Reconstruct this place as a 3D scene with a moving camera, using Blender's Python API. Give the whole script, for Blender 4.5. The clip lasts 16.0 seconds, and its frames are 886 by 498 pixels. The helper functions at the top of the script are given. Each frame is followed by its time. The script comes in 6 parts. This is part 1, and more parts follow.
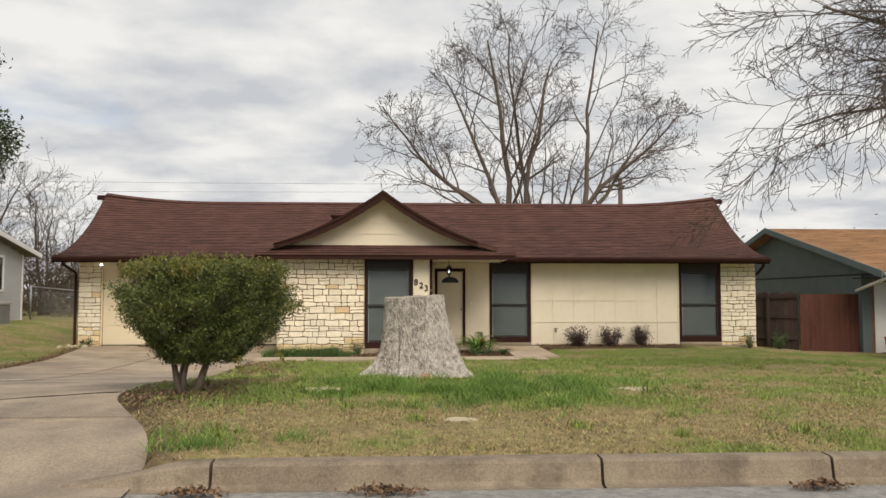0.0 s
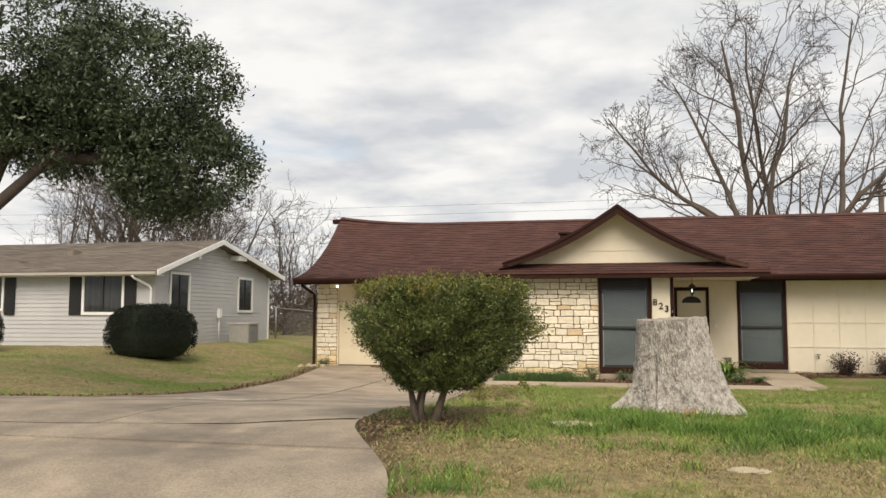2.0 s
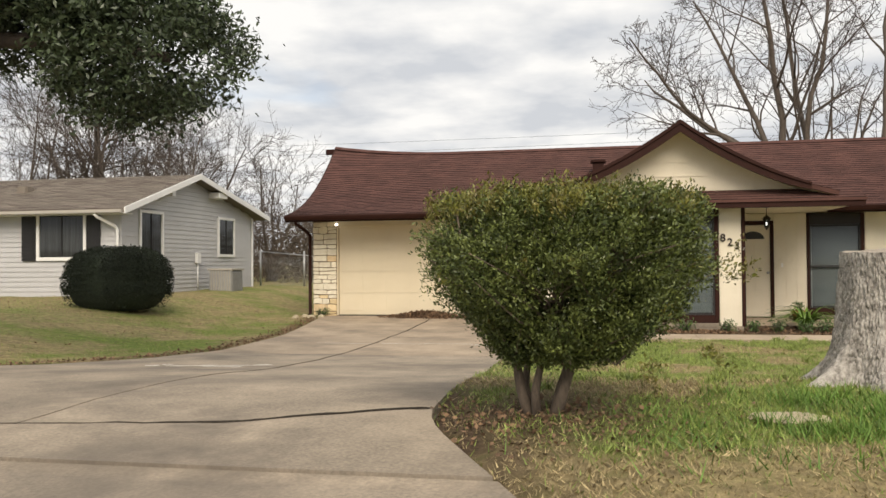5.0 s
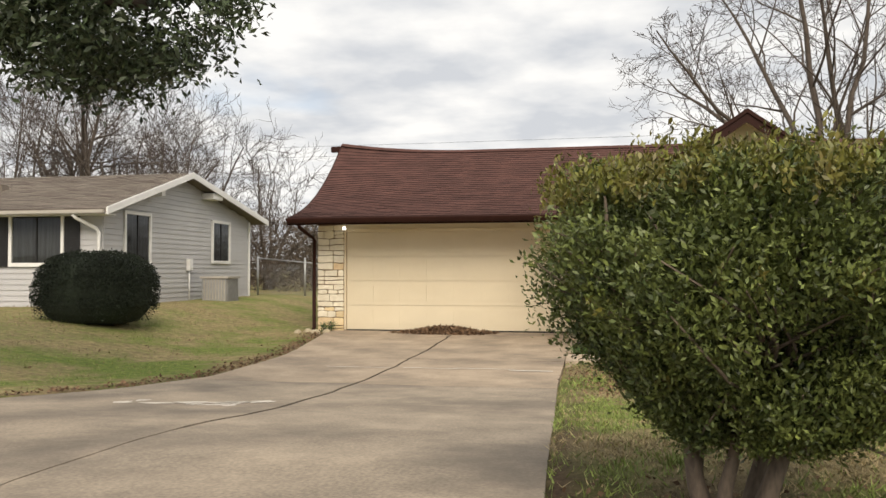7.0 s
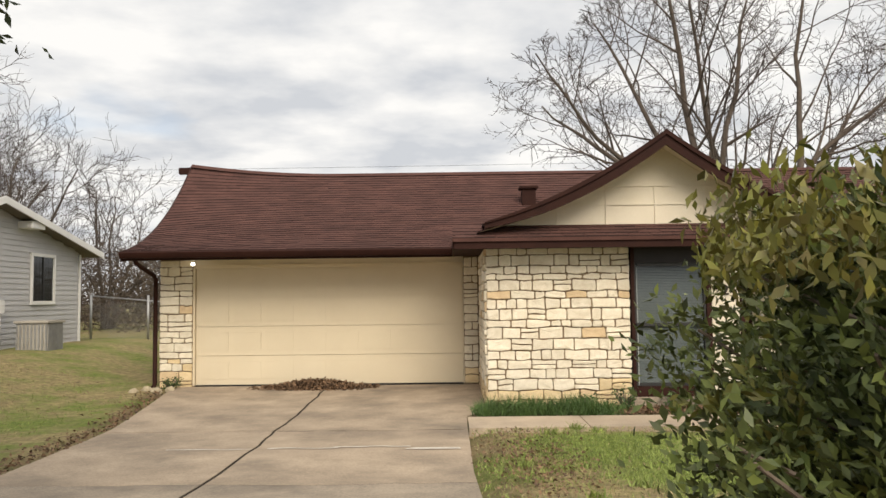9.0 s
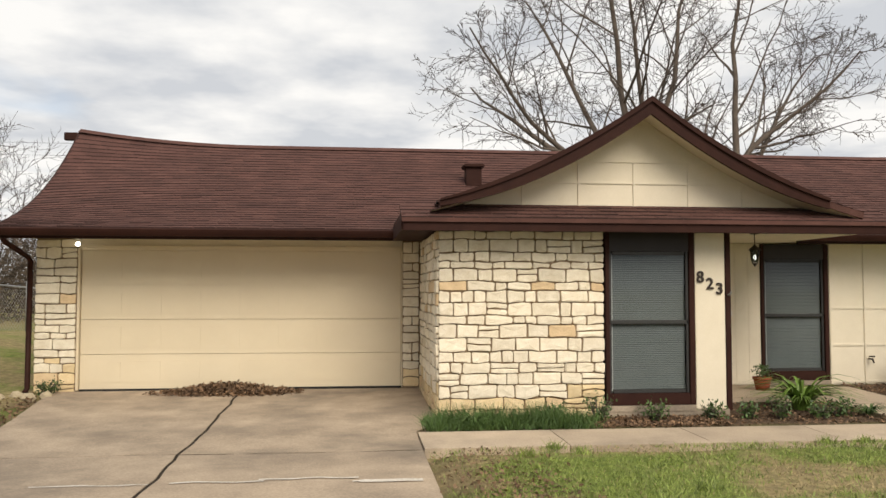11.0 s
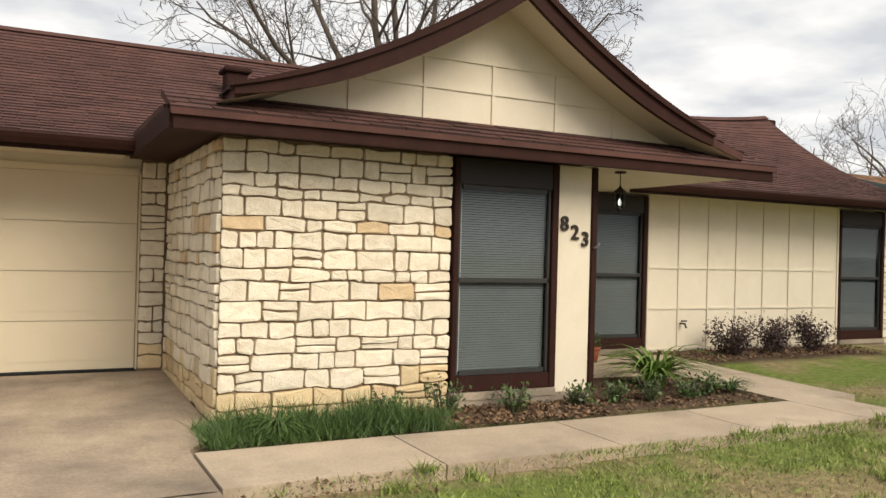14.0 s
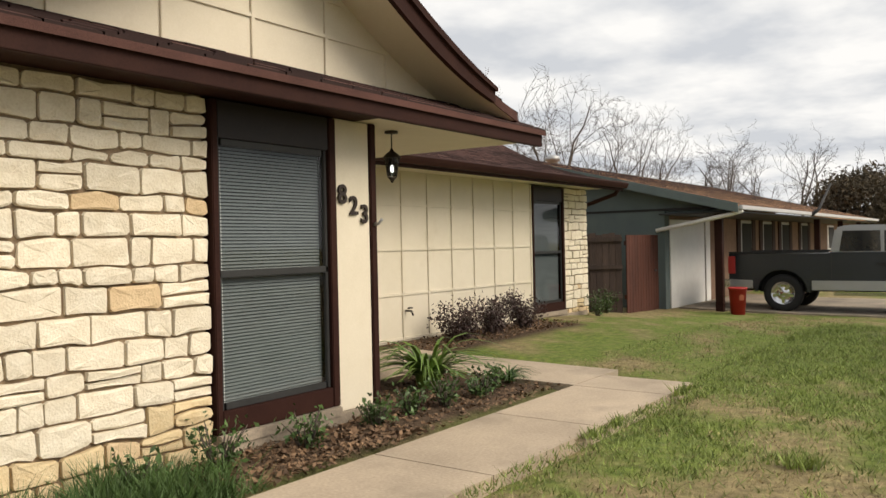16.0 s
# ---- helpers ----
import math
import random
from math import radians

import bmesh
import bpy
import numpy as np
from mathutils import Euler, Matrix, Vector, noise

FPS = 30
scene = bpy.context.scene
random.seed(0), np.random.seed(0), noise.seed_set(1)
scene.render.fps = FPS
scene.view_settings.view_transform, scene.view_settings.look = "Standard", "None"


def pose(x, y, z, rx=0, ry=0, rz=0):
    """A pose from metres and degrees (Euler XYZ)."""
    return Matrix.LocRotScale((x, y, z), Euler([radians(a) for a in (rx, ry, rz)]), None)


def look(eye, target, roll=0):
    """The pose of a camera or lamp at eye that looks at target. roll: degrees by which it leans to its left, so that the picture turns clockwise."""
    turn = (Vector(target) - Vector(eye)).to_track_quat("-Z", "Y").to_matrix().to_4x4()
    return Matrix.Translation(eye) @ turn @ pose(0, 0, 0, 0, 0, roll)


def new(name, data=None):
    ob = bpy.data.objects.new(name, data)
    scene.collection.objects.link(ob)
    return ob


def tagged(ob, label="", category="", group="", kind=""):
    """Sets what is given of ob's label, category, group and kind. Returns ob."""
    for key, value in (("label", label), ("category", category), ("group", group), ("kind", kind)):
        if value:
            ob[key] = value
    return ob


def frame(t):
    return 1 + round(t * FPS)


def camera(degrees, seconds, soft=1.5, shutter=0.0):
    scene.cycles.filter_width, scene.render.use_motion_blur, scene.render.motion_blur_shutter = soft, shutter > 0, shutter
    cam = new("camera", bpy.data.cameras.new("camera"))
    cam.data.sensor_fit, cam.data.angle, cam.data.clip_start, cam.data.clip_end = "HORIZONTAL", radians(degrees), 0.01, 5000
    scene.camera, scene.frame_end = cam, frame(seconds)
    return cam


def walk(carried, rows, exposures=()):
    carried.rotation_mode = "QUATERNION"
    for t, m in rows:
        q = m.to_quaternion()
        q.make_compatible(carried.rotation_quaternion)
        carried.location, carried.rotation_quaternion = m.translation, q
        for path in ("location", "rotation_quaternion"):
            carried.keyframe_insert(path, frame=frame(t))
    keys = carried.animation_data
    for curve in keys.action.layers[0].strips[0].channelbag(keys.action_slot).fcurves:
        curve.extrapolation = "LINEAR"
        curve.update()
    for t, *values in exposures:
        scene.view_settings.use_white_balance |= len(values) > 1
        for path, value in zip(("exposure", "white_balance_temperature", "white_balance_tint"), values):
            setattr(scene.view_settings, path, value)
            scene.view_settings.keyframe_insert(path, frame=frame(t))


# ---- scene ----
cam = camera(57.4, 16.0)
PATH = [
    (0, (8.172, -22.85, 1.316), (8.28, -20.857, 1.435), 0.0),
    (0.5, (8.18, -22.83, 1.306), (8.202, -20.832, 1.399), 0.4),
    (1, (8.098, -22.641, 1.282), (7.988, -20.645, 1.36), 0.2),
    (1.5, (7.958, -22.285, 1.31), (7.704, -20.305, 1.44), -0.7),
    (2, (7.815, -21.882, 1.333), (7.389, -19.935, 1.502), 0.1),
    (2.5, (7.629, -21.531, 1.309), (7.176, -19.589, 1.463), 0.2),
    (3, (7.401, -21.038, 1.294), (7.006, -19.081, 1.408), 0.1),
    (3.5, (7.111, -20.564, 1.28), (6.755, -18.598, 1.371), 0.3),
    (4, (6.79, -20.01, 1.272), (6.457, -18.039, 1.339), -0.1),
    (4.5, (6.471, -19.487, 1.256), (6.102, -17.522, 1.29), -0.5),
    (7, (5.274, -17.023, 1.281), (4.914, -15.057, 1.335), -0.1),
    (7.5, (5.079, -16.463, 1.305), (4.804, -14.486, 1.424), -0.5),
    (8, (4.944, -15.878, 1.375), (4.745, -13.891, 1.5), 0.1),
    (8.5, (4.829, -15.276, 1.437), (4.689, -13.285, 1.569), 0.3),
    (9, (4.661, -14.759, 1.533), (4.644, -12.762, 1.655), -0.7),
    (11.5, (4.125, -12.302, 1.526), (4.355, -10.318, 1.626), 0.5),
    (12, (4.11, -11.745, 1.507), (4.325, -9.761, 1.637), 1.5),
    (12.5, (4.1, -11.129, 1.498), (4.377, -9.155, 1.661), 0.4),
    (13, (4.041, -10.61, 1.455), (4.443, -8.656, 1.59), 0.9),
    (13.5, (3.896, -10.018, 1.399), (4.573, -8.137, 1.447), 1.2),
    (14, (3.779, -9.428, 1.368), (4.697, -7.651, 1.377), 1.5),
    (14.5, (3.788, -8.811, 1.318), (4.967, -7.196, 1.343), 1.2),
    (15, (3.813, -8.186, 1.305), (5.176, -6.723, 1.282), 0.3),
    (15.5, (3.788, -7.618, 1.271), (5.293, -6.301, 1.236), -0.9),
    (16, (3.887, -7.044, 1.277), (5.519, -5.889, 1.268), -1.2),
]
SKY, SUN = 1.0, 2.8
EXPOSURES = [(0.0, 0.2), (2.5, 0.36), (4.5, 0.38), (7.0, 0.42), (9.0, 0.38), (11.5, 0.36), (12.5, 0.35), (14.0, 0.44), (16.0, 0.38)]
walk(cam, [(t, look(eye, aim, roll)) for t, eye, aim, roll in PATH], EXPOSURES)

# ---- sky, sun ----
world = bpy.data.worlds.new("sky")
scene.world = world
world.use_nodes = True
wn, wl = world.node_tree.nodes, world.node_tree.links
wbg = wn["Background"]
sky = wn.new("ShaderNodeTexSky")
sky.sky_type, sky.sun_disc = "NISHITA", False
sky.sun_elevation, sky.sun_rotation = radians(38), radians(156)
wco = wn.new("ShaderNodeTexCoord")
wsep = wn.new("ShaderNodeSeparateXYZ")
wl.new(wco.outputs["Generated"], wsep.inputs[0])
wadd = wn.new("ShaderNodeMath"); wadd.operation = "ADD"; wadd.inputs[1].default_value = 0.12
wabs = wn.new("ShaderNodeMath"); wabs.operation = "ABSOLUTE"
wl.new(wsep.outputs[2], wabs.inputs[0]); wl.new(wabs.outputs[0], wadd.inputs[0])
wdx = wn.new("ShaderNodeMath"); wdx.operation = "DIVIDE"
wdy = wn.new("ShaderNodeMath"); wdy.operation = "DIVIDE"
wl.new(wsep.outputs[0], wdx.inputs[0]); wl.new(wadd.outputs[0], wdx.inputs[1])
wl.new(wsep.outputs[1], wdy.inputs[0]); wl.new(wadd.outputs[0], wdy.inputs[1])
wcom = wn.new("ShaderNodeCombineXYZ")
wl.new(wdx.outputs[0], wcom.inputs[0]); wl.new(wdy.outputs[0], wcom.inputs[1])
wn1 = wn.new("ShaderNodeTexNoise"); wn1.inputs["Scale"].default_value = 1.7; wn1.inputs["Detail"].default_value = 7; wn1.inputs["Roughness"].default_value = 0.52
wl.new(wcom.outputs[0], wn1.inputs["Vector"])
wr1 = wn.new("ShaderNodeValToRGB")
wr1.color_ramp.elements[0].position, wr1.color_ramp.elements[0].color = 0.38, (0.50, 0.515, 0.54, 1)
wr1.color_ramp.elements[1].position, wr1.color_ramp.elements[1].color = 0.60, (0.77, 0.755, 0.73, 1)
wl.new(wn1.outputs["Fac"], wr1.inputs[0])
wn2 = wn.new("ShaderNodeTexNoise"); wn2.inputs["Scale"].default_value = 0.8; wn2.inputs["Detail"].default_value = 4
wmap = wn.new("ShaderNodeMapping"); wmap.inputs["Location"].default_value = (4.2, 1.7, 0)
wl.new(wcom.outputs[0], wmap.inputs[0]); wl.new(wmap.outputs[0], wn2.inputs["Vector"])
wr2 = wn.new("ShaderNodeValToRGB")
wr2.color_ramp.elements[0].position, wr2.color_ramp.elements[0].color = 0.24, (0.6, 0.6, 0.6, 1)
wr2.color_ramp.elements[1].position, wr2.color_ramp.elements[1].color = 0.34, (1, 1, 1, 1)
wl.new(wn2.outputs["Fac"], wr2.inputs[0])
wsc = wn.new("ShaderNodeMix"); wsc.data_type = "RGBA"; wsc.blend_type = "MULTIPLY"; wsc.inputs[0].default_value = 1
wsc.inputs[7].default_value = (0.1, 0.1, 0.1, 1)
wl.new(sky.outputs[0], wsc.inputs[6])
wmix = wn.new("ShaderNodeMix"); wmix.data_type = "RGBA"
wl.new(wr2.outputs[0], wmix.inputs[0]); wl.new(wsc.outputs[2], wmix.inputs[6]); wl.new(wr1.outputs[0], wmix.inputs[7])
wl.new(wmix.outputs[2], wbg.inputs["Color"])
wbg.inputs["Strength"].default_value = SKY

sun = new("sun", bpy.data.lights.new("sun", "SUN"))
sun.data.energy, sun.data.angle, sun.data.color = SUN, radians(40), (1, 0.89, 0.74)
sun.matrix_basis = look((0, 0, 14), (-4, 16, 0))


# ---- materials ----
def mat(name, a, b=None, scale=8.0, rough=0.8, bump=0.3, fine=60.0, metal=0.0, vary=0.0, island=False, spec=0.4, coarse=None, dirt=0.0, stretch=(1, 1, 1), wear=None):
    m = bpy.data.materials.new(name)
    m.use_nodes = True
    n, l = m.node_tree.nodes, m.node_tree.links
    p = n["Principled BSDF"]
    p.inputs["Roughness"].default_value, p.inputs["Metallic"].default_value = rough, metal
    p.inputs["Specular IOR Level"].default_value = spec
    b = b or tuple(c * 0.8 for c in a)
    g = n.new("ShaderNodeNewGeometry")
    mp = n.new("ShaderNodeMapping"); mp.inputs["Scale"].default_value = stretch
    l.new(g.outputs["Position"], mp.inputs[0])
    big = n.new("ShaderNodeTexNoise"); big.inputs["Scale"].default_value = scale; big.inputs["Detail"].default_value = 5; big.inputs["Roughness"].default_value = 0.6
    sm = n.new("ShaderNodeTexNoise"); sm.inputs["Scale"].default_value = fine; sm.inputs["Detail"].default_value = 3
    l.new(mp.outputs[0], big.inputs["Vector"]); l.new(mp.outputs[0], sm.inputs["Vector"])
    avg = n.new("ShaderNodeMath"); avg.operation = "MULTIPLY_ADD"; avg.inputs[1].default_value = 0.6
    hf = n.new("ShaderNodeMath"); hf.operation = "MULTIPLY"; hf.inputs[1].default_value = 0.4
    l.new(sm.outputs["Fac"], hf.inputs[0]); l.new(big.outputs["Fac"], avg.inputs[0]); l.new(hf.outputs[0], avg.inputs[2])
    r = n.new("ShaderNodeValToRGB")
    r.color_ramp.elements[0].position, r.color_ramp.elements[0].color = 0.36, (*b, 1)
    r.color_ramp.elements[1].position, r.color_ramp.elements[1].color = 0.64, (*a, 1)
    l.new(avg.outputs[0], r.inputs[0])
    out = r.outputs[0]
    if wear:
        wcol, wscale, lo, hi = wear
        w = n.new("ShaderNodeTexNoise"); w.inputs["Scale"].default_value = wscale; w.inputs["Detail"].default_value = 6; w.inputs["Roughness"].default_value = 0.65
        l.new(g.outputs["Position"], w.inputs["Vector"])
        wr = n.new("ShaderNodeValToRGB")
        wr.color_ramp.elements[0].position, wr.color_ramp.elements[1].position = lo, hi
        l.new(w.outputs["Fac"], wr.inputs[0])
        mx = n.new("ShaderNodeMix"); mx.data_type = "RGBA"; mx.inputs[7].default_value = (*wcol, 1)
        l.new(wr.outputs[0], mx.inputs[0]); l.new(out, mx.inputs[6])
        out = mx.outputs[2]
    if vary:
        src = g.outputs["Random Per Island"] if island else n.new("ShaderNodeObjectInfo").outputs["Random"]
        mr = n.new("ShaderNodeMapRange"); mr.inputs["To Min"].default_value, mr.inputs["To Max"].default_value = 1 - vary, 1 + vary
        l.new(src, mr.inputs["Value"])
        hs = n.new("ShaderNodeHueSaturation"); l.new(out, hs.inputs["Color"]); l.new(mr.outputs[0], hs.inputs["Value"])
        out = hs.outputs[0]
    l.new(out, p.inputs["Base Color"])
    if bump:
        bp = n.new("ShaderNodeBump"); bp.inputs["Strength"].default_value = bump; bp.inputs["Distance"].default_value = 0.02
        l.new(avg.outputs[0], bp.inputs["Height"]); l.new(bp.outputs[0], p.inputs["Normal"])
    return m


M = {}
M["shingle"] = mat("shingle", (0.112, 0.055, 0.046), (0.064, 0.033, 0.028), 2, 0.95, 0.5, 180, vary=0.13, island=True, spec=0.15)
M["shingle_piece"] = mat("shingle_piece", (0.112, 0.055, 0.046), (0.064, 0.033, 0.028), 2, 0.95, 0.5, 180, vary=0.13, spec=0.15)
# Near-black tab edges: cut asphalt plus the courses' shadow lines put into colour.
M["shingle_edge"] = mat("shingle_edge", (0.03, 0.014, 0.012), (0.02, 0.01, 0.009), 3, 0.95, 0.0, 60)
M["tan_shingle"] = mat("tan_shingle", (0.36, 0.20, 0.10), (0.25, 0.14, 0.075), 1.2, 0.95, 0.4, 60, vary=0.15, island=True, spec=0.15)
M["grey_shingle"] = mat("grey_shingle", (0.21, 0.18, 0.15), (0.14, 0.12, 0.10), 1.0, 0.95, 0.4, 60, vary=0.15, island=True, spec=0.15)
M["brown_trim"] = mat("brown_trim", (0.036, 0.014, 0.010), (0.024, 0.009, 0.007), 5, 0.65, 0.1, 80, spec=0.12)
M["cream"] = mat("cream_paint", (0.70, 0.635, 0.51), (0.64, 0.575, 0.45), 2.2, 0.7, 0.08, 90, wear=((0.55, 0.48, 0.36), 1.6, 0.6, 0.85))
M["garage_cream"] = mat("garage_cream", (0.66, 0.575, 0.42), (0.62, 0.535, 0.385), 1.5, 0.55, 0.06, 140)
M["limestone"] = mat("limestone", (0.80, 0.735, 0.60), (0.66, 0.58, 0.44), 9, 0.9, 0.7, 70, vary=0.09)
M["buff_stone"] = mat("buff_stone", (0.66, 0.51, 0.32), (0.54, 0.40, 0.24), 9, 0.9, 0.7, 70, vary=0.1)
M["gold_stone"] = mat("gold_stone", (0.70, 0.57, 0.36), (0.60, 0.46, 0.26), 8, 0.9, 0.7, 70, vary=0.12)
M["mortar"] = mat("mortar", (0.28, 0.205, 0.13), (0.18, 0.13, 0.085), 20, 0.95, 0.6, 90)
M["concrete"] = mat("concrete", (0.375, 0.308, 0.232), (0.185, 0.155, 0.12), 1.3, 0.9, 0.35, 45, wear=((0.135, 0.113, 0.09), 0.7, 0.46, 0.7), vary=0.07)
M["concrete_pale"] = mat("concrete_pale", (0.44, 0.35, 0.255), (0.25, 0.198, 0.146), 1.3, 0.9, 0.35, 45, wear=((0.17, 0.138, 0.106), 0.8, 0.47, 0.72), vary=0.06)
M["walk_concrete"] = mat("walk_concrete", (0.50, 0.405, 0.30), (0.35, 0.282, 0.21), 1.3, 0.9, 0.3, 45, wear=((0.25, 0.205, 0.155), 0.8, 0.52, 0.75), vary=0.06)
M["kerb"] = mat("kerb_concrete", (0.28, 0.228, 0.168), (0.13, 0.105, 0.078), 2.0, 0.95, 0.4, 60, vary=0.06, wear=((0.10, 0.082, 0.06), 2.2, 0.5, 0.68))
M["asphalt"] = mat("asphalt", (0.34, 0.33, 0.315), (0.15, 0.147, 0.14), 14, 0.95, 0.9, 170)
M["soil"] = mat("soil", (0.085, 0.058, 0.04), (0.04, 0.028, 0.02), 6, 1.0, 0.9, 40)
M["bark"] = mat("bark", (0.13, 0.105, 0.085), (0.07, 0.055, 0.045), 10, 0.95, 0.8, 60, stretch=(1, 1, 0.3))
M["stem"] = mat("bush_stem", (0.20, 0.155, 0.115), (0.10, 0.078, 0.06), 14, 0.9, 0.5, 70, stretch=(1, 1, 0.3))
M["twig"] = mat("twig", (0.085, 0.066, 0.055), (0.05, 0.04, 0.033), 5, 0.95, 0.0, 40)
M["stump_bark"] = mat("stump_bark", (0.49, 0.455, 0.41), (0.15, 0.134, 0.116), 18, 0.95, 1.0, 60, stretch=(1, 1, 0.7), wear=((0.43, 0.40, 0.36), 3.0, 0.55, 0.75))
M["cut_wood"] = mat("cut_wood", (0.36, 0.31, 0.25), (0.25, 0.21, 0.16), 14, 0.9, 0.4, 80)
M["raw_wood"] = mat("raw_wood", (0.50, 0.36, 0.23), (0.22, 0.14, 0.09), 12, 0.9, 0.6, 60)
M["siding"] = mat("grey_siding", (0.50, 0.492, 0.495), (0.445, 0.438, 0.44), 1.5, 0.6, 0.05, 60, vary=0.02)
M["white"] = mat("white_paint", (0.78, 0.77, 0.75), (0.70, 0.69, 0.67), 3, 0.6, 0.05, 60)
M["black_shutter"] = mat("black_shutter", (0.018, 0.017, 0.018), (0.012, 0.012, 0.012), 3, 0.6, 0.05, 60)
M["green_wall"] = mat("green_grey_wall", (0.125, 0.155, 0.15), (0.10, 0.125, 0.125), 2, 0.8, 0.1, 60)
M["red_fence"] = mat("red_stained_wood", (0.10, 0.034, 0.021), (0.055, 0.019, 0.013), 6, 0.85, 0.4, 50, vary=0.1, stretch=(1, 1, 0.15))
M["old_fence"] = mat("weathered_wood", (0.075, 0.05, 0.04), (0.04, 0.028, 0.024), 6, 0.9, 0.4, 50, vary=0.2, stretch=(1, 1, 0.15))
M["metal"] = mat("galvanised", (0.42, 0.42, 0.42), (0.34, 0.34, 0.34), 8, 0.45, 0.05, 60, metal=0.7)
M["ac"] = mat("ac_metal", (0.42, 0.39, 0.34), (0.36, 0.33, 0.29), 5, 0.55, 0.05, 60)
# Near-black colour that stands for the darkness of unlit rooms in windows.
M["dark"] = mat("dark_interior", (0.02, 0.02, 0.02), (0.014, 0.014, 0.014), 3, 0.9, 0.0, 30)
M["blind"] = mat("blind_slat", (0.45, 0.475, 0.475), (0.40, 0.425, 0.425), 4, 0.6, 0.0, 30)
M["curtain"] = mat("curtain", (0.20, 0.19, 0.18), (0.10, 0.095, 0.09), 5, 0.9, 0.0, 30, stretch=(3, 3, 0.1))
M["truck"] = mat("truck_paint", (0.045, 0.05, 0.06), (0.04, 0.045, 0.053), 2, 0.25, 0.0, 60, metal=0.5, spec=0.6)
M["silver"] = mat("silver_paint", (0.42, 0.43, 0.45), (0.38, 0.39, 0.41), 2, 0.3, 0.0, 60, metal=0.6)
M["chrome"] = mat("chrome", (0.62, 0.62, 0.63), (0.55, 0.55, 0.56), 4, 0.15, 0.0, 60, metal=1.0)
M["rubber"] = mat("rubber", (0.02, 0.02, 0.02), (0.013, 0.013, 0.013), 10, 0.85, 0.2, 60)
M["red"] = mat("red_plastic", (0.42, 0.03, 0.025), (0.34, 0.022, 0.02), 5, 0.5, 0.05, 60)
M["terracotta"] = mat("terracotta", (0.30, 0.085, 0.04), (0.24, 0.065, 0.03), 8, 0.85, 0.2, 60)
M["number"] = mat("dark_numeral", (0.025, 0.015, 0.01), (0.018, 0.01, 0.008), 20, 0.5, 0.0, 60)
M["brick"] = mat("tan_brick", (0.24, 0.15, 0.10), (0.17, 0.105, 0.07), 5, 0.9, 0.3, 50)
M["leaf_bush"] = mat("leaf_bush", (0.15, 0.178, 0.044), (0.032, 0.05, 0.015), 7.0, 0.48, 0.0, 25, vary=0.45, island=True, spec=0.4)
M["leaf_new"] = mat("leaf_new", (0.15, 0.165, 0.03), (0.12, 0.095, 0.022), 5.0, 0.45, 0.0, 20, vary=0.35, island=True)
M["leaf_oak"] = mat("leaf_oak", (0.068, 0.092, 0.044), (0.03, 0.043, 0.02), 1.2, 0.4, 0.0, 20, vary=0.45, island=True)
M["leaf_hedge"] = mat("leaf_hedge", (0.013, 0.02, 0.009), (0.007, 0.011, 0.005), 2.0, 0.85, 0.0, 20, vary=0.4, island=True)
M["leaf_plum"] = mat("leaf_plum", (0.085, 0.05, 0.045), (0.04, 0.026, 0.024), 4.0, 0.6, 0.0, 20, vary=0.5, island=True)
M["leaf_bed"] = mat("leaf_bed", (0.08, 0.14, 0.035), (0.04, 0.075, 0.02), 4.0, 0.5, 0.0, 20, vary=0.4, island=True)
M["leaf_lily"] = mat("leaf_lily", (0.16, 0.26, 0.045), (0.07, 0.12, 0.02), 6.0, 0.4, 0.0, 20, vary=0.3, island=True)
M["blade_green"] = mat("blade_green", (0.26, 0.32, 0.075), (0.12, 0.16, 0.038), 5.0, 0.6, 0.0, 20, vary=0.45, island=True)
M["blade_bright"] = mat("blade_bright", (0.135, 0.24, 0.036), (0.068, 0.13, 0.022), 1.2, 0.6, 0.0, 20, vary=0.35, island=True)
M["blade_lush"] = mat("blade_lush", (0.085, 0.15, 0.034), (0.036, 0.07, 0.018), 1.2, 0.6, 0.0, 20, vary=0.35, island=True)
M["blade_dry"] = mat("blade_dry", (0.39, 0.31, 0.165), (0.2, 0.158, 0.08), 6.0, 0.8, 0.0, 20, vary=0.45, island=True)
M["fallen"] = mat("fallen_leaf", (0.22, 0.135, 0.075), (0.10, 0.06, 0.036), 6, 0.8, 0.0, 20, vary=0.5, island=True)
M["far_wood"] = mat("far_wood", (0.13, 0.10, 0.075), (0.075, 0.06, 0.045), 0.4, 1.0, 0.0, 3, vary=0.3, island=True)


def glowing(name, colour, power):
    m = bpy.data.materials.new(name)
    m.use_nodes = True
    p = m.node_tree.nodes["Principled BSDF"]
    p.inputs["Base Color"].default_value = (*colour, 1)
    p.inputs["Emission Color"].default_value = (*colour, 1)
    p.inputs["Emission Strength"].default_value = power
    return m


def glass(name, tint, gloss=0.05):
    m = bpy.data.materials.new(name)
    m.use_nodes = True
    n, l = m.node_tree.nodes, m.node_tree.links
    for x in list(n):
        n.remove(x)
    o = n.new("ShaderNodeOutputMaterial"); t = n.new("ShaderNodeBsdfTransparent"); g = n.new("ShaderNodeBsdfGlossy"); mx = n.new("ShaderNodeMixShader"); f = n.new("ShaderNodeFresnel")
    t.inputs["Color"].default_value = (*tint, 1); g.inputs["Roughness"].default_value = gloss
    l.new(f.outputs[0], mx.inputs[0]); l.new(t.outputs[0], mx.inputs[1]); l.new(g.outputs[0], mx.inputs[2]); l.new(mx.outputs[0], o.inputs["Surface"])
    return m


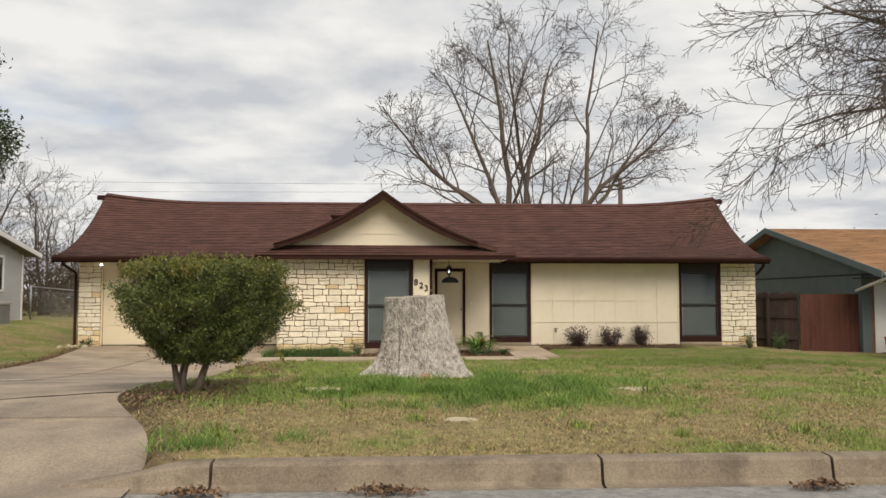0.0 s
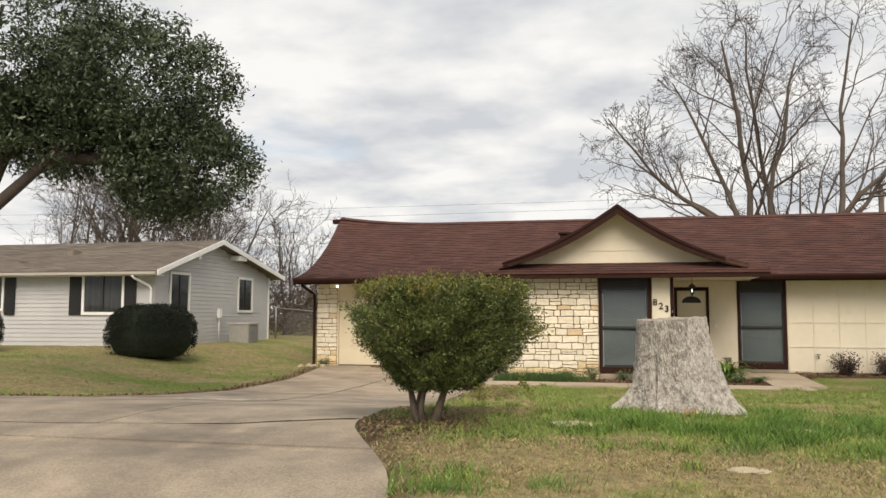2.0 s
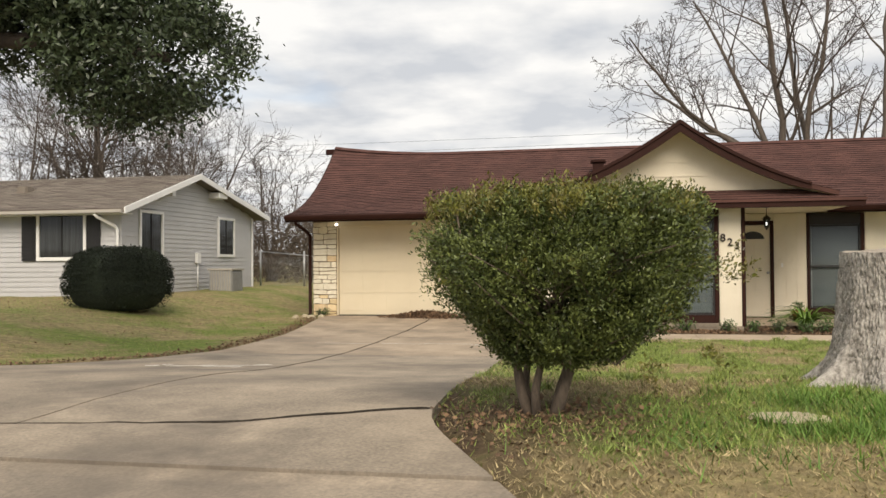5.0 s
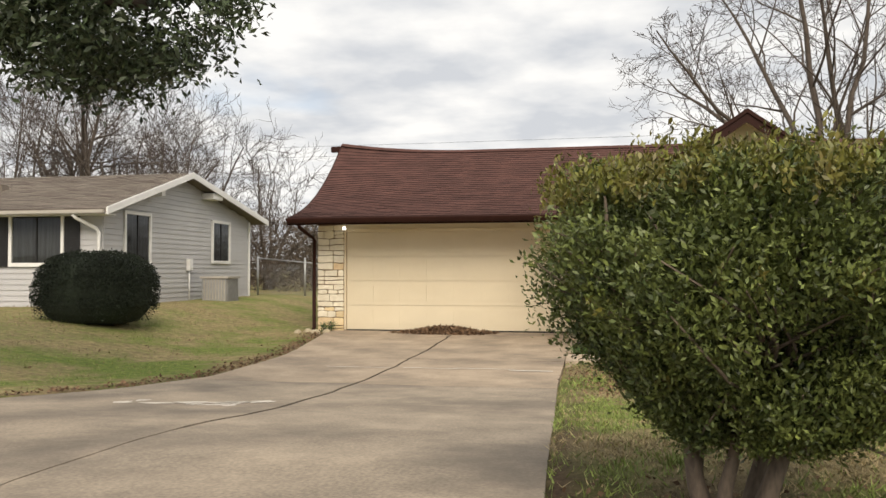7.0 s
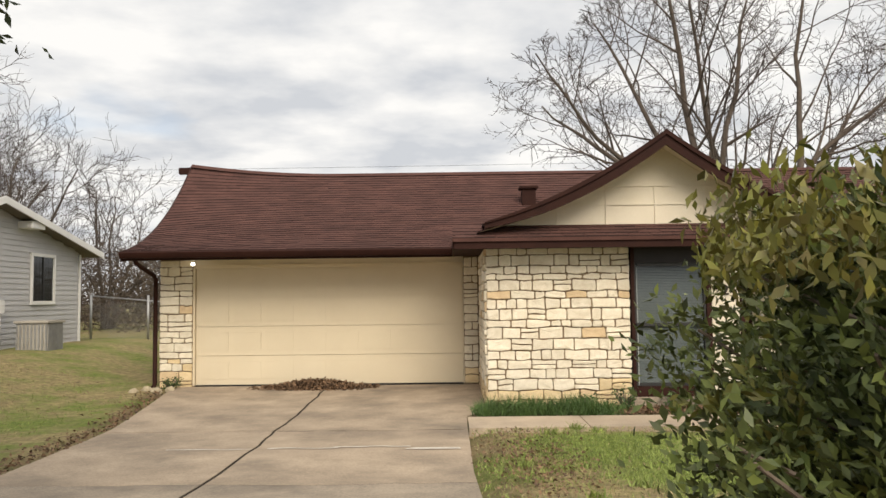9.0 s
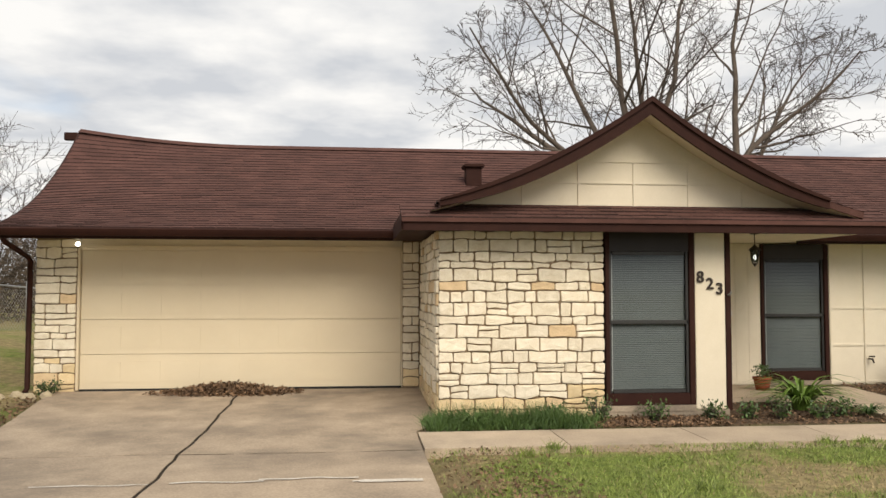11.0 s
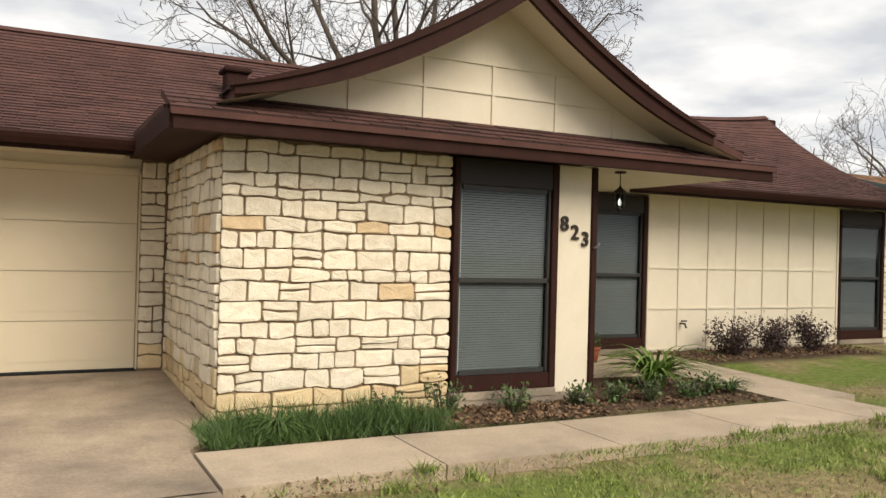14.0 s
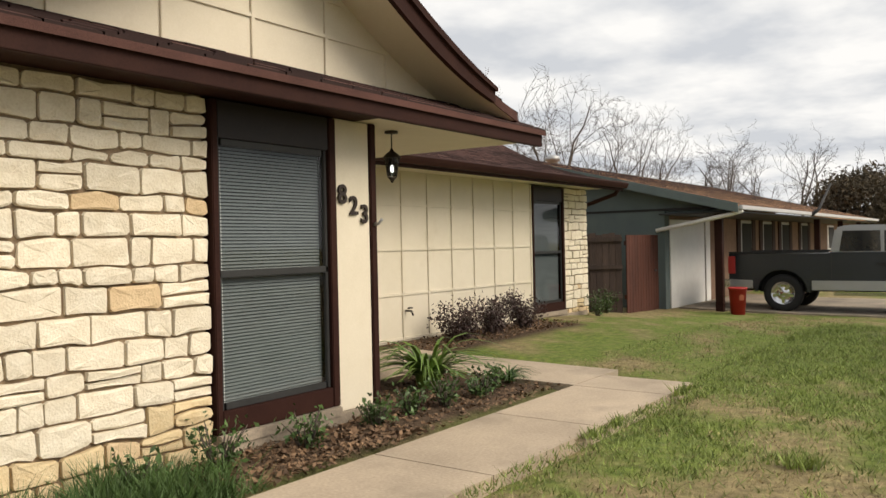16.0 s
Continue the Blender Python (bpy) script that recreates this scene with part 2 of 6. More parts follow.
M["bulb"] = glowing("lamp_glow", (1, 0.93, 0.8), 3.5)
M["glass"] = glass("window_glass", (0.36, 0.40, 0.415))
M["car_glass"] = glass("car_glass", (0.12, 0.13, 0.14), 0.02)


# ---- mesh helpers ----
def mesh(name, verts, faces, material, smooth=False):
    me = bpy.data.meshes.new(name)
    me.from_pydata([tuple(v) for v in verts], [], faces)
    if smooth:
        me.polygons.foreach_set("use_smooth", [True] * len(me.polygons))
    me.materials.append(material)
    me.update()
    return me


def under(ob, parent):
    if parent is not None:
        ob.parent = parent
        ob.matrix_parent_inverse = parent.matrix_basis.inverted()
    return ob


def part(name, data, parent, label=""):
    """One mesh object, given in world places, under a thing or a part."""
    ob = under(new(name, data), parent)
    return tagged(ob, label) if label else ob


def thing(name, at, label, category, group="", kind=""):
    ob = new(name)
    ob.empty_display_size = 0.2
    ob.matrix_basis = pose(*at)
    return tagged(ob, label, category, group, kind)


def box(name, a, b, material, bevel=0.0, m=None):
    """A box from corner a to corner b, its edges rounded."""
    bm = bmesh.new()
    bmesh.ops.create_cube(bm, size=1)
    for v in bm.verts:
        v.co = Vector([(a[i] + b[i]) / 2 + v.co[i] * (b[i] - a[i]) for i in range(3)])
    if bevel:
        bmesh.ops.bevel(bm, geom=bm.edges[:], offset=bevel, segments=2, affect="EDGES")
    if m is not None:
        bm.transform(m)
    me = bpy.data.meshes.new(name)
    bm.to_mesh(me)
    bm.free()
    me.materials.append(material)
    return me


def join(name, meshes):
    """One mesh out of several with their materials."""
    bm = bmesh.new()
    mats = []
    for me in meshes:
        k = len(bm.faces)
        bm.from_mesh(me)
        bm.faces.ensure_lookup_table()
        mt = me.materials[0]
        if mt not in mats:
            mats.append(mt)
        for f in bm.faces[k:]:
            f.material_index = mats.index(mt)
    out = bpy.data.meshes.new(name)
    bm.to_mesh(out)
    bm.free()
    for mt in mats:
        out.materials.append(mt)
    return out


def tube_data(points, radii, sides=6, cap=True):
    """Verts and faces of a tapered tube along points."""
    vs, fs = [], []
    n = len(points)
    for i in range(n):
        a, b = points[max(i - 1, 0)], points[min(i + 1, n - 1)]
        d = (b - a).normalized() if (b - a).length > 1e-6 else Vector((0, 0, 1))
        u = d.cross(Vector((0.31, 0.95, 0.05)))
        u = u.normalized() if u.length > 1e-4 else Vector((1, 0, 0))
        w = d.cross(u)
        for k in range(sides):
            q = 2 * math.pi * k / sides
            vs.append(points[i] + (u * math.cos(q) + w * math.sin(q)) * radii[i])
    for i in range(n - 1):
        for k in range(sides):
            k2 = (k + 1) % sides
            fs.append((i * sides + k, i * sides + k2, (i + 1) * sides + k2, (i + 1) * sides + k))
    if cap:
        fs.append(tuple(range(sides))[::-1])
        fs.append(tuple((n - 1) * sides + k for k in range(sides)))
    return vs, fs


def tube(name, points, radii, material, sides=8):
    pts = [Vector(p) for p in points]
    if not isinstance(radii, (list, tuple)):
        radii = [radii] * len(pts)
    vs, fs = tube_data(pts, radii, sides)
    return mesh(name, vs, fs, material, True)


def lathe(name, at, prof, material, sides=20):
    vs = [(at[0] + r * math.cos(2 * math.pi * k / sides), at[1] + r * math.sin(2 * math.pi * k / sides), at[2] + z) for r, z in prof for k in range(sides)]
    fs = [(i * sides + k, i * sides + (k + 1) % sides, (i + 1) * sides + (k + 1) % sides, (i + 1) * sides + k) for i in range(len(prof) - 1) for k in range(sides)]
    return mesh(name, vs, fs, material, True)


def smooth01(t):
    t = min(max(t, 0.0), 1.0)
    return t * t * (3 - 2 * t)


PROFILE_Y = [-400, -16.6, -15.6, -14.5, -13.5, -12.6, -11.5, -10, -8.5, -7, -5, -3.4, -2, 0, 6, 30, 400]
PROFILE_Z = [0.085, 0.085, 0.16, 0.225, 0.24, 0.235, 0.17, 0.03, -0.05, -0.1, -0.11, -0.1, -0.07, -0.012, 0, -0.2, -0.2]


def ground_z(x, y):
    z = float(np.interp(y, PROFILE_Y, PROFILE_Z))
    z += 0.5 * smooth01((-1.0 - x) / 4.0) * smooth01((y + 14) / 8)
    z += 0.13 * math.exp(-((x - 8.2) ** 2 / 3 + (y + 12.8) ** 2 / 2.0))
    z -= 0.2 * smooth01((x - 15.5) / 6) * smooth01((y + 14) / 7)
    return z


def drive_edges(y):
    """Left and right edge of the driveway at y."""
    left = float(np.interp(y, [-17, -14.5, -12, -11, -9.8, -8.7, -7.2, -4.3, -0.8, 0.3], [-3.2, -2.6, -1.8, -1.25, -0.65, -0.05, 0.36, 0.28, -0.25, -0.35]))
    right = 4.86 + 0.2 * min(max((-7 - y) / 6.4, 0), 1) + 1.16 * smooth01((-13.3 - y) / 3.3) + 0.3 * smooth01((y + 3.5) / 0.6)
    return left, right


# ---- ground ----
def in_drive(x, y, pad=0.0):
    l, r = drive_edges(y)
    return -16.85 < y < 0.3 and l - pad < x < r + pad


WALKS = [(4.86, 11.6, -4.5, -3.58), (10.93, 12.0, -3.6, -0.5), (9.0, 10.95, -1.75, -0.3)]


def in_walk(x, y, pad=0.0):
    return any(a - pad < x < b + pad and c - pad < y < d + pad for a, b, c, d in WALKS)


def in_bed(x, y):
    return (4.95 < x < 10.93 and -3.58 < y < -2.6) or (9.0 < x < 10.93 and -3.58 < y < -1.75) or (11.95 < x < 16.2 and -1.25 < y < -0.2)


def green_at(x, y):
    """How green the lawn is: lush round the stump, dry towards the kerb and along the front."""
    n = 0.5 + 0.9 * noise.noise((x * 0.55, y * 0.7, 3.1)) + 0.6 * noise.noise((x * 1.9, y * 2.1, 7.7)) + 0.5 * noise.noise((x * 4.6, y * 5.0, 1.7))
    g = n * 0.75
    g += 0.85 * math.exp(-((x - 8.7) ** 2 / 3.4 + (y + 13.7) ** 2 / 1.3))
    g -= 0.8 * math.exp(-((x - 7.2) ** 2 / 3.2 + (y + 15.15) ** 2 / 0.32))
    g += 0.12 * math.exp(-((x - 7.2) ** 2 / 6 + (y + 6.2) ** 2 / 5))
    g += 0.6 * math.exp(-((x - 6.6) ** 2 / 0.9 + (y + 16.0) ** 2 / 0.1))
    g -= 0.45 * math.exp(-((y + 15.7) ** 2) / 0.5) * (0.6 if x < 7 else 1)
    g -= 0.4 * math.exp(-((x - 16) ** 2 / 25 + (y + 9) ** 2 / 6))
    g += 0.45 * math.exp(-((x - 15) ** 2 / 30 + (y + 4.0) ** 2 / 10))
    g -= 0.12 * smooth01((x - 11.5) / 3)
    g += (0.33 - g) * 0.6 * smooth01((-1 - x) / 1.5)
    return smooth01((g - 0.2) / 0.4)


def bare_at(x, y):
    """Bare soil under the bush and along the driveway's edge."""
    g = 1.0 * math.exp(-((x - 5.7) ** 2 / 0.7 + (y + 13.7) ** 2 / 0.9))
    l, r = drive_edges(y)
    g += 0.8 * math.exp(-((x - r - 0.1) ** 2) / 0.03) * (1 if y < -4.5 else 0)
    g += 0.5 * math.exp(-((x - l + 0.1) ** 2) / 0.05)
    return min(g + 0.25 * noise.noise((x * 2, y * 2, 0)), 1.0)


def graded(lo, hi, step, far):
    a = list(np.arange(lo, hi + 1e-6, step))
    d, left, right = step, [], []
    p, q = lo, hi
    while q < far:
        d *= 1.45
        p, q = p - d, q + d
        left.insert(0, p)
        right.append(q)
    return left + a + right


gx, gy = graded(-12, 26, 0.3, 900), graded(-17.1, 8, 0.3, 900)
gv, gc = [], []
for y in gy:
    for x in gx:
        z = ground_z(x, y)
        if in_drive(x, y, 0.05) or in_walk(x, y, 0.02):
            z -= 0.09 + (0.25 if y < -15.1 and in_drive(x, y) else 0)
        if y < -16.65:
            z = -0.26 if y > -28 else 0.06
        gv.append((x, y, z + 0.02 * noise.noise((x * 1.3, y * 1.3, 0)) * (1 if not in_drive(x, y, 0.3) else 0)))
        gc.append((green_at(x, y), bare_at(x, y), 1.0 if in_bed(x, y) else 0.0, 1.0))
nx = len(gx)
gf = [(j * nx + i, j * nx + i + 1, (j + 1) * nx + i + 1, (j + 1) * nx + i) for j in range(len(gy) - 1) for i in range(nx - 1)]
gm = bpy.data.materials.new("lawn_ground")
gm.use_nodes = True
n, l = gm.node_tree.nodes, gm.node_tree.links
p = n["Principled BSDF"]
p.inputs["Roughness"].default_value = 1.0
p.inputs["Specular IOR Level"].default_value = 0.1
at = n.new("ShaderNodeAttribute"); at.attribute_name = "cover"
sp = n.new("ShaderNodeSeparateColor"); l.new(at.outputs["Color"], sp.inputs[0])
geo = n.new("ShaderNodeNewGeometry")


def noisy(scale, a, b, lo=0.35, hi=0.65):
    t = n.new("ShaderNodeTexNoise"); t.inputs["Scale"].default_value = scale; t.inputs["Detail"].default_value = 6; t.inputs["Roughness"].default_value = 0.7
    l.new(geo.outputs["Position"], t.inputs["Vector"])
    r = n.new("ShaderNodeValToRGB")
    r.color_ramp.elements[0].position, r.color_ramp.elements[0].color = lo, (*a, 1)
    r.color_ramp.elements[1].position, r.color_ramp.elements[1].color = hi, (*b, 1)
    l.new(t.outputs["Fac"], r.inputs[0])
    return r.outputs[0], t.outputs["Fac"]


def blend(fac, a, b):
    x = n.new("ShaderNodeMix"); x.data_type = "RGBA"
    l.new(fac, x.inputs[0]); l.new(a, x.inputs[6]); l.new(b, x.inputs[7])
    return x.outputs[2]


dry, _ = noisy(9, (0.17, 0.138, 0.075), (0.37, 0.297, 0.155))
grn, _ = noisy(11, (0.095, 0.13, 0.034), (0.2, 0.25, 0.06))
soil_c, hgt = noisy(25, (0.05, 0.035, 0.025), (0.13, 0.09, 0.06))
edge, _ = noisy(6, (0, 0, 0), (1, 1, 1), 0.3, 0.7)
sh = n.new("ShaderNodeMath"); sh.operation = "MULTIPLY_ADD"; sh.inputs[1].default_value = 0.7; sh.inputs[2].default_value = -0.35
l.new(edge, sh.inputs[0])
ad = n.new("ShaderNodeMath"); ad.operation = "ADD"; ad.use_clamp = True
l.new(sp.outputs[0], ad.inputs[0]); l.new(sh.outputs[0], ad.inputs[1])
c = blend(ad.outputs[0], dry, grn)
c = blend(sp.outputs[1], c, soil_c)
c = blend(sp.outputs[2], c, soil_c)
l.new(c, p.inputs["Base Color"])
bp = n.new("ShaderNodeBump"); bp.inputs["Strength"].default_value = 0.8; bp.inputs["Distance"].default_value = 0.03
l.new(hgt, bp.inputs["Height"]); l.new(bp.outputs[0], p.inputs["Normal"])
gme = mesh("ground", gv, gf, gm, True)
att = gme.color_attributes.new("cover", "FLOAT_COLOR", "POINT")
att.data.foreach_set("color", [k for q in gc for k in q])
tagged(new("ground", gme), "patchy winter lawn of green and straw-coloured grass", "ground", kind="structure")

rv = [(x, y, -0.105 + 0.05 * math.sin(math.pi * min(max((y + 28) / 10.9, 0), 1))) for y in np.linspace(-28, -16.8, 12) for x in np.linspace(-300, 300, 61)]
rf = [(j * 61 + i, j * 61 + i + 1, (j + 1) * 61 + i + 1, (j + 1) * 61 + i) for j in range(11) for i in range(60)]
tagged(new("road", mesh("road", rv, rf, M["asphalt"], True)), "worn grey asphalt street along the kerb", "road", kind="structure")


def slab(name, y0, y1, xs0, xs1, parent, thick=0.12, lift=0.0, material="concrete", step=0.25, jag=None):
    """A concrete slab that follows the ground between two edges given as functions of y."""
    ys = list(np.linspace(y0, y1, max(2, int((y1 - y0) / step) + 1)))
    k = 30 if jag else 8
    vs = []
    for yy in ys:
        t = (yy - y0) / (y1 - y0)
        for i in range(k + 1):
            x = xs0(yy) + (xs1(yy) - xs0(yy)) * i / k
            y = yy + (jag(x, y0) * (1 - t) + jag(x, y1) * t if jag else 0)
            vs.append((x, y, ground_z(x, y) + lift))
    m1 = len(vs)
    vs += [(x, y, z - thick) for x, y, z in vs]
    w = k + 1
    fs = [(j * w + i, j * w + i + 1, (j + 1) * w + i + 1, (j + 1) * w + i) for j in range(len(ys) - 1) for i in range(k)]
    rim = [i for i in range(w)] + [j * w + k for j in range(1, len(ys))] + [(len(ys) - 1) * w + i for i in range(k - 1, -1, -1)] + [j * w for j in range(len(ys) - 2, 0, -1)]
    for i in range(len(rim)):
        a, b = rim[i], rim[(i + 1) % len(rim)]
        fs.append((b, a, a + m1, b + m1))
    return part(name, mesh(name, vs, fs, M[material]), parent)


drive = thing("driveway", (2, -8, 0), "cracked and stained pale concrete driveway slabs", "driveway", kind="structure")


def mid(y):
    return 2.45 + 0.05 * noise.noise((0, y * 1.7, 4)) + 0.02 * noise.noise((0, y * 7, 4))


def jagged(x, y):
    if -13.7 < y < -12.9:
        return float(np.interp(x, [0, 1.9, 3.9, 4.2, 4.9], [-1.0, -0.95, -0.62, -0.4, -0.04])) + 0.03 * noise.noise((x * 5, 1, 8))
    return 0 if y > -0.1 or y < -14.5 else 0.09 * noise.noise((x * 0.7, round(y), 2)) + 0.03 * noise.noise((x * 3.3, round(y), 8))


rows_y = [-15.05, -13.45, -7.55, -4.5, -0.03]
for i in range(4):
    y0, y1 = rows_y[i] + (0.03, 0.02, 0.006, 0.01)[i], rows_y[i + 1] - (0.02, 0.006, 0.01, 0.01)[i]
    if i == 0:
        slab("slab", y0, y1, lambda y: drive_edges(y)[0], lambda y: drive_edges(y)[1], drive, lift=0.006, jag=jagged)
    else:
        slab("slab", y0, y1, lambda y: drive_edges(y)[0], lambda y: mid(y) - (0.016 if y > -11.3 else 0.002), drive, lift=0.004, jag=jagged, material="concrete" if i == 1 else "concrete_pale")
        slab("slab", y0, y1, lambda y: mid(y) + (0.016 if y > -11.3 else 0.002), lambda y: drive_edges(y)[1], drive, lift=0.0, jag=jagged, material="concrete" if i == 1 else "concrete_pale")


def joint_fill(line, a, b, half, n, lift=-0.002):
    """Dark soil and grit packed in an open joint, just below the slabs."""
    vs = []
    for s in np.linspace(a, b, n):
        x, y, nx, ny = line(s)
        w = half(s) * (1 + 0.45 * noise.noise((s * 6, 2, 5)) + 0.4 * noise.noise((s * 17, 2, 5)))
        vs += [(x - nx * w, y - ny * w, ground_z(x, y) + lift), (x + nx * w, y + ny * w, ground_z(x, y) + lift)]
    part("joint_soil", mesh("joint_soil", vs, [(2 * i, 2 * i + 2, 2 * i + 3, 2 * i + 1) for i in range(n - 1)], M["joint_soil"]), drive, "dark soil in an open joint")


M["joint_soil"] = mat("joint_soil", (0.05, 0.04, 0.03), (0.025, 0.02, 0.015), 14, 1.0, 0.8, 90, spec=0.1)
for yr, half in ((-13.45, lambda s: 0.012 + 0.03 * smooth01((s - 2.8) / 1.6)), (-7.55, lambda s: 0.009), (-4.5, lambda s: 0.014)):
    e = drive_edges(yr)
    joint_fill(lambda s: (s, yr + jagged(s, yr), 0, 1), e[0] + 0.02, e[1] - 0.02, half, 110, 0.008 if yr < -12 else -0.002)
joint_fill(lambda s: (mid(s), s, 1, 0), -11.3, -0.1, lambda s: 0.022, 80)


def apron():
    ys, k, vs = list(np.linspace(-16.95, -15.08, 10)), 10, []
    for y in ys:
        a, b = drive_edges(max(y, -16.8))
        for i in range(k + 1):
            x = a + (b - a) * i / k
            t = smooth01((y + 16.95) / 1.2)
            vs.append((x, y, (ground_z(x, y) + 0.004) * t + -0.09 * (1 - t)))
    w = k + 1
    m1 = len(vs)
    vs += [(x, y, z - 0.15) for x, y, z in vs]
    fs = [(j * w + i, j * w + i + 1, (j + 1) * w + i + 1, (j + 1) * w + i) for j in range(9) for i in range(k)]
    fs += [(9 * w + i + 1, 9 * w + i, 9 * w + i + m1, 9 * w + i + 1 + m1) for i in range(k)]
    return mesh("apron", vs, fs, M["concrete"], True)


part("slab", apron(), drive)
part("joint", mesh("joint", [(x, y, ground_z(x, y) - 0.016) for y in np.linspace(-15.07, -0.05, 60) for x in (0.45, 1.2, 2, 3.2, 4.8)],
                   [(j * 5 + i, j * 5 + i + 1, j * 5 + i + 6, j * 5 + i + 5) for j in range(59) for i in range(4)], M["soil"]), drive, "dark soil in the slab joints")

kerb = thing("kerb", (10, -16.75, -0.03), "worn concrete street kerb with open joints", "kerb", kind="structure")


def kerb_piece(x0, x1, drop0=0.0, drop1=0.0):
    prof = [(-16.52, -0.19), (-16.52, 0.088), (-16.54, 0.098), (-16.67, 0.095), (-16.695, 0.088), (-16.712, 0.07), (-16.735, -0.06), (-16.75, -0.088), (-16.8, -0.097), (-16.8, -0.19)]
    vs, k = [], len(prof)
    for i in range(7):
        x = x0 + (x1 - x0) * i / 6
        d = drop0 + (drop1 - drop0) * smooth01(i / 6)
        for y, z in prof:
            top = min(max((z + 0.085) / 0.17, 0), 1)
            vs.append((x, y, z - 0.15 * d * top + 0.007 * noise.noise((x * 3, y * 9, z * 9)) + 0.006 * noise.noise((x * 0.8, 4, z * 20))))
    fs = [(i * k + j, i * k + (j + 1) % k, (i + 1) * k + (j + 1) % k, (i + 1) * k + j) for i in range(6) for j in range(k)]
    fs += [tuple(range(k))[::-1], tuple(6 * k + j for j in range(k))]
    return mesh("kerb_piece", vs, fs, M["kerb"])


kx = [5.7, 6.79, 9.71, 11.5, 14.6, 17.9, 20.9, 23.9, 26.9, 29.9]
for i in range(len(kx) - 1):
    part("kerb_stone", kerb_piece(kx[i] + 0.012, kx[i + 1] - 0.012, 1.0 if i == 0 else 0.0), kerb)
for x in (-2.6, -5.6, -8.6, -11.6):
    part("kerb_stone", kerb_piece(x - 2.98, x, 0.0, 1.0 if x == -2.6 else 0.0), kerb)

path = thing("front_walk", (8, -4, -0.1), "pale concrete front walk laid in square slabs", "path", kind="structure")
for a, b in ((4.87, 6.4), (6.4, 7.95), (7.95, 9.45), (9.45, 10.9), (10.9, 11.6)):
    slab("slab", -4.5, -3.58, lambda y: a + 0.006, lambda y: b - 0.006, path, lift=0.015, step=0.4, material="walk_concrete")
for a, b in ((-3.56, -2.1), (-2.08, -0.55)):
    slab("slab", a, b, lambda y: 10.94, lambda y: 12.0, path, lift=0.012, step=0.4, material="walk_concrete")
part("slab", box("slab", (9.0, -1.75, -0.25), (10.92, -0.28, 0.0), M["walk_concrete"], 0.01), path)

# ---- the house: walls ----
house = thing("house", (8.5, 3.5, 0), "single-storey limestone and cream panel house with a brown shingle roof", "house")
Y0, YP = -0.27, -2.75
for nm, a, b, mt in (
    ("wall_side", (-0.62, 0.16, -0.1), (-0.45, 7.4, 2.35), "cream"), ("wall_side", (18.12, -0.1, -0.25), (18.3, 7.4, 2.35), "cream"),
    ("wall_back", (-0.62, 7.4, -0.1), (18.3, 7.58, 2.35), "cream"), ("wall_garage", (-0.62, 0.06, 2.13), (5.2, 0.2, 2.34), "cream"),
    ("wall_stone_return", (5.2, -2.72, -0.2), (5.38, 0.2, 2.32), "mortar"), ("wall_stone_front", (5.38, -2.72, -0.2), (7.3, -2.55, 2.32), "mortar"),
    ("wall_stone_pier", (-0.64, 0.0, -0.15), (-0.04, 0.16, 2.32), "mortar"), ("wall_stone_pier", (4.9, 0.0, -0.15), (5.2, 0.16, 2.32), "mortar"),
    ("wall_stone_pier", (17.3, -0.24, -0.3), (18.32, -0.1, 2.32), "mortar"),
    ("wall_board", (8.52, -2.75, 0.0), (8.93, -2.6, 2.28), "cream"), ("wall_porch_side", (8.72, -2.6, 0.0), (8.9, -0.1, 2.28), "cream"),
    ("wall_porch", (8.9, Y0, 0.0), (9.17, Y0 + 0.16, 2.28), "cream"), ("wall_porch", (10.02, Y0, 0.0), (10.7, Y0 + 0.16, 2.28), "cream"),
    ("wall_porch", (9.17, Y0, 2.12), (10.02, Y0 + 0.16, 2.28), "cream"), ("wall_front", (11.86, Y0, -0.02), (16.1, Y0 + 0.16, 2.34), "cream"),
    ("foundation", (8.95, -0.3, -0.35), (18.2, Y0 + 0.4, -0.024), "concrete"), ("foundation", (7.3, -2.8, -0.3), (8.95, -2.4, 0.0), "concrete"),
):
    part(nm, box(nm, a, b, M[mt], 0.008), house)
part("foundation", box("foundation", (5.4, -0.1, -0.3), (18.1, 7.3, -0.03), M["concrete"]), house)

# battens on the panelled front, two feet apart
for i in range(8):
    x = 11.9 + i * 0.595
    part("batten", box("batten", (x - 0.02, Y0 - 0.018, 0.0), (x + 0.02, Y0 + 0.001, 2.3), M["cream"], 0.004), house)
for z in (0.03, 0.63, 1.235, 1.84):
    for i in range(7):
        x = 11.9 + i * 0.595
        part("batten", box("batten", (x + 0.021, Y0 - 0.016, z - 0.02), (x + 0.574, Y0 + 0.001, z + 0.02), M["cream"], 0.004), house)
part("corner_trim", box("corner_trim", (8.93, -2.77, -0.02), (9.0, -2.62, 2.28), M["brown_trim"], 0.006), house, "dark brown corner board")
for x in (10.28, 10.5):
    part("groove", box("groove", (x - 0.008, Y0 - 0.006, 0.0), (x + 0.008, Y0 + 0.001, 2.28), M["cream"], 0.002), house)


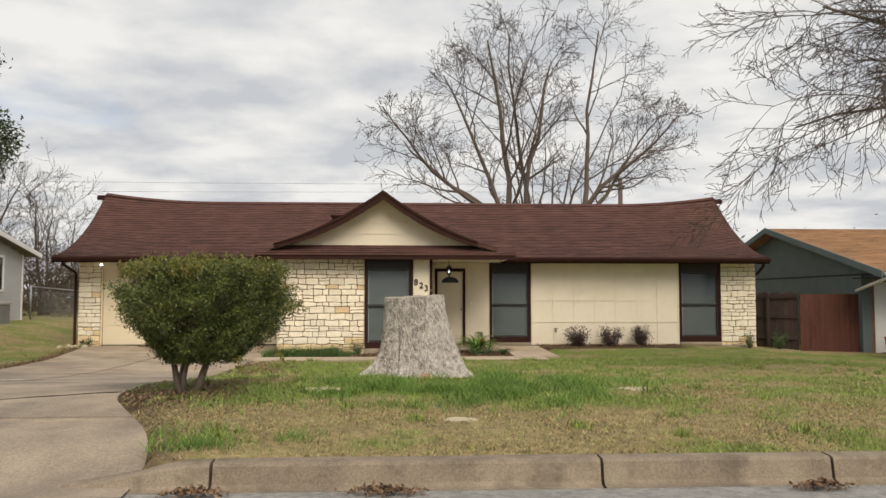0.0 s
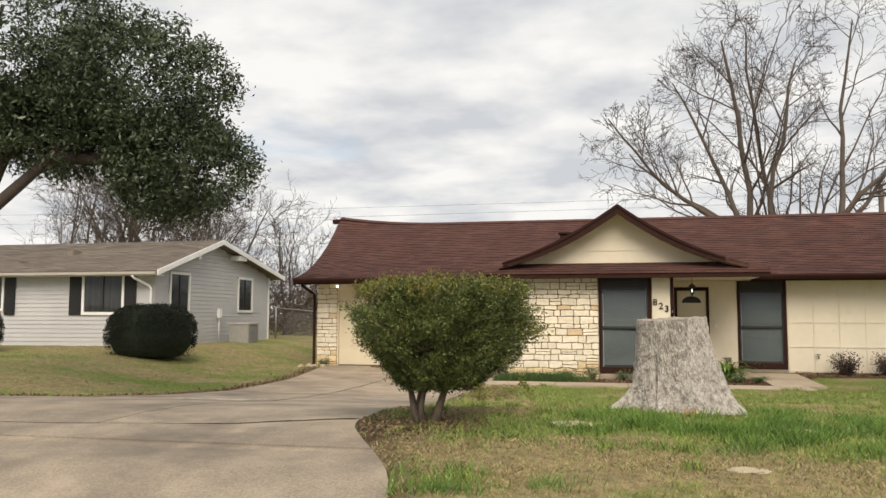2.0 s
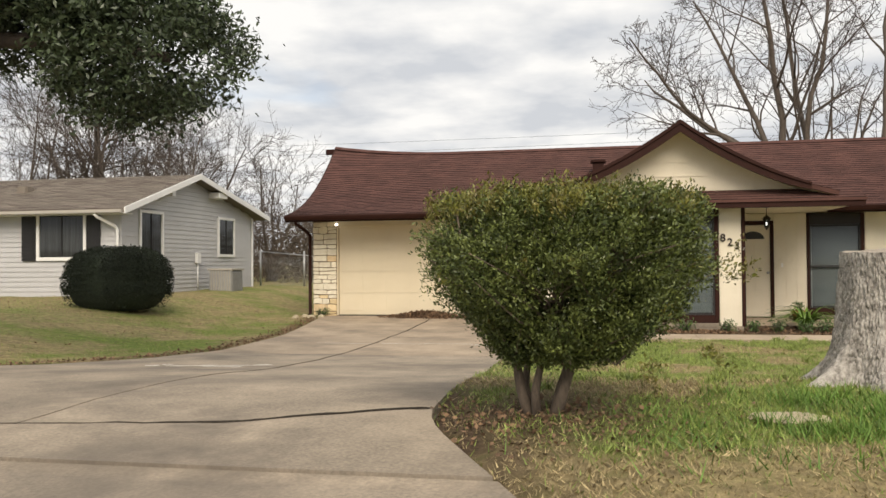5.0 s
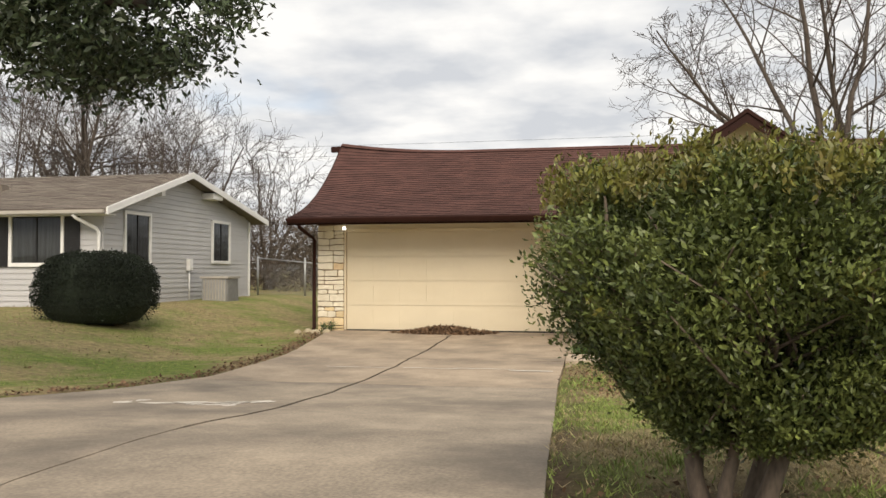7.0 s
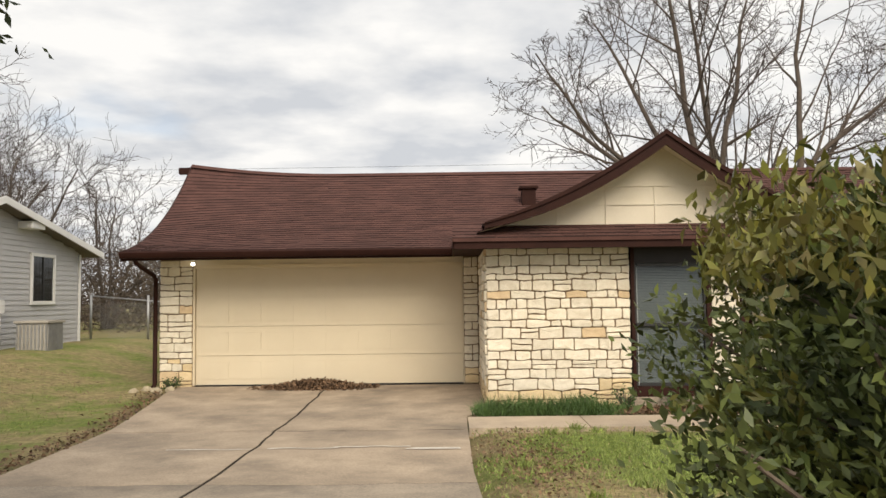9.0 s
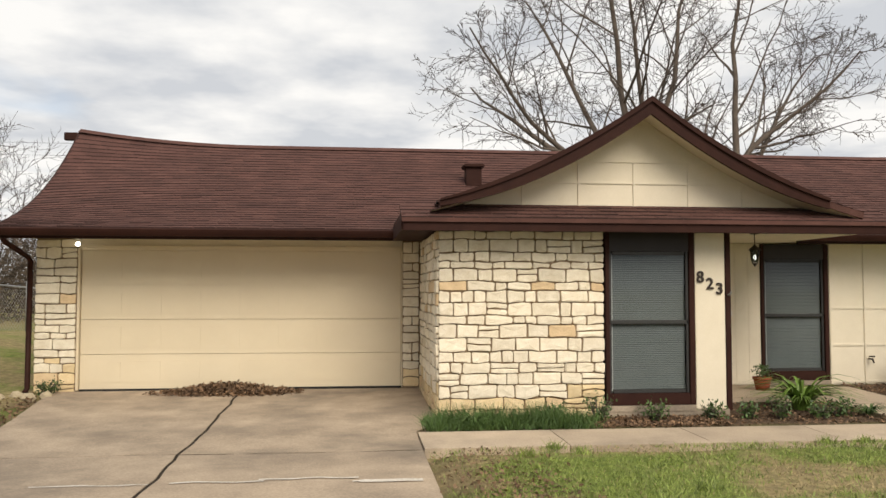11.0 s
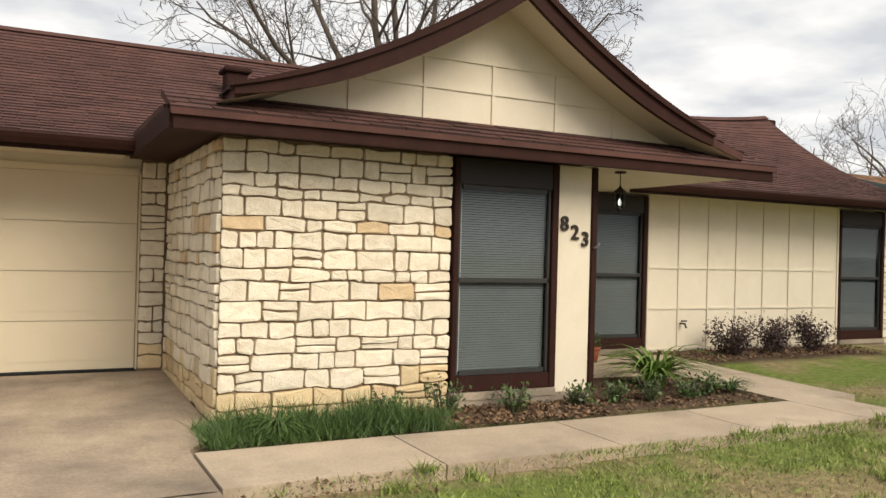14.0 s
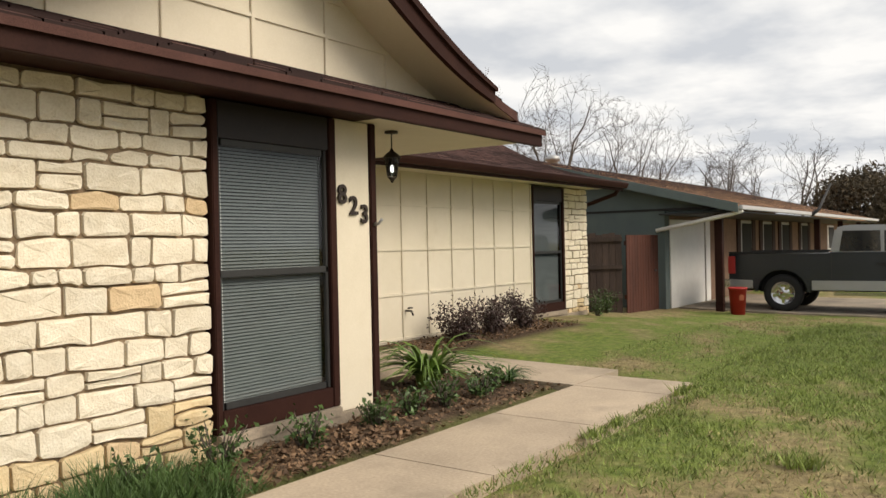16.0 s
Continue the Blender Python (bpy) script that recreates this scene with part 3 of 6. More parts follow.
def window(x0, x1, y, z0=0.06, z1=2.27):
    """A tall screened window in a dark brown frame: header board, two sashes, blinds behind."""
    w = part("window", join("window", [box("b", (x0, y - 0.03, z0), (x0 + 0.05, y + 0.1, z1), M["brown_trim"], 0.006), box("b", (x1 - 0.075, y - 0.03, z0), (x1, y + 0.1, z1), M["brown_trim"], 0.006),
                                       box("b", (x0 + 0.051, y - 0.026, z0), (x1 - 0.076, y + 0.1, z0 + 0.15), M["brown_trim"], 0.006), box("b", (x0 + 0.051, y - 0.022, z1 - 0.25), (x1 - 0.076, y + 0.1, z1), M["header"], 0.006)]), house, "dark brown window frame with header board")
    a, b, zb, zt = x0 + 0.052, x1 - 0.078, z0 + 0.152, z1 - 0.252
    zm = zb + (zt - zb) * 0.5
    part("sash", join("sash", [box("b", (a, y, zm - 0.025), (b, y + 0.03, zm + 0.025), M["sash"], 0.005), box("b", (a, y, zb), (a + 0.03, y + 0.03, zt), M["sash"], 0.004), box("b", (b - 0.03, y, zb), (b, y + 0.03, zt), M["sash"], 0.004),
                               box("b", (a + 0.046, y, zb), (b - 0.046, y + 0.03, zb + 0.045), M["sash"], 0.004), box("b", (a + 0.046, y, zt - 0.045), (b - 0.046, y + 0.03, zt), M["sash"], 0.004)]), w, "dark bronze sash")
    for q0, q1 in ((zb + 0.046, zm - 0.026), (zm + 0.026, zt - 0.046)):
        pane = part("pane", mesh("pane", [(a + 0.046, y + 0.014, q0), (b - 0.046, y + 0.014, q0), (b - 0.046, y + 0.014, q1), (a + 0.046, y + 0.014, q1)], [(0, 1, 2, 3)], M["glass"]), w, "smoky solar screen glass")
        pane.visible_shadow = False
    one = box("slat", (a + 0.03, -0.012, -0.001), (b - 0.03, 0.012, 0.001), M["blind"])
    k = int((zt - zb) / 0.0235)
    for i in range(k):
        s = new("slat", one)
        s.matrix_basis = pose(0, y + 0.065, zb + 0.012 + i * 0.0235, 52)
        under(s, w)
    # A thin near-black sheet replaces the unlit depth behind the slats.
    part("room", box("room", (x0 + 0.01, y + 0.11, z0), (x1 - 0.01, y + 0.16, z1), M["dark"]), w, "near-black sheet behind the blind for an unlit interior")


M["header"] = mat("header_board", (0.018, 0.012, 0.011), (0.012, 0.008, 0.008), 5, 0.5, 0.05, 60)
M["sash"] = mat("bronze_sash", (0.03, 0.03, 0.03), (0.02, 0.02, 0.02), 5, 0.5, 0.0, 40)
window(7.33, 8.51, YP)
window(10.7, 11.86, Y0)
window(16.1, 17.29, Y0)
for a, b, y in ((7.3, 8.52, YP + 0.17), (10.7, 11.86, Y0 + 0.17), (16.1, 17.3, Y0 + 0.17)):
    part("wall_inner", box("wall_inner", (a, y, -0.05), (b, y + 0.1, 2.3), M["cream"]), house)
for a, b, y in ((10.7, 11.86, Y0), (16.1, 17.3, Y0), (7.33, 8.5, YP)):
    part("window_sill", box("window_sill", (a, y - 0.06, -0.02), (b, y + 0.1, 0.057), M["concrete"], 0.008), house)

# front door in its brown frame
door = part("door", box("door", (9.24, Y0 + 0.03, 0.02), (9.95, Y0 + 0.08, 2.03), M["cream"], 0.004), house, "cream panelled front door with a fan light")
for a, b in (((9.17, Y0 - 0.02, 0.0), (9.237, Y0 + 0.1, 2.12)), ((9.953, Y0 - 0.02, 0.0), (10.02, Y0 + 0.1, 2.12)), ((9.238, Y0 - 0.02, 2.035), (9.952, Y0 + 0.1, 2.12))):
    part("door_frame", box("door_frame", a, b, M["brown_trim"], 0.005), door, "dark brown door frame")
fan = [(9.595, Y0 + 0.024, 1.72)] + [(9.595 + 0.24 * math.cos(q), Y0 + 0.024, 1.72 + 0.17 * math.sin(q)) for q in np.linspace(0, math.pi, 13)]
part("fan_light", mesh("fan_light", fan, [(0, i, i + 1) for i in range(1, 13)], M["sash"]), door, "dark half-round fan light")
for x in (9.31, 9.62):
    for z0, z1 in ((0.2, 0.75), (0.88, 1.6)):
        part("door_panel", box("door_panel", (x, Y0 + 0.018, z0), (x + 0.26, Y0 + 0.031, z1), M["cream"], 0.006), door)
part("door_knob", lathe("door_knob", (9.9, Y0 + 0.0, 0.98), [(0.0, -0.03), (0.03, -0.02), (0.035, 0), (0.03, 0.02), (0, 0.03)], M["metal"]), door, "metal knob")
part("doorbell", box("doorbell", (10.17, Y0 - 0.02, 1.1), (10.21, Y0 - 0.001, 1.19), M["white"], 0.005), house)

# garage door: four sections with pressed panels
gd = part("garage_door", box("garage_door", (0.0, 0.1, 0.0), (4.88, 0.13, 2.12), M["garage_cream"]), house, "cream sectional double garage door")
for r in range(4):
    z0, z1 = 0.01 + r * 0.53, 0.005 + (r + 1) * 0.53
    sec = part("door_section", box("door_section", (0.005, 0.06, z0), (4.875, 0.1, z1 - 0.001), M["garage_cream"], 0.0014), gd)
    for i in range(8):
        x = 0.09 + i * 0.592
        part("panel", box("panel", (x, 0.054, z0 + 0.1), (x + 0.51, 0.0605, z1 - 0.11), M["garage_cream"], 0.006), sec)
part("door_seal", box("door_seal", (0.0, 0.05, -0.02), (4.88, 0.12, 0.012), M["rubber"]), gd, "black rubber bottom seal")
for a, b in (((-0.04, 0.0, 0.0), (-0.002, 0.14, 2.16)), ((4.882, 0.0, 0.0), (4.9, 0.14, 2.16)), ((-0.002, 0.02, 2.125), (4.882, 0.14, 2.2))):
    part("door_frame", box("door_frame", a, b, M["garage_cream"], 0.004), gd)


# ---- the house: roof ----
XL, XR, YE, YR = -0.96, 18.4, -0.97, 3.6


def roof_pt(x, s):
    """A point of the front slope: s from 0 at the eave to 1 at the ridge; the ends sweep up like a pagoda."""
    e = max(0.0, 1 - (x - XL) / 3.4) ** 2 + max(0.0, 1 - (XR - x) / 3.4) ** 2
    z = 2.4 + 1.98 * ((0.72 * s + 0.28 * s * s) * (1 - e) + e * (0.35 * s + 0.65 * s * s)) + 0.26 * e * s * s
    k = (x - XL) / (XR - XL)
    return Vector((x + (k - 0.5) * 0.52 * s, YE + (YR - YE) * s, z))


def surface(name, f, nu, nv, material, thick=0.1):
    vs = [f(u / nu, v / nv) for v in range(nv + 1) for u in range(nu + 1)]
    k = len(vs)
    vs += [v - Vector((0, 0, thick)) for v in vs]
    w = nu + 1
    fs = [(j * w + i, j * w + i + 1, (j + 1) * w + i + 1, (j + 1) * w + i) for j in range(nv) for i in range(nu)]
    fs += [tuple(i + k for i in q[::-1]) for q in fs]
    rim = list(range(w)) + [j * w + nu for j in range(1, nv + 1)] + [nv * w + i for i in range(nu - 1, -1, -1)] + [j * w for j in range(nv - 1, 0, -1)]
    fs += [(rim[(i + 1) % len(rim)], rim[i], rim[i] + k, rim[(i + 1) % len(rim)] + k) for i in range(len(rim))]
    return mesh(name, vs, fs, material)


def tabs(f, rows, cols, rng, lift=0.014, keep=None):
    """Shingle tabs laid in courses on f(u, v); each lower edge stands proud of the course below."""
    out = []
    for r in range(rows):
        off = (r % 2) * 0.5 + rng.uniform(-0.1, 0.1)
        for c in range(-1, cols + 1):
            u0, u1 = (c + off) / cols, (c + 1 + off) / cols - 0.04 / cols
            u0, u1 = max(u0, 0), min(u1, 1)
            if u1 - u0 < 0.15 / cols:
                continue
            v0, v1 = r / rows - 0.08 / rows * rng.random(), (r + 1.06) / rows
            v1 = min(v1, 1)
            if keep and not keep((u0 + u1) / 2, (v0 + v1) / 2):
                continue
            up = Vector((0, 0, lift * rng.uniform(0.8, 1.5)))
            lo = Vector((0, 0, 0.003))
            a, b, c2, d = f(u0, max(v0, 0)), f(u1, max(v0, 0)), f(u1, v1), f(u0, v1)
            out.append([a + up, b + up, c2 + lo, d + lo, a, b])
    return out


def tab_mesh(name, quads, material):
    vs, fs = [], []
    for q in quads:
        k = len(vs)
        vs += q
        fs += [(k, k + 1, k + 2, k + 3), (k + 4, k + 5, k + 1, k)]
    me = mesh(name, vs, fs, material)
    # Lower edge faces carry the painted shadow line of each course.
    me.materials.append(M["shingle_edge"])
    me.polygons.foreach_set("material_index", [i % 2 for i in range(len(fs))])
    return me


rng = random.Random(5)
front = lambda u, v: roof_pt(XL + (XR - XL) * u, v)
back = lambda u, v: Vector((front(1 - u, v).x, 2 * YR - front(1 - u, v).y, front(1 - u, v).z))
roof = part("roof", join("roof", [surface("a", front, 64, 10, M["shingle"]), surface("b", back, 64, 10, M["shingle"])]), house, "dark red-brown shingle roof with upswept ridge ends")
tagged(part("shingles", tab_mesh("shingles", tabs(front, 34, 62, rng), M["shingle"]), roof, "courses of dark red-brown shingles"), kind="stuff")
ridge = [roof_pt(XL + (XR - XL) * i / 60, 1) + Vector((0, 0, 0.02)) for i in range(61)]
part("ridge_cap", mesh("ridge_cap", [q + Vector((0, dy, dz)) for q in ridge for dy, dz in ((-0.16, -0.075), (0, 0.012), (0.16, -0.075))],
                       [(i * 3 + j, i * 3 + 3 + j, i * 3 + 4 + j, i * 3 + 1 + j) for i in range(60) for j in (0, 1)], M["shingle"]), roof)
for sx, x in ((-1, XL), (1, XR)):
    q = roof_pt(x, 1)
    part("ridge_beam", box("ridge_beam", (min(q.x, q.x + sx * 0.3), YR - 0.06, q.z - 0.2), (max(q.x, q.x + sx * 0.3), YR + 0.06, q.z - 0.05), M["brown_trim"], 0.01), roof, "dark ridge beam end")
    pts = [roof_pt(x, s) for s in np.linspace(0, 1, 12)] + [Vector((roof_pt(x, s).x, 2 * YR - roof_pt(x, s).y, roof_pt(x, s).z)) for s in np.linspace(1, 0, 12)[1:]]
    vs = [p0 + Vector((sx * o, 0, dz)) for p0 in pts for o, dz in ((-0.02, 0.004), (0.03, 0.004), (0.03, -0.17), (-0.02, -0.17))]
    part("rake_board", mesh("rake_board", vs, [(i * 4 + j, i * 4 + (j + 1) % 4, i * 4 + 4 + (j + 1) % 4, i * 4 + 4 + j) for i in range(len(pts) - 1) for j in range(4)], M["brown_trim"]), roof, "dark brown rake board")
    gx = -0.55 if sx < 0 else 18.22
    gpts = [(gx, 2 * YR - 7.58 + 0.0, 2.3)] + [(gx, roof_pt(x, s).y, roof_pt(x, s).z - 0.12) for s in np.linspace(0.15, 1, 8)] + [(gx, 2 * YR - roof_pt(x, s).y, roof_pt(x, s).z - 0.12) for s in np.linspace(1, 0.15, 8)[1:]] + [(gx, 7.5, 2.3)]
    part("wall_gable", mesh("wall_gable", gpts, [tuple(range(len(gpts)))], M["cream"]), house)


def gutter(x0, x1, y, z, parent):
    prof = [(0.0, 0.0), (-0.1, 0.0), (-0.115, -0.02), (-0.1, -0.06), (-0.07, -0.11), (0.0, -0.115)]
    k = len(prof)
    vs = [(x, y + a, z + b) for x in (x0, x1) for a, b in prof]
    fs = [(j, (j + 1) % k, k + (j + 1) % k, k + j) for j in range(k)] + [tuple(range(k))[::-1], tuple(k + j for j in range(k))]
    return part("gutter", mesh("gutter", vs, fs, M["brown_trim"]), parent, "dark brown metal gutter")


for a, b in ((XL, 4.7), (10.95, XR)):
    part("fascia", box("fascia", (a, YE - 0.02, 2.24), (b, YE + 0.03, 2.385), M["brown_trim"], 0.004), roof)
    gutter(a, b, YE - 0.022, 2.39, roof)
    part("soffit", box("soffit", (a, YE + 0.03, 2.3), (b, 0.1, 2.33), M["cream"]), roof, "cream soffit boards")
DX0, DX1, DC, YF = 4.72, 11.0, 7.78, -3.2


def dormer_z(x):
    t = 1 - abs(x - DC) / (3.1 if x < DC else 2.95)
    t = max(t, -0.06)
    return 2.47 + 1.42 * (0.45 * t + 0.55 * t * t)


def dorm(y0, y1, a, b):
    return lambda u, v: Vector((a + (b - a) * u, y0 + (y1 - y0) * v, dormer_z(a + (b - a) * u)))


gable = part("porch_roof", join("porch_roof", [surface("g", dorm(-3.22, 2.9, 5.17, DC), 10, 6, M["shingle"], 0.08), surface("g", dorm(-3.22, 2.9, DC, 10.56), 10, 6, M["shingle"], 0.08),
                                               surface("g", dorm(-2.75, 0.3, DX0, 5.17), 2, 4, M["shingle"], 0.06), surface("g", dorm(-2.75, 0.3, 10.56, DX1), 2, 4, M["shingle"], 0.06)]), house, "brown shingle cross gable over the porch")
dl = lambda u, v: dorm(-3.22, 2.9, DX0, DC)(v, u)
dr = lambda u, v: dorm(-3.22, 2.9, DX1, DC)(v, 1 - u)
tagged(part("shingles", tab_mesh("shingles", tabs(dl, 22, 20, rng, keep=lambda u, v: v > 0.155 or u > 0.08) + tabs(dr, 22, 20, rng, keep=lambda u, v: v > 0.12 or u < 0.92), M["shingle"]), gable), kind="stuff")
for sx in (-1, 1):
    xs = np.linspace(DC, DC + sx * (2.62 if sx < 0 else 2.3), 14)
    for y0, hh, o in ((-3.27, 0.2, 0.0), (-3.3, 0.07, 0.025)):
        vs = [(x, y0 + dy, dormer_z(x) + dz + o) for x, h in ((x, hh * (1 - 0.7 * (abs(x - DC) / 2.62) ** 3)) for x in xs) for dy, dz in ((0, 0.0), (0.045, 0.0), (0.045, -h), (0, -h))]
        part("rake_board", mesh("rake_board", vs, [(i * 4 + j, i * 4 + (j + 1) % 4, i * 4 + 4 + (j + 1) % 4, i * 4 + 4 + j) for i in range(13) for j in range(4)] + [(0, 1, 2, 3), (55, 54, 53, 52)], M["brown_trim"]), gable, "dark brown curved rake board")
gxs = np.linspace(5.1, 10.46, 23)
gw = [(x, -2.74, 2.3) for x in gxs] + [(x, -2.74, dormer_z(x) - 0.06) for x in gxs]
part("wall_gable", mesh("wall_gable", gw + [(x, y + 0.1, z) for x, y, z in gw], [(i, i + 1, 24 + i, 23 + i) for i in range(22)] + [(47 + i, 46 + i, 69 + i, 70 + i) for i in range(22)], M["cream"]), house, "cream panelled gable")
for x in (5.54, 6.27, 7.0, 7.73, 8.46, 9.19, 9.92):
    zt = min(dormer_z(x) - 0.09, 3.165 if 6.9 < x < 8.6 else 2.88)
    part("batten", box("batten", (x - 0.018, -2.758, 2.5), (x + 0.018, -2.739, zt), M["cream"], 0.003), house)
for z in (2.9, 3.18):
    half = max(d for d in np.linspace(0.2, 2.6, 60) if dormer_z(DC + d) > z + 0.12)
    part("batten", box("batten", (DC - half, -2.755, z - 0.016), (DC + half, -2.739, z + 0.016), M["cream"], 0.003), house)
sofl = [(x, y, dormer_z(x) - 0.09) for x in np.linspace(5.05, 10.5, 21) for y in (-3.22, -2.74)]
part("soffit", mesh("soffit", sofl, [(i * 2, i * 2 + 1, i * 2 + 3, i * 2 + 2) for i in range(20)], M["cream"]), gable, "cream soffit under the rake")
apr = lambda u, v: Vector((DX0 - 0.02 + (DX1 - DX0 + 0.04) * u, -3.27 + 0.54 * v, 2.385 + 0.22 * v))
part("apron_roof", surface("apron_roof", apr, 12, 2, M["shingle"], 0.05), gable, "strip of brown shingle roof below the gable")
part("fascia", box("fascia", (DX0, -3.24, 2.23), (DX1, -3.19, 2.35), M["brown_trim"], 0.005), gable)
part("fascia", box("fascia", (DX0 - 0.02, -3.2, 2.24), (DX0 + 0.03, YE, 2.43), M["brown_trim"], 0.005), gable)
part("fascia", box("fascia", (DX1 - 0.03, -3.2, 2.312), (DX1 + 0.02, YE, 2.43), M["brown_trim"], 0.005), gable)
part("soffit", box("soffit", (8.8, -3.05, 2.285), (DX1 - 0.03, -0.2, 2.31), M["cream"]), gable, "flat cream porch ceiling")
# Brown in place of cream: the overhang's shade is put into the colour.
part("soffit", box("soffit", (DX0 + 0.03, -3.19, 2.285), (5.3, -0.2, 2.31), M["brown_trim"]), gable, "soffit strip darkened to brown for its shade")
part("soffit", box("soffit", (5.3, -3.19, 2.285), (8.8, -2.6, 2.31), M["brown_trim"]), gable, "soffit strip darkened to brown for its shade")
part("soffit", box("soffit", (8.8, -3.19, 2.285), (DX1 - 0.03, -3.05, 2.31), M["brown_trim"]), gable, "soffit strip darkened to brown for its shade")
for q in tabs(apr, 4, 20, rng, 0.014):
    part("shingle", tab_mesh("shingle", [q], M["shingle_piece"]), gable)


# ---- limestone veneer, stone by stone ----
def lay_stones(parent, width, z0, z1, place, rng, seed):
    """Rubble courses of split limestone; place(u, v, d) gives the world point d out from the wall."""
    def wob(u, row):
        return 0.026 * noise.noise((u * 4.0, row * 3.7, seed)) + 0.008 * noise.noise((u * 13.0, row * 5.1, seed))

    v, row = z0, 0
    while v < z1 - 0.03:
        h = rng.choice((0.09, 0.115, 0.13, 0.145, 0.165))
        if z1 - v - h < 0.07:
            h = z1 - v
        u = 0.0
        while u < width - 0.01:
            w = rng.choice((0.15, 0.19, 0.23, 0.27, 0.31, 0.36))
            if width - u - w < 0.11:
                w = width - u
            pieces = [(v, v + h, row, row + 1)]
            roll = rng.random()
            if roll < 0.2 and h > 0.12 and w > 0.2:
                c = v + h * rng.uniform(0.42, 0.6)
                pieces = [(v, c, row, row + 0.5), (c, v + h, row + 0.5, row + 1)]
            for a, b, ra, rb in pieces:
                stone(parent, u, u + w, a, b, ra, rb, wob, place, rng, b - z0)
            u += w
        v += h
        row += 1


def stone(parent, u0, u1, v0, v1, ra, rb, wob, place, rng, high):
    g = 0.0075
    um = (u0 + u1) / 2 + rng.uniform(-0.03, 0.03)
    j = lambda k=0.006: rng.uniform(-k, k)
    c = rng.uniform(0.006, 0.02) if v1 - v0 > 0.08 else 0.004
    ring = [(u0 + g + c, v0 + g + wob(u0, ra)), (um, v0 + g + wob(um, ra) + j()), (u1 - g - c, v0 + g + wob(u1, ra)), (u1 - g + j(), v0 + g + c + wob(u1, ra)), (u1 - g + j(), v1 - g - c + wob(u1, rb)),
            (u1 - g - c, v1 - g + wob(u1, rb)), (um, v1 - g + wob(um, rb) + j()), (u0 + g + c, v1 - g + wob(u0, rb)), (u0 + g + j(), v1 - g - c + wob(u0, rb)), (u0 + g + j(), v0 + g + c + wob(u0, ra))]
    d = rng.uniform(0.02, 0.042)
    k = len(ring)
    cu, cv = sum(q[0] for q in ring) / k, sum(q[1] for q in ring) / k
    vs = [place(a, b, 0.0) for a, b in ring]
    vs += [place(a + (cu - a) * 0.02, b + (cv - b) * 0.03, d * 0.9 + j(0.003)) for a, b in ring]
    vs += [place(a + (cu - a) * 0.28, b + (cv - b) * 0.3, d + j(0.004)) for a, b in ring]
    vs.append(place(cu, cv, d + j(0.006)))
    fs = [(r * k + i, r * k + (i + 1) % k, (r + 1) * k + (i + 1) % k, (r + 1) * k + i) for r in (0, 1) for i in range(k)] + [(2 * k + i, 2 * k + (i + 1) % k, 3 * k) for i in range(k)]
    t = rng.random()
    if high < 0.34:
        name = "gold_stone" if t < 0.75 else "buff_stone"
    elif high < 0.6:
        name = "limestone" if t < 0.62 else "gold_stone"
    else:
        name = "limestone" if t < 0.965 else "buff_stone"
    part("stone", mesh("stone", vs, fs, M[name], False), parent)


def wall_of(front_wall):
    return [o for o in house.children if o.name.startswith(front_wall)]


srng = random.Random(11)
lay_stones(wall_of("wall_stone_front")[0], 2.13, -0.12, 2.27, lambda u, v, d: Vector((5.19 + u, -2.72 - d, v)), srng, 1.0)
lay_stones(wall_of("wall_stone_return")[0], 2.68, -0.08, 2.27, lambda u, v, d: Vector((5.2 - d, -2.71 + u, v)), srng, 2.0)
piers = wall_of("wall_stone_pier")
lay_stones(piers[0], 0.6, -0.03, 2.28, lambda u, v, d: Vector((-0.64 + u, 0.0 - d, v)), srng, 3.0)
lay_stones(piers[1], 0.26, 0.0, 2.28, lambda u, v, d: Vector((4.9 + u, 0.0 - d, v)), srng, 4.0)
lay_stones(piers[2], 1.02, -0.2, 2.28, lambda u, v, d: Vector((17.3 + u, -0.24 - d, v)), srng, 5.0)
lay_stones(wall_of("wall_side")[1], 0.4, -0.2, 2.28, lambda u, v, d: Vector((18.3 + d, -0.24 + u, v)), srng, 6.0)


# ---- small fittings of the house ----
def numeral(ch, x, z, size):
    cu = bpy.data.curves.new("numeral", "FONT")
    cu.body, cu.size, cu.extrude, cu.align_x, cu.align_y, cu.offset = ch, size, 0.008, "CENTER", "CENTER", 0.004
    tmp = new("numeral_curve", cu)
    bpy.context.view_layer.update()
    me = bpy.data.meshes.new_from_object(tmp.evaluated_get(bpy.context.evaluated_depsgraph_get()))
    bpy.data.objects.remove(tmp)
    me.transform(pose(x, -2.765, z, 90))
    me.materials.clear()
    me.materials.append(M["number"])
    part("house_number", me, house, "dark metal house number " + ch)


numeral("8", 8.59, 1.685, 0.205)
numeral("2", 8.72, 1.60, 0.205)
numeral("3", 8.848, 1.535, 0.205)
part("flag_bracket", tube("flag_bracket", [(8.965, -2.77, 1.46), (8.965, -2.81, 1.465), (8.965, -2.85, 1.5)], [0.018, 0.012, 0.012], M["metal"]), house, "small metal flag bracket")

lantern = thing("porch_lantern", (9.42, -2.6, 2.28), "black hanging porch lantern with a lit bulb", "lamp")
LX, LY = 9.42, -2.6
part("chain", tube("chain", [(LX, LY, 2.285), (LX, LY, 2.12)], 0.006, M["number"]), lantern)
part("ceiling_plate", lathe("ceiling_plate", (LX, LY, 2.26), [(0.0, 0.0), (0.06, 0.005), (0.06, 0.024)], M["number"]), lantern)
part("cap", lathe("cap", (LX, LY, 2.05), [(0.085, 0.0), (0.06, 0.03), (0.02, 0.06), (0.01, 0.08), (0, 0.09)], M["number"]), lantern)
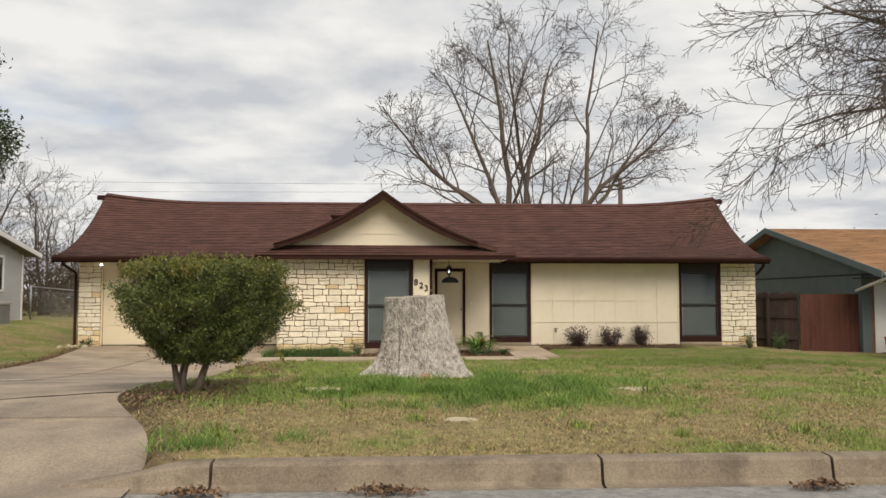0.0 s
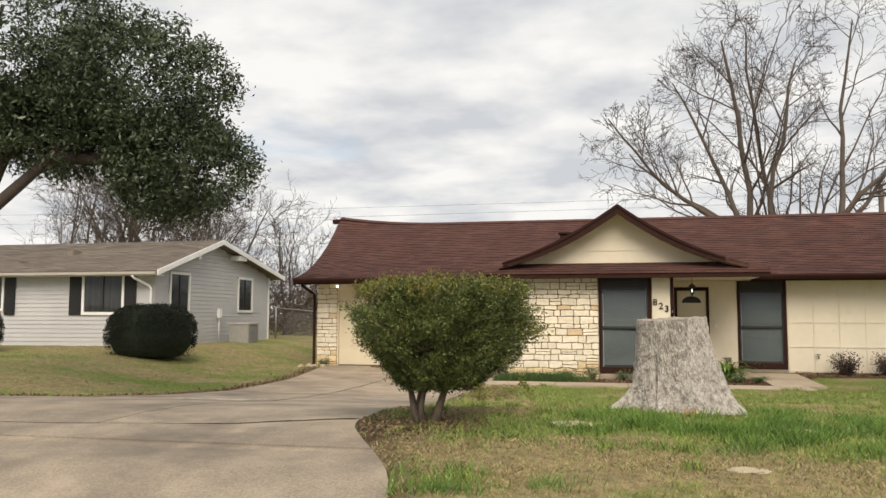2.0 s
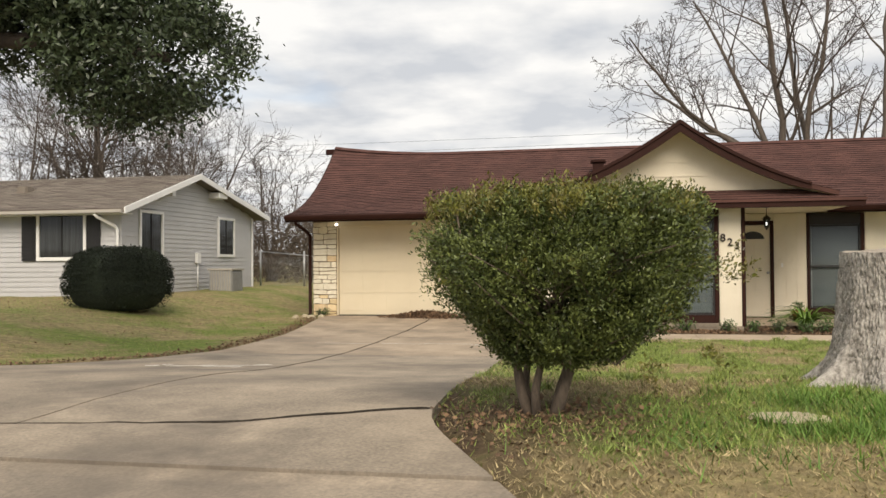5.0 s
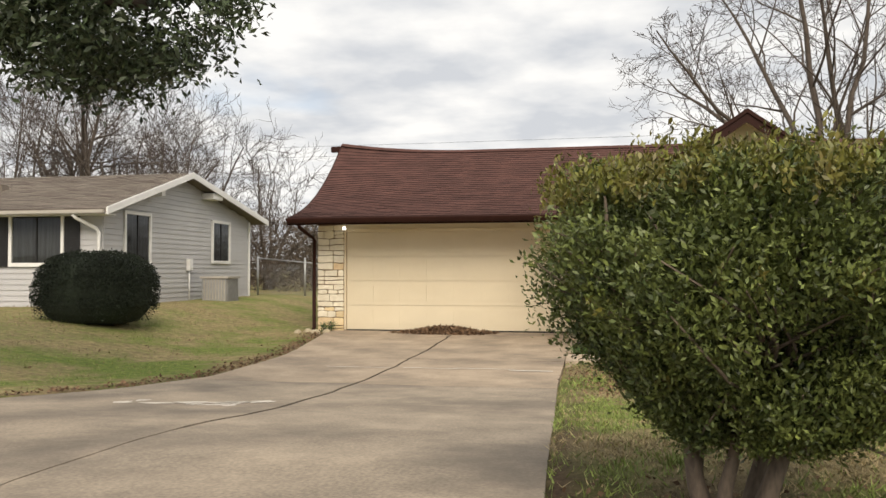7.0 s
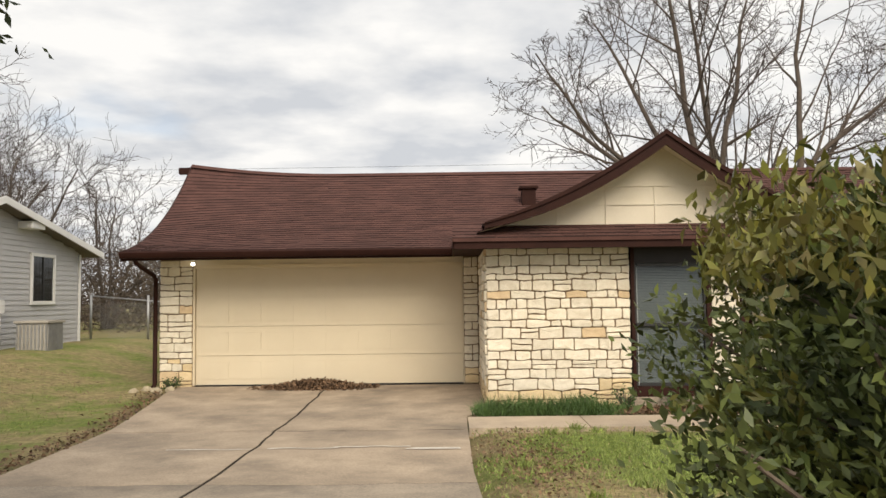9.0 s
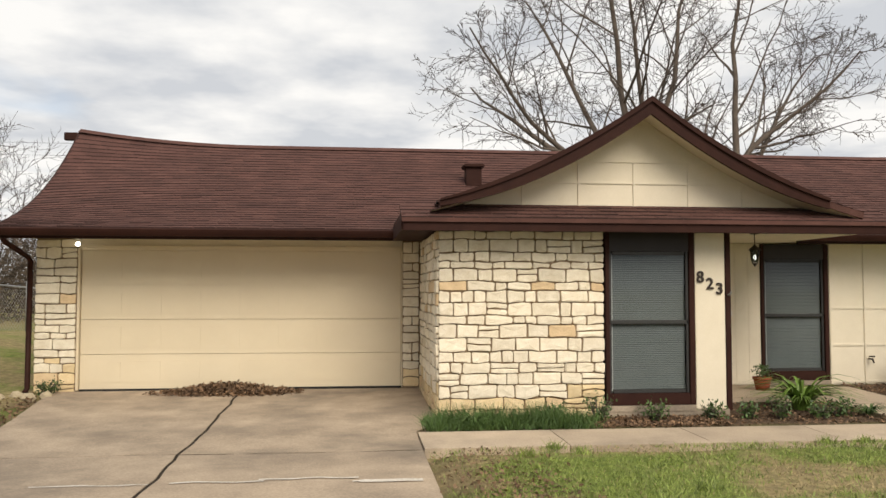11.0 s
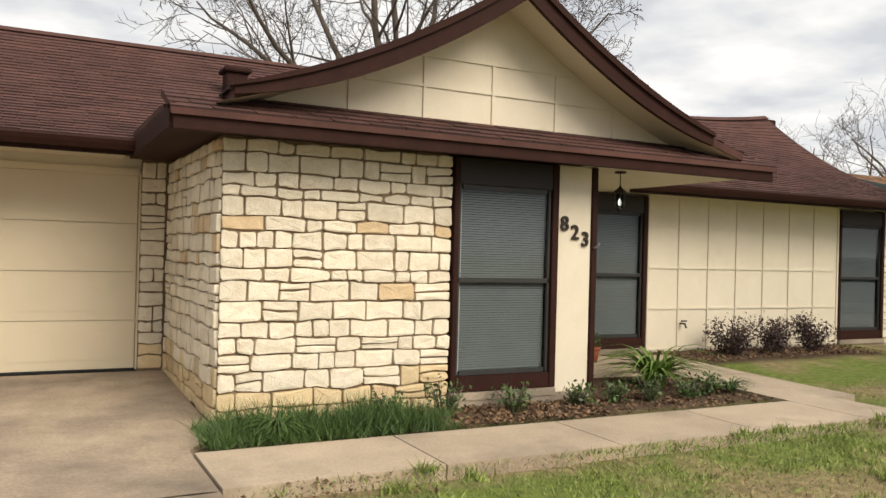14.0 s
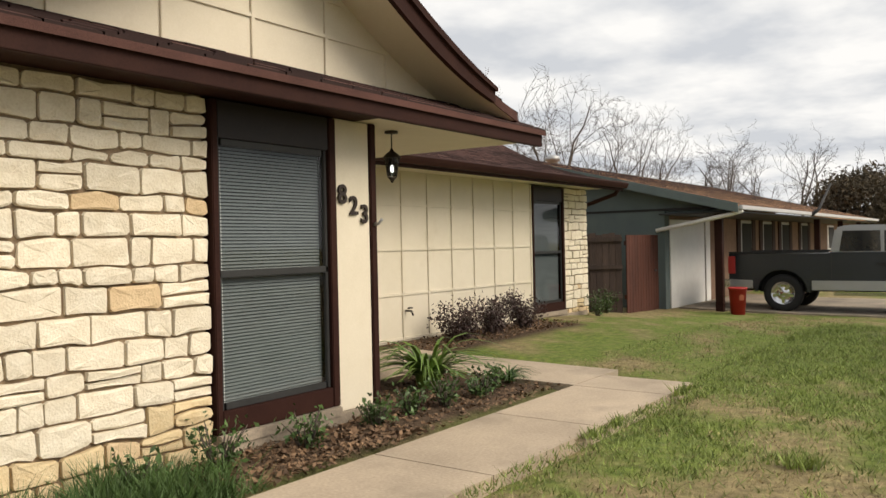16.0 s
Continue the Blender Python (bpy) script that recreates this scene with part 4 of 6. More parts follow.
lg = part("globe", lathe("globe", (LX, LY, 1.89), [(0.035, 0), (0.05, 0.04), (0.062, 0.16)], M["glass"]), lantern, "clear tapered glass")
lg.visible_shadow = False
part("bulb", lathe("bulb", (LX, LY, 1.92), [(0.0, 0), (0.014, 0.01), (0.018, 0.03), (0.012, 0.06), (0, 0.075)], M["bulb"]), lantern, "lit bulb")
for q in range(6):
    a = q * math.pi / 3
    part("rib", tube("rib", [(LX + 0.038 * math.cos(a), LY + 0.038 * math.sin(a), 1.88), (LX + 0.066 * math.cos(a), LY + 0.066 * math.sin(a), 2.05)], 0.004, M["number"], 5), lantern)
part("base", lathe("base", (LX, LY, 1.83), [(0, 0), (0.012, 0.01), (0.02, 0.03), (0.042, 0.05), (0.0, 0.055)], M["number"]), lantern)

gl = thing("garage_light", (0.02, -0.2, 2.3), "small lit flood bulb under the eave", "lamp")
part("socket", lathe("socket", (0.02, -0.2, 2.235), [(0.025, 0), (0.03, 0.03), (0.05, 0.055), (0.05, 0.066)], M["white"]), gl)
part("bulb", lathe("bulb", (0.02, -0.2, 2.17), [(0, 0), (0.03, 0.01), (0.038, 0.03), (0.028, 0.06), (0.02, 0.066)], M["bulb"]), gl, "lit bulb")

part("roof_vent", join("roof_vent", [box("v", (6.14, 1.62, 3.4), (6.42, 1.9, 3.74), M["brown_trim"], 0.01), box("v", (6.09, 1.56, 3.74), (6.47, 1.96, 3.8), M["brown_trim"], 0.015)]), roof, "brown sheet-metal roof vent")
for x in (2.2, 6.25):
    part("roof_vent", lathe("roof_vent", (x, 4.35, 4.0), [(0.16, 0.0), (0.16, 0.32), (0.2, 0.34), (0.2, 0.4), (0.12, 0.46), (0, 0.48)], M["brown_trim"]), roof, "low round ridge vent")
part("downspout", tube("downspout", [(-0.74, -0.95, 2.27), (-0.74, -0.9, 2.2), (-0.72, -0.15, 2.02), (-0.7, -0.07, 1.95), (-0.7, -0.07, 0.05), (-0.7, -0.16, 0.0)], 0.04, M["brown_trim"], 8), house, "dark brown downspout")
part("downspout", tube("downspout", [(18.25, -0.95, 2.27), (18.28, -0.88, 2.18), (18.42, -0.2, 2.0), (18.42, 0.25, 1.95), (18.42, 0.3, -0.1)], 0.04, M["brown_trim"], 8), house, "dark brown downspout")
part("hose_bib", join("hose_bib", [tube("h", [(12.55, Y0 + 0.02, 0.4), (12.55, Y0 - 0.1, 0.4), (12.55, Y0 - 0.13, 0.34)], 0.014, M["number"]), tube("h", [(12.5, Y0 - 0.08, 0.44), (12.6, Y0 - 0.08, 0.44)], 0.012, M["number"])]), house, "small dark garden tap")


# ---- foliage helpers ----
def quads_mesh(name, verts, material, per=4):
    """A mesh of separate faces of the same corner count from an (n, per, 3) array."""
    v = np.asarray(verts, dtype=np.float32).reshape(-1, 3)
    n = len(v) // per
    me = bpy.data.meshes.new(name)
    me.vertices.add(len(v))
    me.vertices.foreach_set("co", v.ravel())
    me.loops.add(len(v))
    me.loops.foreach_set("vertex_index", np.arange(len(v), dtype=np.int32))
    me.polygons.add(n)
    me.polygons.foreach_set("loop_start", np.arange(0, len(v), per, dtype=np.int32))
    me.materials.append(material)
    me.update(calc_edges=True)
    return me


def leaves(name, at, size, material, seed, up=0.3, wide=0.45, out=None, flat=1.0):
    """Small pointed leaves at the given points, each turned its own way."""
    r = np.random.default_rng(seed)
    at = np.asarray(at, dtype=float)
    n = len(at)
    d = r.normal(size=(n, 3)) + np.array([0, 0, up])
    if out is not None:
        d += np.asarray(out)
    d[:, 2] *= flat
    d /= np.linalg.norm(d, axis=1)[:, None] + 1e-9
    s = np.cross(d, r.normal(size=(n, 3)) * np.array([flat, flat, 1]))
    s /= np.linalg.norm(s, axis=1)[:, None] + 1e-9
    nrm = np.cross(d, s)
    k = size * r.uniform(0.6, 1.35, n)[:, None]
    fold = nrm * k * 0.12
    q = np.stack([at, at + d * k * 0.5 + s * k * wide * 0.5 + fold, at + d * k, at + d * k * 0.5 - s * k * wide * 0.5 + fold], axis=1)
    return quads_mesh(name, q, material)


def blades(name, at, height, material, seed, width=0.008, lean=0.5):
    """Grass blades: narrow bent triangles."""
    r = np.random.default_rng(seed)
    at = np.asarray(at, dtype=float)
    n = len(at)
    a = r.uniform(0, 2 * np.pi, n)
    side = np.stack([np.cos(a), np.sin(a), np.zeros(n)], 1) * width * r.uniform(0.6, 1.4, n)[:, None]
    h = height * r.uniform(0.45, 1.3, n)
    b = r.normal(scale=lean, size=(n, 2)) * h[:, None]
    tip = at + np.stack([b[:, 0], b[:, 1], h], 1)
    return quads_mesh(name, np.stack([at - side, at + side, tip], 1), material, 3)


# ---- the clipped bush by the driveway ----
BX, BY = 5.97, -13.54
bz = ground_z(BX, BY)
bush = thing("clipped_bush", (BX, BY, bz), "broad flat-topped evergreen bush on several bare stems", "bush")
brng = np.random.default_rng(3)
PZ, PR = [0.34, 0.44, 0.6, 0.85, 1.08, 1.3, 1.42, 1.48], [0.3, 0.47, 0.66, 0.82, 0.91, 0.94, 0.9, 0.74]


def hull(a, z):
    """The bush's lumpy outline: its radius at the heading a and height z."""
    c, d = math.cos(a), math.sin(a)
    return float(np.interp(z, PZ, PR)) * (0.97 + 0.24 * noise.noise((c * 1.9, d * 1.9, z * 2.6)) + 0.2 * noise.noise((c * 5, d * 5, z * 6.5)))


def shoots(n, z0, z1, deep, reach):
    """Leafy shoots from inside the bush out to its outline: (base, tip) pairs, thinned in patches."""
    out = []
    while len(out) < n:
        a, z = brng.uniform(0, 2 * np.pi), brng.uniform(z0, z1)
        if noise.noise((math.cos(a) * 3.2, math.sin(a) * 3.2, z * 4.2 + 9)) < -0.14:
            continue
        r = hull(a, z) * brng.uniform(*reach)
        tip = np.array([BX + r * math.cos(a), BY + r * math.sin(a), bz + z])
        b = a + brng.normal(0, 0.25)
        base = np.array([BX + r * deep * math.cos(b), BY + r * deep * math.sin(b), bz + max(z - brng.uniform(0.12, 0.3), 0.36)])
        out.append((base, tip))
    return out


def leafy(pairs, per, t0, spread):
    """Points and outward directions of the leaves along the shoots."""
    at, way = [], []
    for p, q in pairs:
        t = brng.uniform(t0, 1.03, per)[:, None]
        d = (q - p) / np.linalg.norm(q - p)
        at.append(p + (q - p) * t + brng.normal(0, spread, (per, 3)))
        way.append(np.repeat((d * 1.1)[None], per, 0))
    return np.concatenate(at), np.concatenate(way)


outer = shoots(1500, 0.36, 1.46, 0.62, (0.8, 1.07))
pts, way = leafy(outer, 96, 0.3, 0.026)
tagged(part("crown", leaves("crown", pts, 0.027, M["leaf_bush"], 4, 0.35, 0.42, way), bush, "glossy dark green leaves"), kind="stuff")
pts, way = leafy(shoots(420, 0.42, 1.38, 0.3, (0.5, 0.82)), 36, 0.1, 0.04)
tagged(part("inner_crown", leaves("inner_crown", pts, 0.045, M["leaf_bush"], 14, 0.2, 0.42, way), bush, "shaded inner leaves"), kind="stuff")
top = []
for i in range(620):
    a, f = brng.uniform(0, 2 * np.pi), math.sqrt(brng.random())
    x, y = BX + 0.9 * f * math.cos(a), BY + 0.9 * f * math.sin(a)
    z = bz + 1.45 - 0.1 * f ** 5 + 0.05 * noise.noise((x * 3, y * 3, 2)) + (0.07 if brng.random() < 0.12 else 0)
    q = np.array([x, y, z])
    top.append((q - np.array([brng.normal(0, 0.03), brng.normal(0, 0.03), brng.uniform(0.1, 0.2)]), q + np.array([brng.normal(0, 0.02), brng.normal(0, 0.02), 0.0])))
pts, way = leafy(top, 26, 0.35, 0.018)
tagged(part("new_growth", leaves("new_growth", pts, 0.029, M["leaf_new"], 5, 0.5, 0.42, way), bush, "yellow-green and bronze new leaves"), kind="stuff")
sprays = [(BX + 0.8, BY - 0.3, 0.75, 1.12, -0.3, 1.02), (BX + 0.75, BY - 0.35, 0.5, 0.94, -0.42, 0.42), (BX + 0.4, BY - 0.5, 0.45, 0.55, -0.66, 0.33)]
loose = [(np.array([x, y, bz + z]) + brng.normal(0, 0.02, 3), np.array([BX + dx, BY + dy, bz + zz]) + brng.normal(0, 0.05, 3)) for x, y, z, dx, dy, zz in sprays for _ in range(5)]
lone = [outer[i] for i in range(0, 1500, 38)]
pts, way = leafy(loose + [(p, q + (q - p) * 0.09) for p, q in lone], 26, 0.55, 0.016)
tagged(part("shoot_growth", leaves("shoot_growth", pts, 0.031, M["leaf_new"], 6, 0.4, 0.42, way), bush, "fresh pale shoots and loose sprays"), kind="stuff")
for a, r0, r1, rad in ((3.5, 0.04, 0.66, 0.044), (2.3, 0.06, 0.5, 0.034), (5.9, 0.12, 0.6, 0.046), (4.7, 0.05, 0.42, 0.034), (0.6, 0.12, 0.6, 0.036)):
    c, d = math.cos(a), math.sin(a)
    foot = Vector((BX - 0.18 + r0 * c, BY + r0 * d, bz - 0.06))
    pl = [foot, foot + Vector((0.07 * c, 0.07 * d, 0.22)), Vector((BX - 0.1 + 0.38 * r1 * c, BY + 0.38 * r1 * d, bz + 0.5)), Vector((BX + r1 * c, BY + r1 * d, bz + 0.95)), Vector((BX + r1 * 1.15 * math.cos(a + 0.2), BY + r1 * 1.15 * math.sin(a + 0.2), bz + 1.3))]
    part("stem", tube("stem", pl, [rad * 1.15, rad * 0.85, rad * 0.55, rad * 0.3, 0.005], M["stem"]), bush, "bare grey-brown stem")
tw_v, tw_f = [], []
for p, q in outer[::7]:
    v, f2 = tube_data([Vector(p) * 0.5 + Vector((BX, BY, bz + 0.5)) * 0.5, Vector(p), Vector(p + (q - p) * 0.9)], [0.011, 0.007, 0.003], 4)
    tw_f += [tuple(j + len(tw_v) for j in k) for k in f2]
    tw_v += v
tagged(part("inner_twigwork", mesh("inner_twigwork", tw_v, tw_f, M["stem"]), bush), kind="stuff")

# ---- the tree stump ----
SX, SY = 8.36, -12.55
sz = ground_z(SX, SY)
ROOTS = [(3.55, 0.46, 0.15), (4.35, 0.16, 0.25), (5.05, 0.22, 0.2), (5.75, 0.2, 0.2), (0.4, 0.14, 0.25), (1.6, 0.25, 0.3), (2.6, 0.35, 0.25)]


def stump_r(a, t):
    r = 0.36 + 0.03 * (1 - t) + 0.12 * (1 - t) ** 3.2 + 0.24 * (1 - t) * max(0.0, math.cos(a + 0.35)) ** 1.3
    for ra, amp, w in ROOTS:
        d = (a - ra + math.pi) % (2 * math.pi) - math.pi
        r += amp * 0.85 * math.exp(-(d / w) ** 2) * (1 - t) ** 5.5 + 0.05 * math.exp(-(d / 0.28) ** 2) * (1 - t)
    x, y = math.cos(a), math.sin(a)
    wx = 0.35 * noise.noise((x * 5, y * 5, t * 7))
    ds = noise.voronoi((x * 20 + wx, y * 20 + wx, t * 10 + wx))[0]
    plate = min(1.0, (ds[1] - ds[0]) * 3.2)
    fine = noise.noise((x * 40, y * 40, t * 26))
    r -= 0.055 * math.exp(-((a - 4.12 - 0.22 * (1 - t)) / 0.05) ** 2) * smooth01((0.72 - t) / 0.3) + 0.035 * math.exp(-((a - 5.35 + 0.1 * t) / 0.04) ** 2) * smooth01((0.4 - t) / 0.2)
    return r + 0.013 * plate + 0.009 * fine + 0.03 * noise.noise((x * 2, y * 2, t * 2))


NA, NT = 380, 130
sv = []
for j in range(NT + 1):
    t = j / NT
    for i in range(NA):
        a = 2 * math.pi * i / NA
        r = stump_r(a, t)
        x, y = SX + r * math.cos(a), SY + r * math.sin(a)
        low = ground_z(x, y) - 0.05
        sv.append((x, y, low + (sz + 0.97 + 0.02 * math.cos(a - 0.6) + 0.012 * noise.noise((3 * math.cos(a), 3 * math.sin(a), 5)) - low) * t ** 1.15))
sf = [(j * NA + i, j * NA + (i + 1) % NA, (j + 1) * NA + (i + 1) % NA, (j + 1) * NA + i) for j in range(NT) for i in range(NA)]
stump = tagged(new("tree_stump", mesh("tree_stump", sv, sf, M["stump_bark"], False)), "waist-high grey tree stump with furrowed bark and flared roots", "stump")
top = [sv[NT * NA + i] for i in range(NA)]
part("cut_top", mesh("cut_top", [(SX, SY, sz + 0.96)] + top, [(0, i + 1, (i + 1) % NA + 1) for i in range(NA)], M["cut_wood"]), stump, "sawn weathered top")
def knot(k, i):
    """A ragged oval of bare wood low on the front; k and i run 0 to 8 up and across."""
    t = 0.03 + 0.014 * k
    half = 0.15 * math.sqrt(max(0.03, 1 - ((k - 4) / 4.3) ** 2)) * (1 + 0.5 * noise.noise((k * 0.9, 1 if i > 4 else 7, 3)))
    a = 4.95 + half * (i - 4) / 4
    r = stump_r(a, t) + 0.005
    x, y = SX + r * math.cos(a), SY + r * math.sin(a)
    low = ground_z(x, y) - 0.05
    return x, y, low + (sz + 0.97 - low) * t ** 1.15


part("bare_wood", mesh("bare_wood", [knot(k, i) for k in range(9) for i in range(9)], [(k * 9 + i, k * 9 + i + 1, k * 9 + i + 10, k * 9 + i + 9) for k in range(8) for i in range(8)], M["raw_wood"], True), stump, "patch of bare orange wood")


# ---- lawn grass ----
def scatter(n, x0, x1, y0, y1, keep, seed):
    r = np.random.default_rng(seed)
    xs, ys = r.uniform(x0, x1, n), r.uniform(y0, y1, n)
    u = r.random(n)
    return [(x, y, ground_z(x, y) - 0.005) for x, y, k in zip(xs, ys, u) if k < keep(x, y)]


def free(x, y):
    return not (in_drive(x, y, 0.0) or in_walk(x, y, 0.0) or in_bed(x, y) or (x > 5.1 and y > -2.9) or (x > 11.9 and y > -0.4) or (x > -0.7 and y > -0.2) or y < -16.52)


def k_green(x, y):
    return (0.08 + 0.92 * green_at(x, y)) * (1 - 0.9 * max(bare_at(x, y), 0)) if free(x, y) else 0


def k_dry(x, y):
    return (1 - 0.8 * green_at(x, y)) * (1 - 0.85 * max(bare_at(x, y), 0)) if free(x, y) else 0


g1 = scatter(170000, 4.9, 15, -16.55, -9.5, k_green, 21) + scatter(130000, 4.9, 19, -9.5, -4.4, k_green, 22) + scatter(16000, 12, 22, -4.5, -0.3, k_green, 23) + scatter(22000, -8, -0.6, -12, 1, k_green, 24)
tagged(new("green_grass", blades("green_grass", g1, 0.045, M["blade_green"], 31, 0.0048, 0.6)), "short green lawn grass", "grass", kind="stuff")
g2 = scatter(220000, 5.0, 17, -16.55, -9.5, k_dry, 25) + scatter(100000, 4.9, 21, -9.5, -1, k_dry, 26) + scatter(22000, -8, -0.6, -12, 1, k_dry, 27)
tagged(new("dry_grass", blades("dry_grass", g2, 0.028, M["blade_dry"], 32, 0.005, 1.1)), "straw-coloured dormant grass", "grass", kind="stuff")


def k_lush(x, y):
    c = math.exp(-((x - 8.7) ** 2 / 1.6 + (y + 13.95) ** 2 / 0.35)) + 0.9 * math.exp(-((x - 6.55) ** 2 / 0.35 + (y + 16.0) ** 2 / 0.05)) + 0.5 * math.exp(-((x - 9.7) ** 2 / 1.4 + (y + 13.0) ** 2 / 0.5))
    c *= max(0.0, 0.4 + 1.9 * noise.noise((x * 2.2, y * 2.6, 5)))
    return c if free(x, y) and math.hypot(x - SX, y - SY) > 0.78 else 0


g3 = scatter(230000, 5.5, 12, -16.5, -11, k_lush, 28)
tagged(new("tall_grass", blades("tall_grass", g3, 0.11, M["blade_bright"], 33, 0.0045, 0.7)), "taller bright green grass round the stump", "grass", kind="stuff")
r9 = np.random.default_rng(77)
tufts = [(x + r9.normal(0, 0.05), y + r9.normal(0, 0.05)) for x, y in zip(r9.uniform(5.3, 20, 110), r9.uniform(-16.2, -4.7, 110)) if free(x, y) for _ in range(70)]
tufts += [(x + r9.normal(0, 0.05), y + r9.normal(0, 0.03)) for x in np.arange(5.0, 11.6, 0.2) if r9.random() < 0.3 for y in (-4.56,) for _ in range(60)]
tagged(new("grass_tufts", blades("grass_tufts", [(x, y, ground_z(x, y)) for x, y in tufts], 0.085, M["blade_green"], 34, 0.007, 0.5)), "scattered green weed tufts", "grass", kind="stuff")
far_g = scatter(30000, -12, -1.2, -14, 1, lambda x, y: 0.7 if free(x, y) else 0, 29)
tagged(new("left_lawn_litter", leaves("left_lawn_litter", [q for q in far_g if r9.random() < 0.16], 0.05, M["fallen"], 35, 0.0, flat=0.3)), "brown fallen leaves on the lawn", "leaves", kind="stuff")


# ---- planting bed along the front ----
def bedpts(n, x0, x1, y0, y1, seed):
    r = np.random.default_rng(seed)
    return [(x, y, ground_z(x, y) + 0.01) for x, y in zip(r.uniform(x0, x1, n), r.uniform(y0, y1, n))]


tagged(new("border_grass", blades("border_grass", [q for q in bedpts(4200, 4.98, 7.2, -3.56, -2.82, 41) if noise.noise((q[0] * 2.6, q[1] * 3.5, 6)) > -0.12 - 0.5 * (6.9 - q[0])], 0.12, M["blade_lush"], 42, 0.005, 0.75)), "lush dark green border grass under the stone wall", "grass", kind="stuff")
rb = np.random.default_rng(48)
clumps = [(x + rb.normal(0, 0.06), y + rb.normal(0, 0.05)) for x, y in zip(rb.uniform(5.05, 7.1, 26), rb.uniform(-3.45, -2.9, 26)) for _ in range(70)]
tagged(new("border_weeds", blades("border_weeds", [(x, y, ground_z(x, y)) for x, y in clumps], 0.22, M["blade_lush"], 49, 0.006, 0.45)), "taller dark green weed clumps under the stone wall", "grass", kind="stuff")
lit = bedpts(1500, 6.9, 8.7, -3.5, -2.8, 43) + bedpts(500, 8.7, 10.9, -3.5, -2.8, 47) + bedpts(200, 9.1, 10.9, -2.8, -1.9, 44) + bedpts(1500, 12.0, 16.1, -1.2, -0.35, 45)
tagged(new("bed_leaf_litter", leaves("bed_leaf_litter", [(x, y, z + 0.01) for x, y, z in lit], 0.047, M["fallen"], 46, 0.2, 0.6, flat=0.4)), "brown dead leaves over the bed", "leaves", kind="stuff")


def small_shrub(name, x, y, h, w, material, label, n, seed, leaf=0.04, group=""):
    z = ground_z(x, y)
    r = np.random.default_rng(seed)
    th = thing(name, (x, y, z), label, "shrub", group)
    pts = []
    for i in range(14):
        a = r.uniform(0, 2 * np.pi)
        e = Vector((x + w * r.uniform(0.2, 0.95) * math.cos(a), y + w * r.uniform(0.2, 0.95) * math.sin(a), z + h * r.uniform(0.5, 1.0)))
        b0 = Vector((x + 0.03 * math.cos(a), y + 0.03 * math.sin(a), z - 0.02))
        part("stem", tube("stem", [b0, b0.lerp(e, 0.5) + Vector((0, 0, 0.03)), e], [0.008, 0.006, 0.003], M["bark"], 5), th)
        for k in range(n // 14):
            t = r.uniform(0.25, 1.05)
            q = b0.lerp(e, t)
            pts.append((q.x + r.normal(0, w * 0.2), q.y + r.normal(0, w * 0.2), max(q.z + r.normal(0, h * 0.1), z + 0.02)))
    tagged(part("foliage", leaves("foliage", pts, leaf, material, seed + 1, 0.4, 0.45), th), kind="stuff")
    return th


for i, x in enumerate((13.05, 13.95, 14.85)):
    small_shrub("low_shrub", x, -0.78, 0.5, 0.38, M["leaf_plum"], "low bronze-leaved shrub with twiggy stems in the bed", 1700, 50 + i, 0.05, "shrubs along the front")
small_shrub("low_shrub", 17.95, -0.62, 0.4, 0.22, M["leaf_bed"], "thin green shrub at the stone corner", 420, 60, 0.045)
small_shrub("low_shrub", -0.35, -0.25, 0.22, 0.2, M["leaf_bed"], "small green weed clump by the garage pier", 260, 61, 0.045)
for i, (x, y, h, w) in enumerate(((7.15, -3.0, 0.3, 0.2), (7.85, -3.05, 0.27, 0.2), (8.6, -3.05, 0.25, 0.18), (9.1, -3.0, 0.22, 0.16), (9.5, -3.05, 0.26, 0.17), (10.0, -3.1, 0.2, 0.16), (10.3, -3.0, 0.24, 0.18), (6.6, -2.98, 0.22, 0.18))):
    small_shrub("bed_plant", x, y, h, w, M["leaf_bed"], "small leafy green plant among dead leaves", 210, 70 + 2 * i, 0.05, "plants in the front bed")


def strap_plant(name, x, y, n, length, width, material, label, seed):
    """A clump of arching strap leaves."""
    z = ground_z(x, y)
    r = np.random.default_rng(seed)
    vs, fs = [], []
    for i in range(n):
        a, L, w = r.uniform(0, 2 * np.pi), length * r.uniform(0.6, 1.15), width * r.uniform(0.7, 1.2)
        rise = r.uniform(0.7, 1.4)
        k = len(vs)
        for j in range(7):
            t = j / 6
            d = L * (0.12 + 0.75 * t * t + 0.12 * t)
            hgt = L * rise * (1.25 * t - 0.95 * t * t)
            hw = w * (1 - t ** 2) * 0.5 + 0.002
            px, py = x + d * math.cos(a), y + d * math.sin(a)
            vs += [(px - hw * math.sin(a), py + hw * math.cos(a), z + hgt), (px, py, z + hgt - hw * 0.4), (px + hw * math.sin(a), py - hw * math.cos(a), z + hgt)]
        for j in range(6):
            b = k + j * 3
            fs += [(b, b + 1, b + 4, b + 3), (b + 1, b + 2, b + 5, b + 4)]
    return tagged(new(name, mesh(name, vs, fs, material, True)), label, "plant")


strap_plant("lily_clump", 10.15, -2.4, 110, 0.76, 0.046, M["leaf_lily"], "arching bright green strap-leaved lily clump", 91)
strap_plant("border_tuft", 10.75, -2.95, 110, 0.28, 0.012, M["blade_lush"], "dark green grassy border tuft", 92)
strap_plant("border_tuft", 5.55, -3.3, 140, 0.3, 0.012, M["blade_lush"], "dark green grassy border tuft at the stone corner", 93)


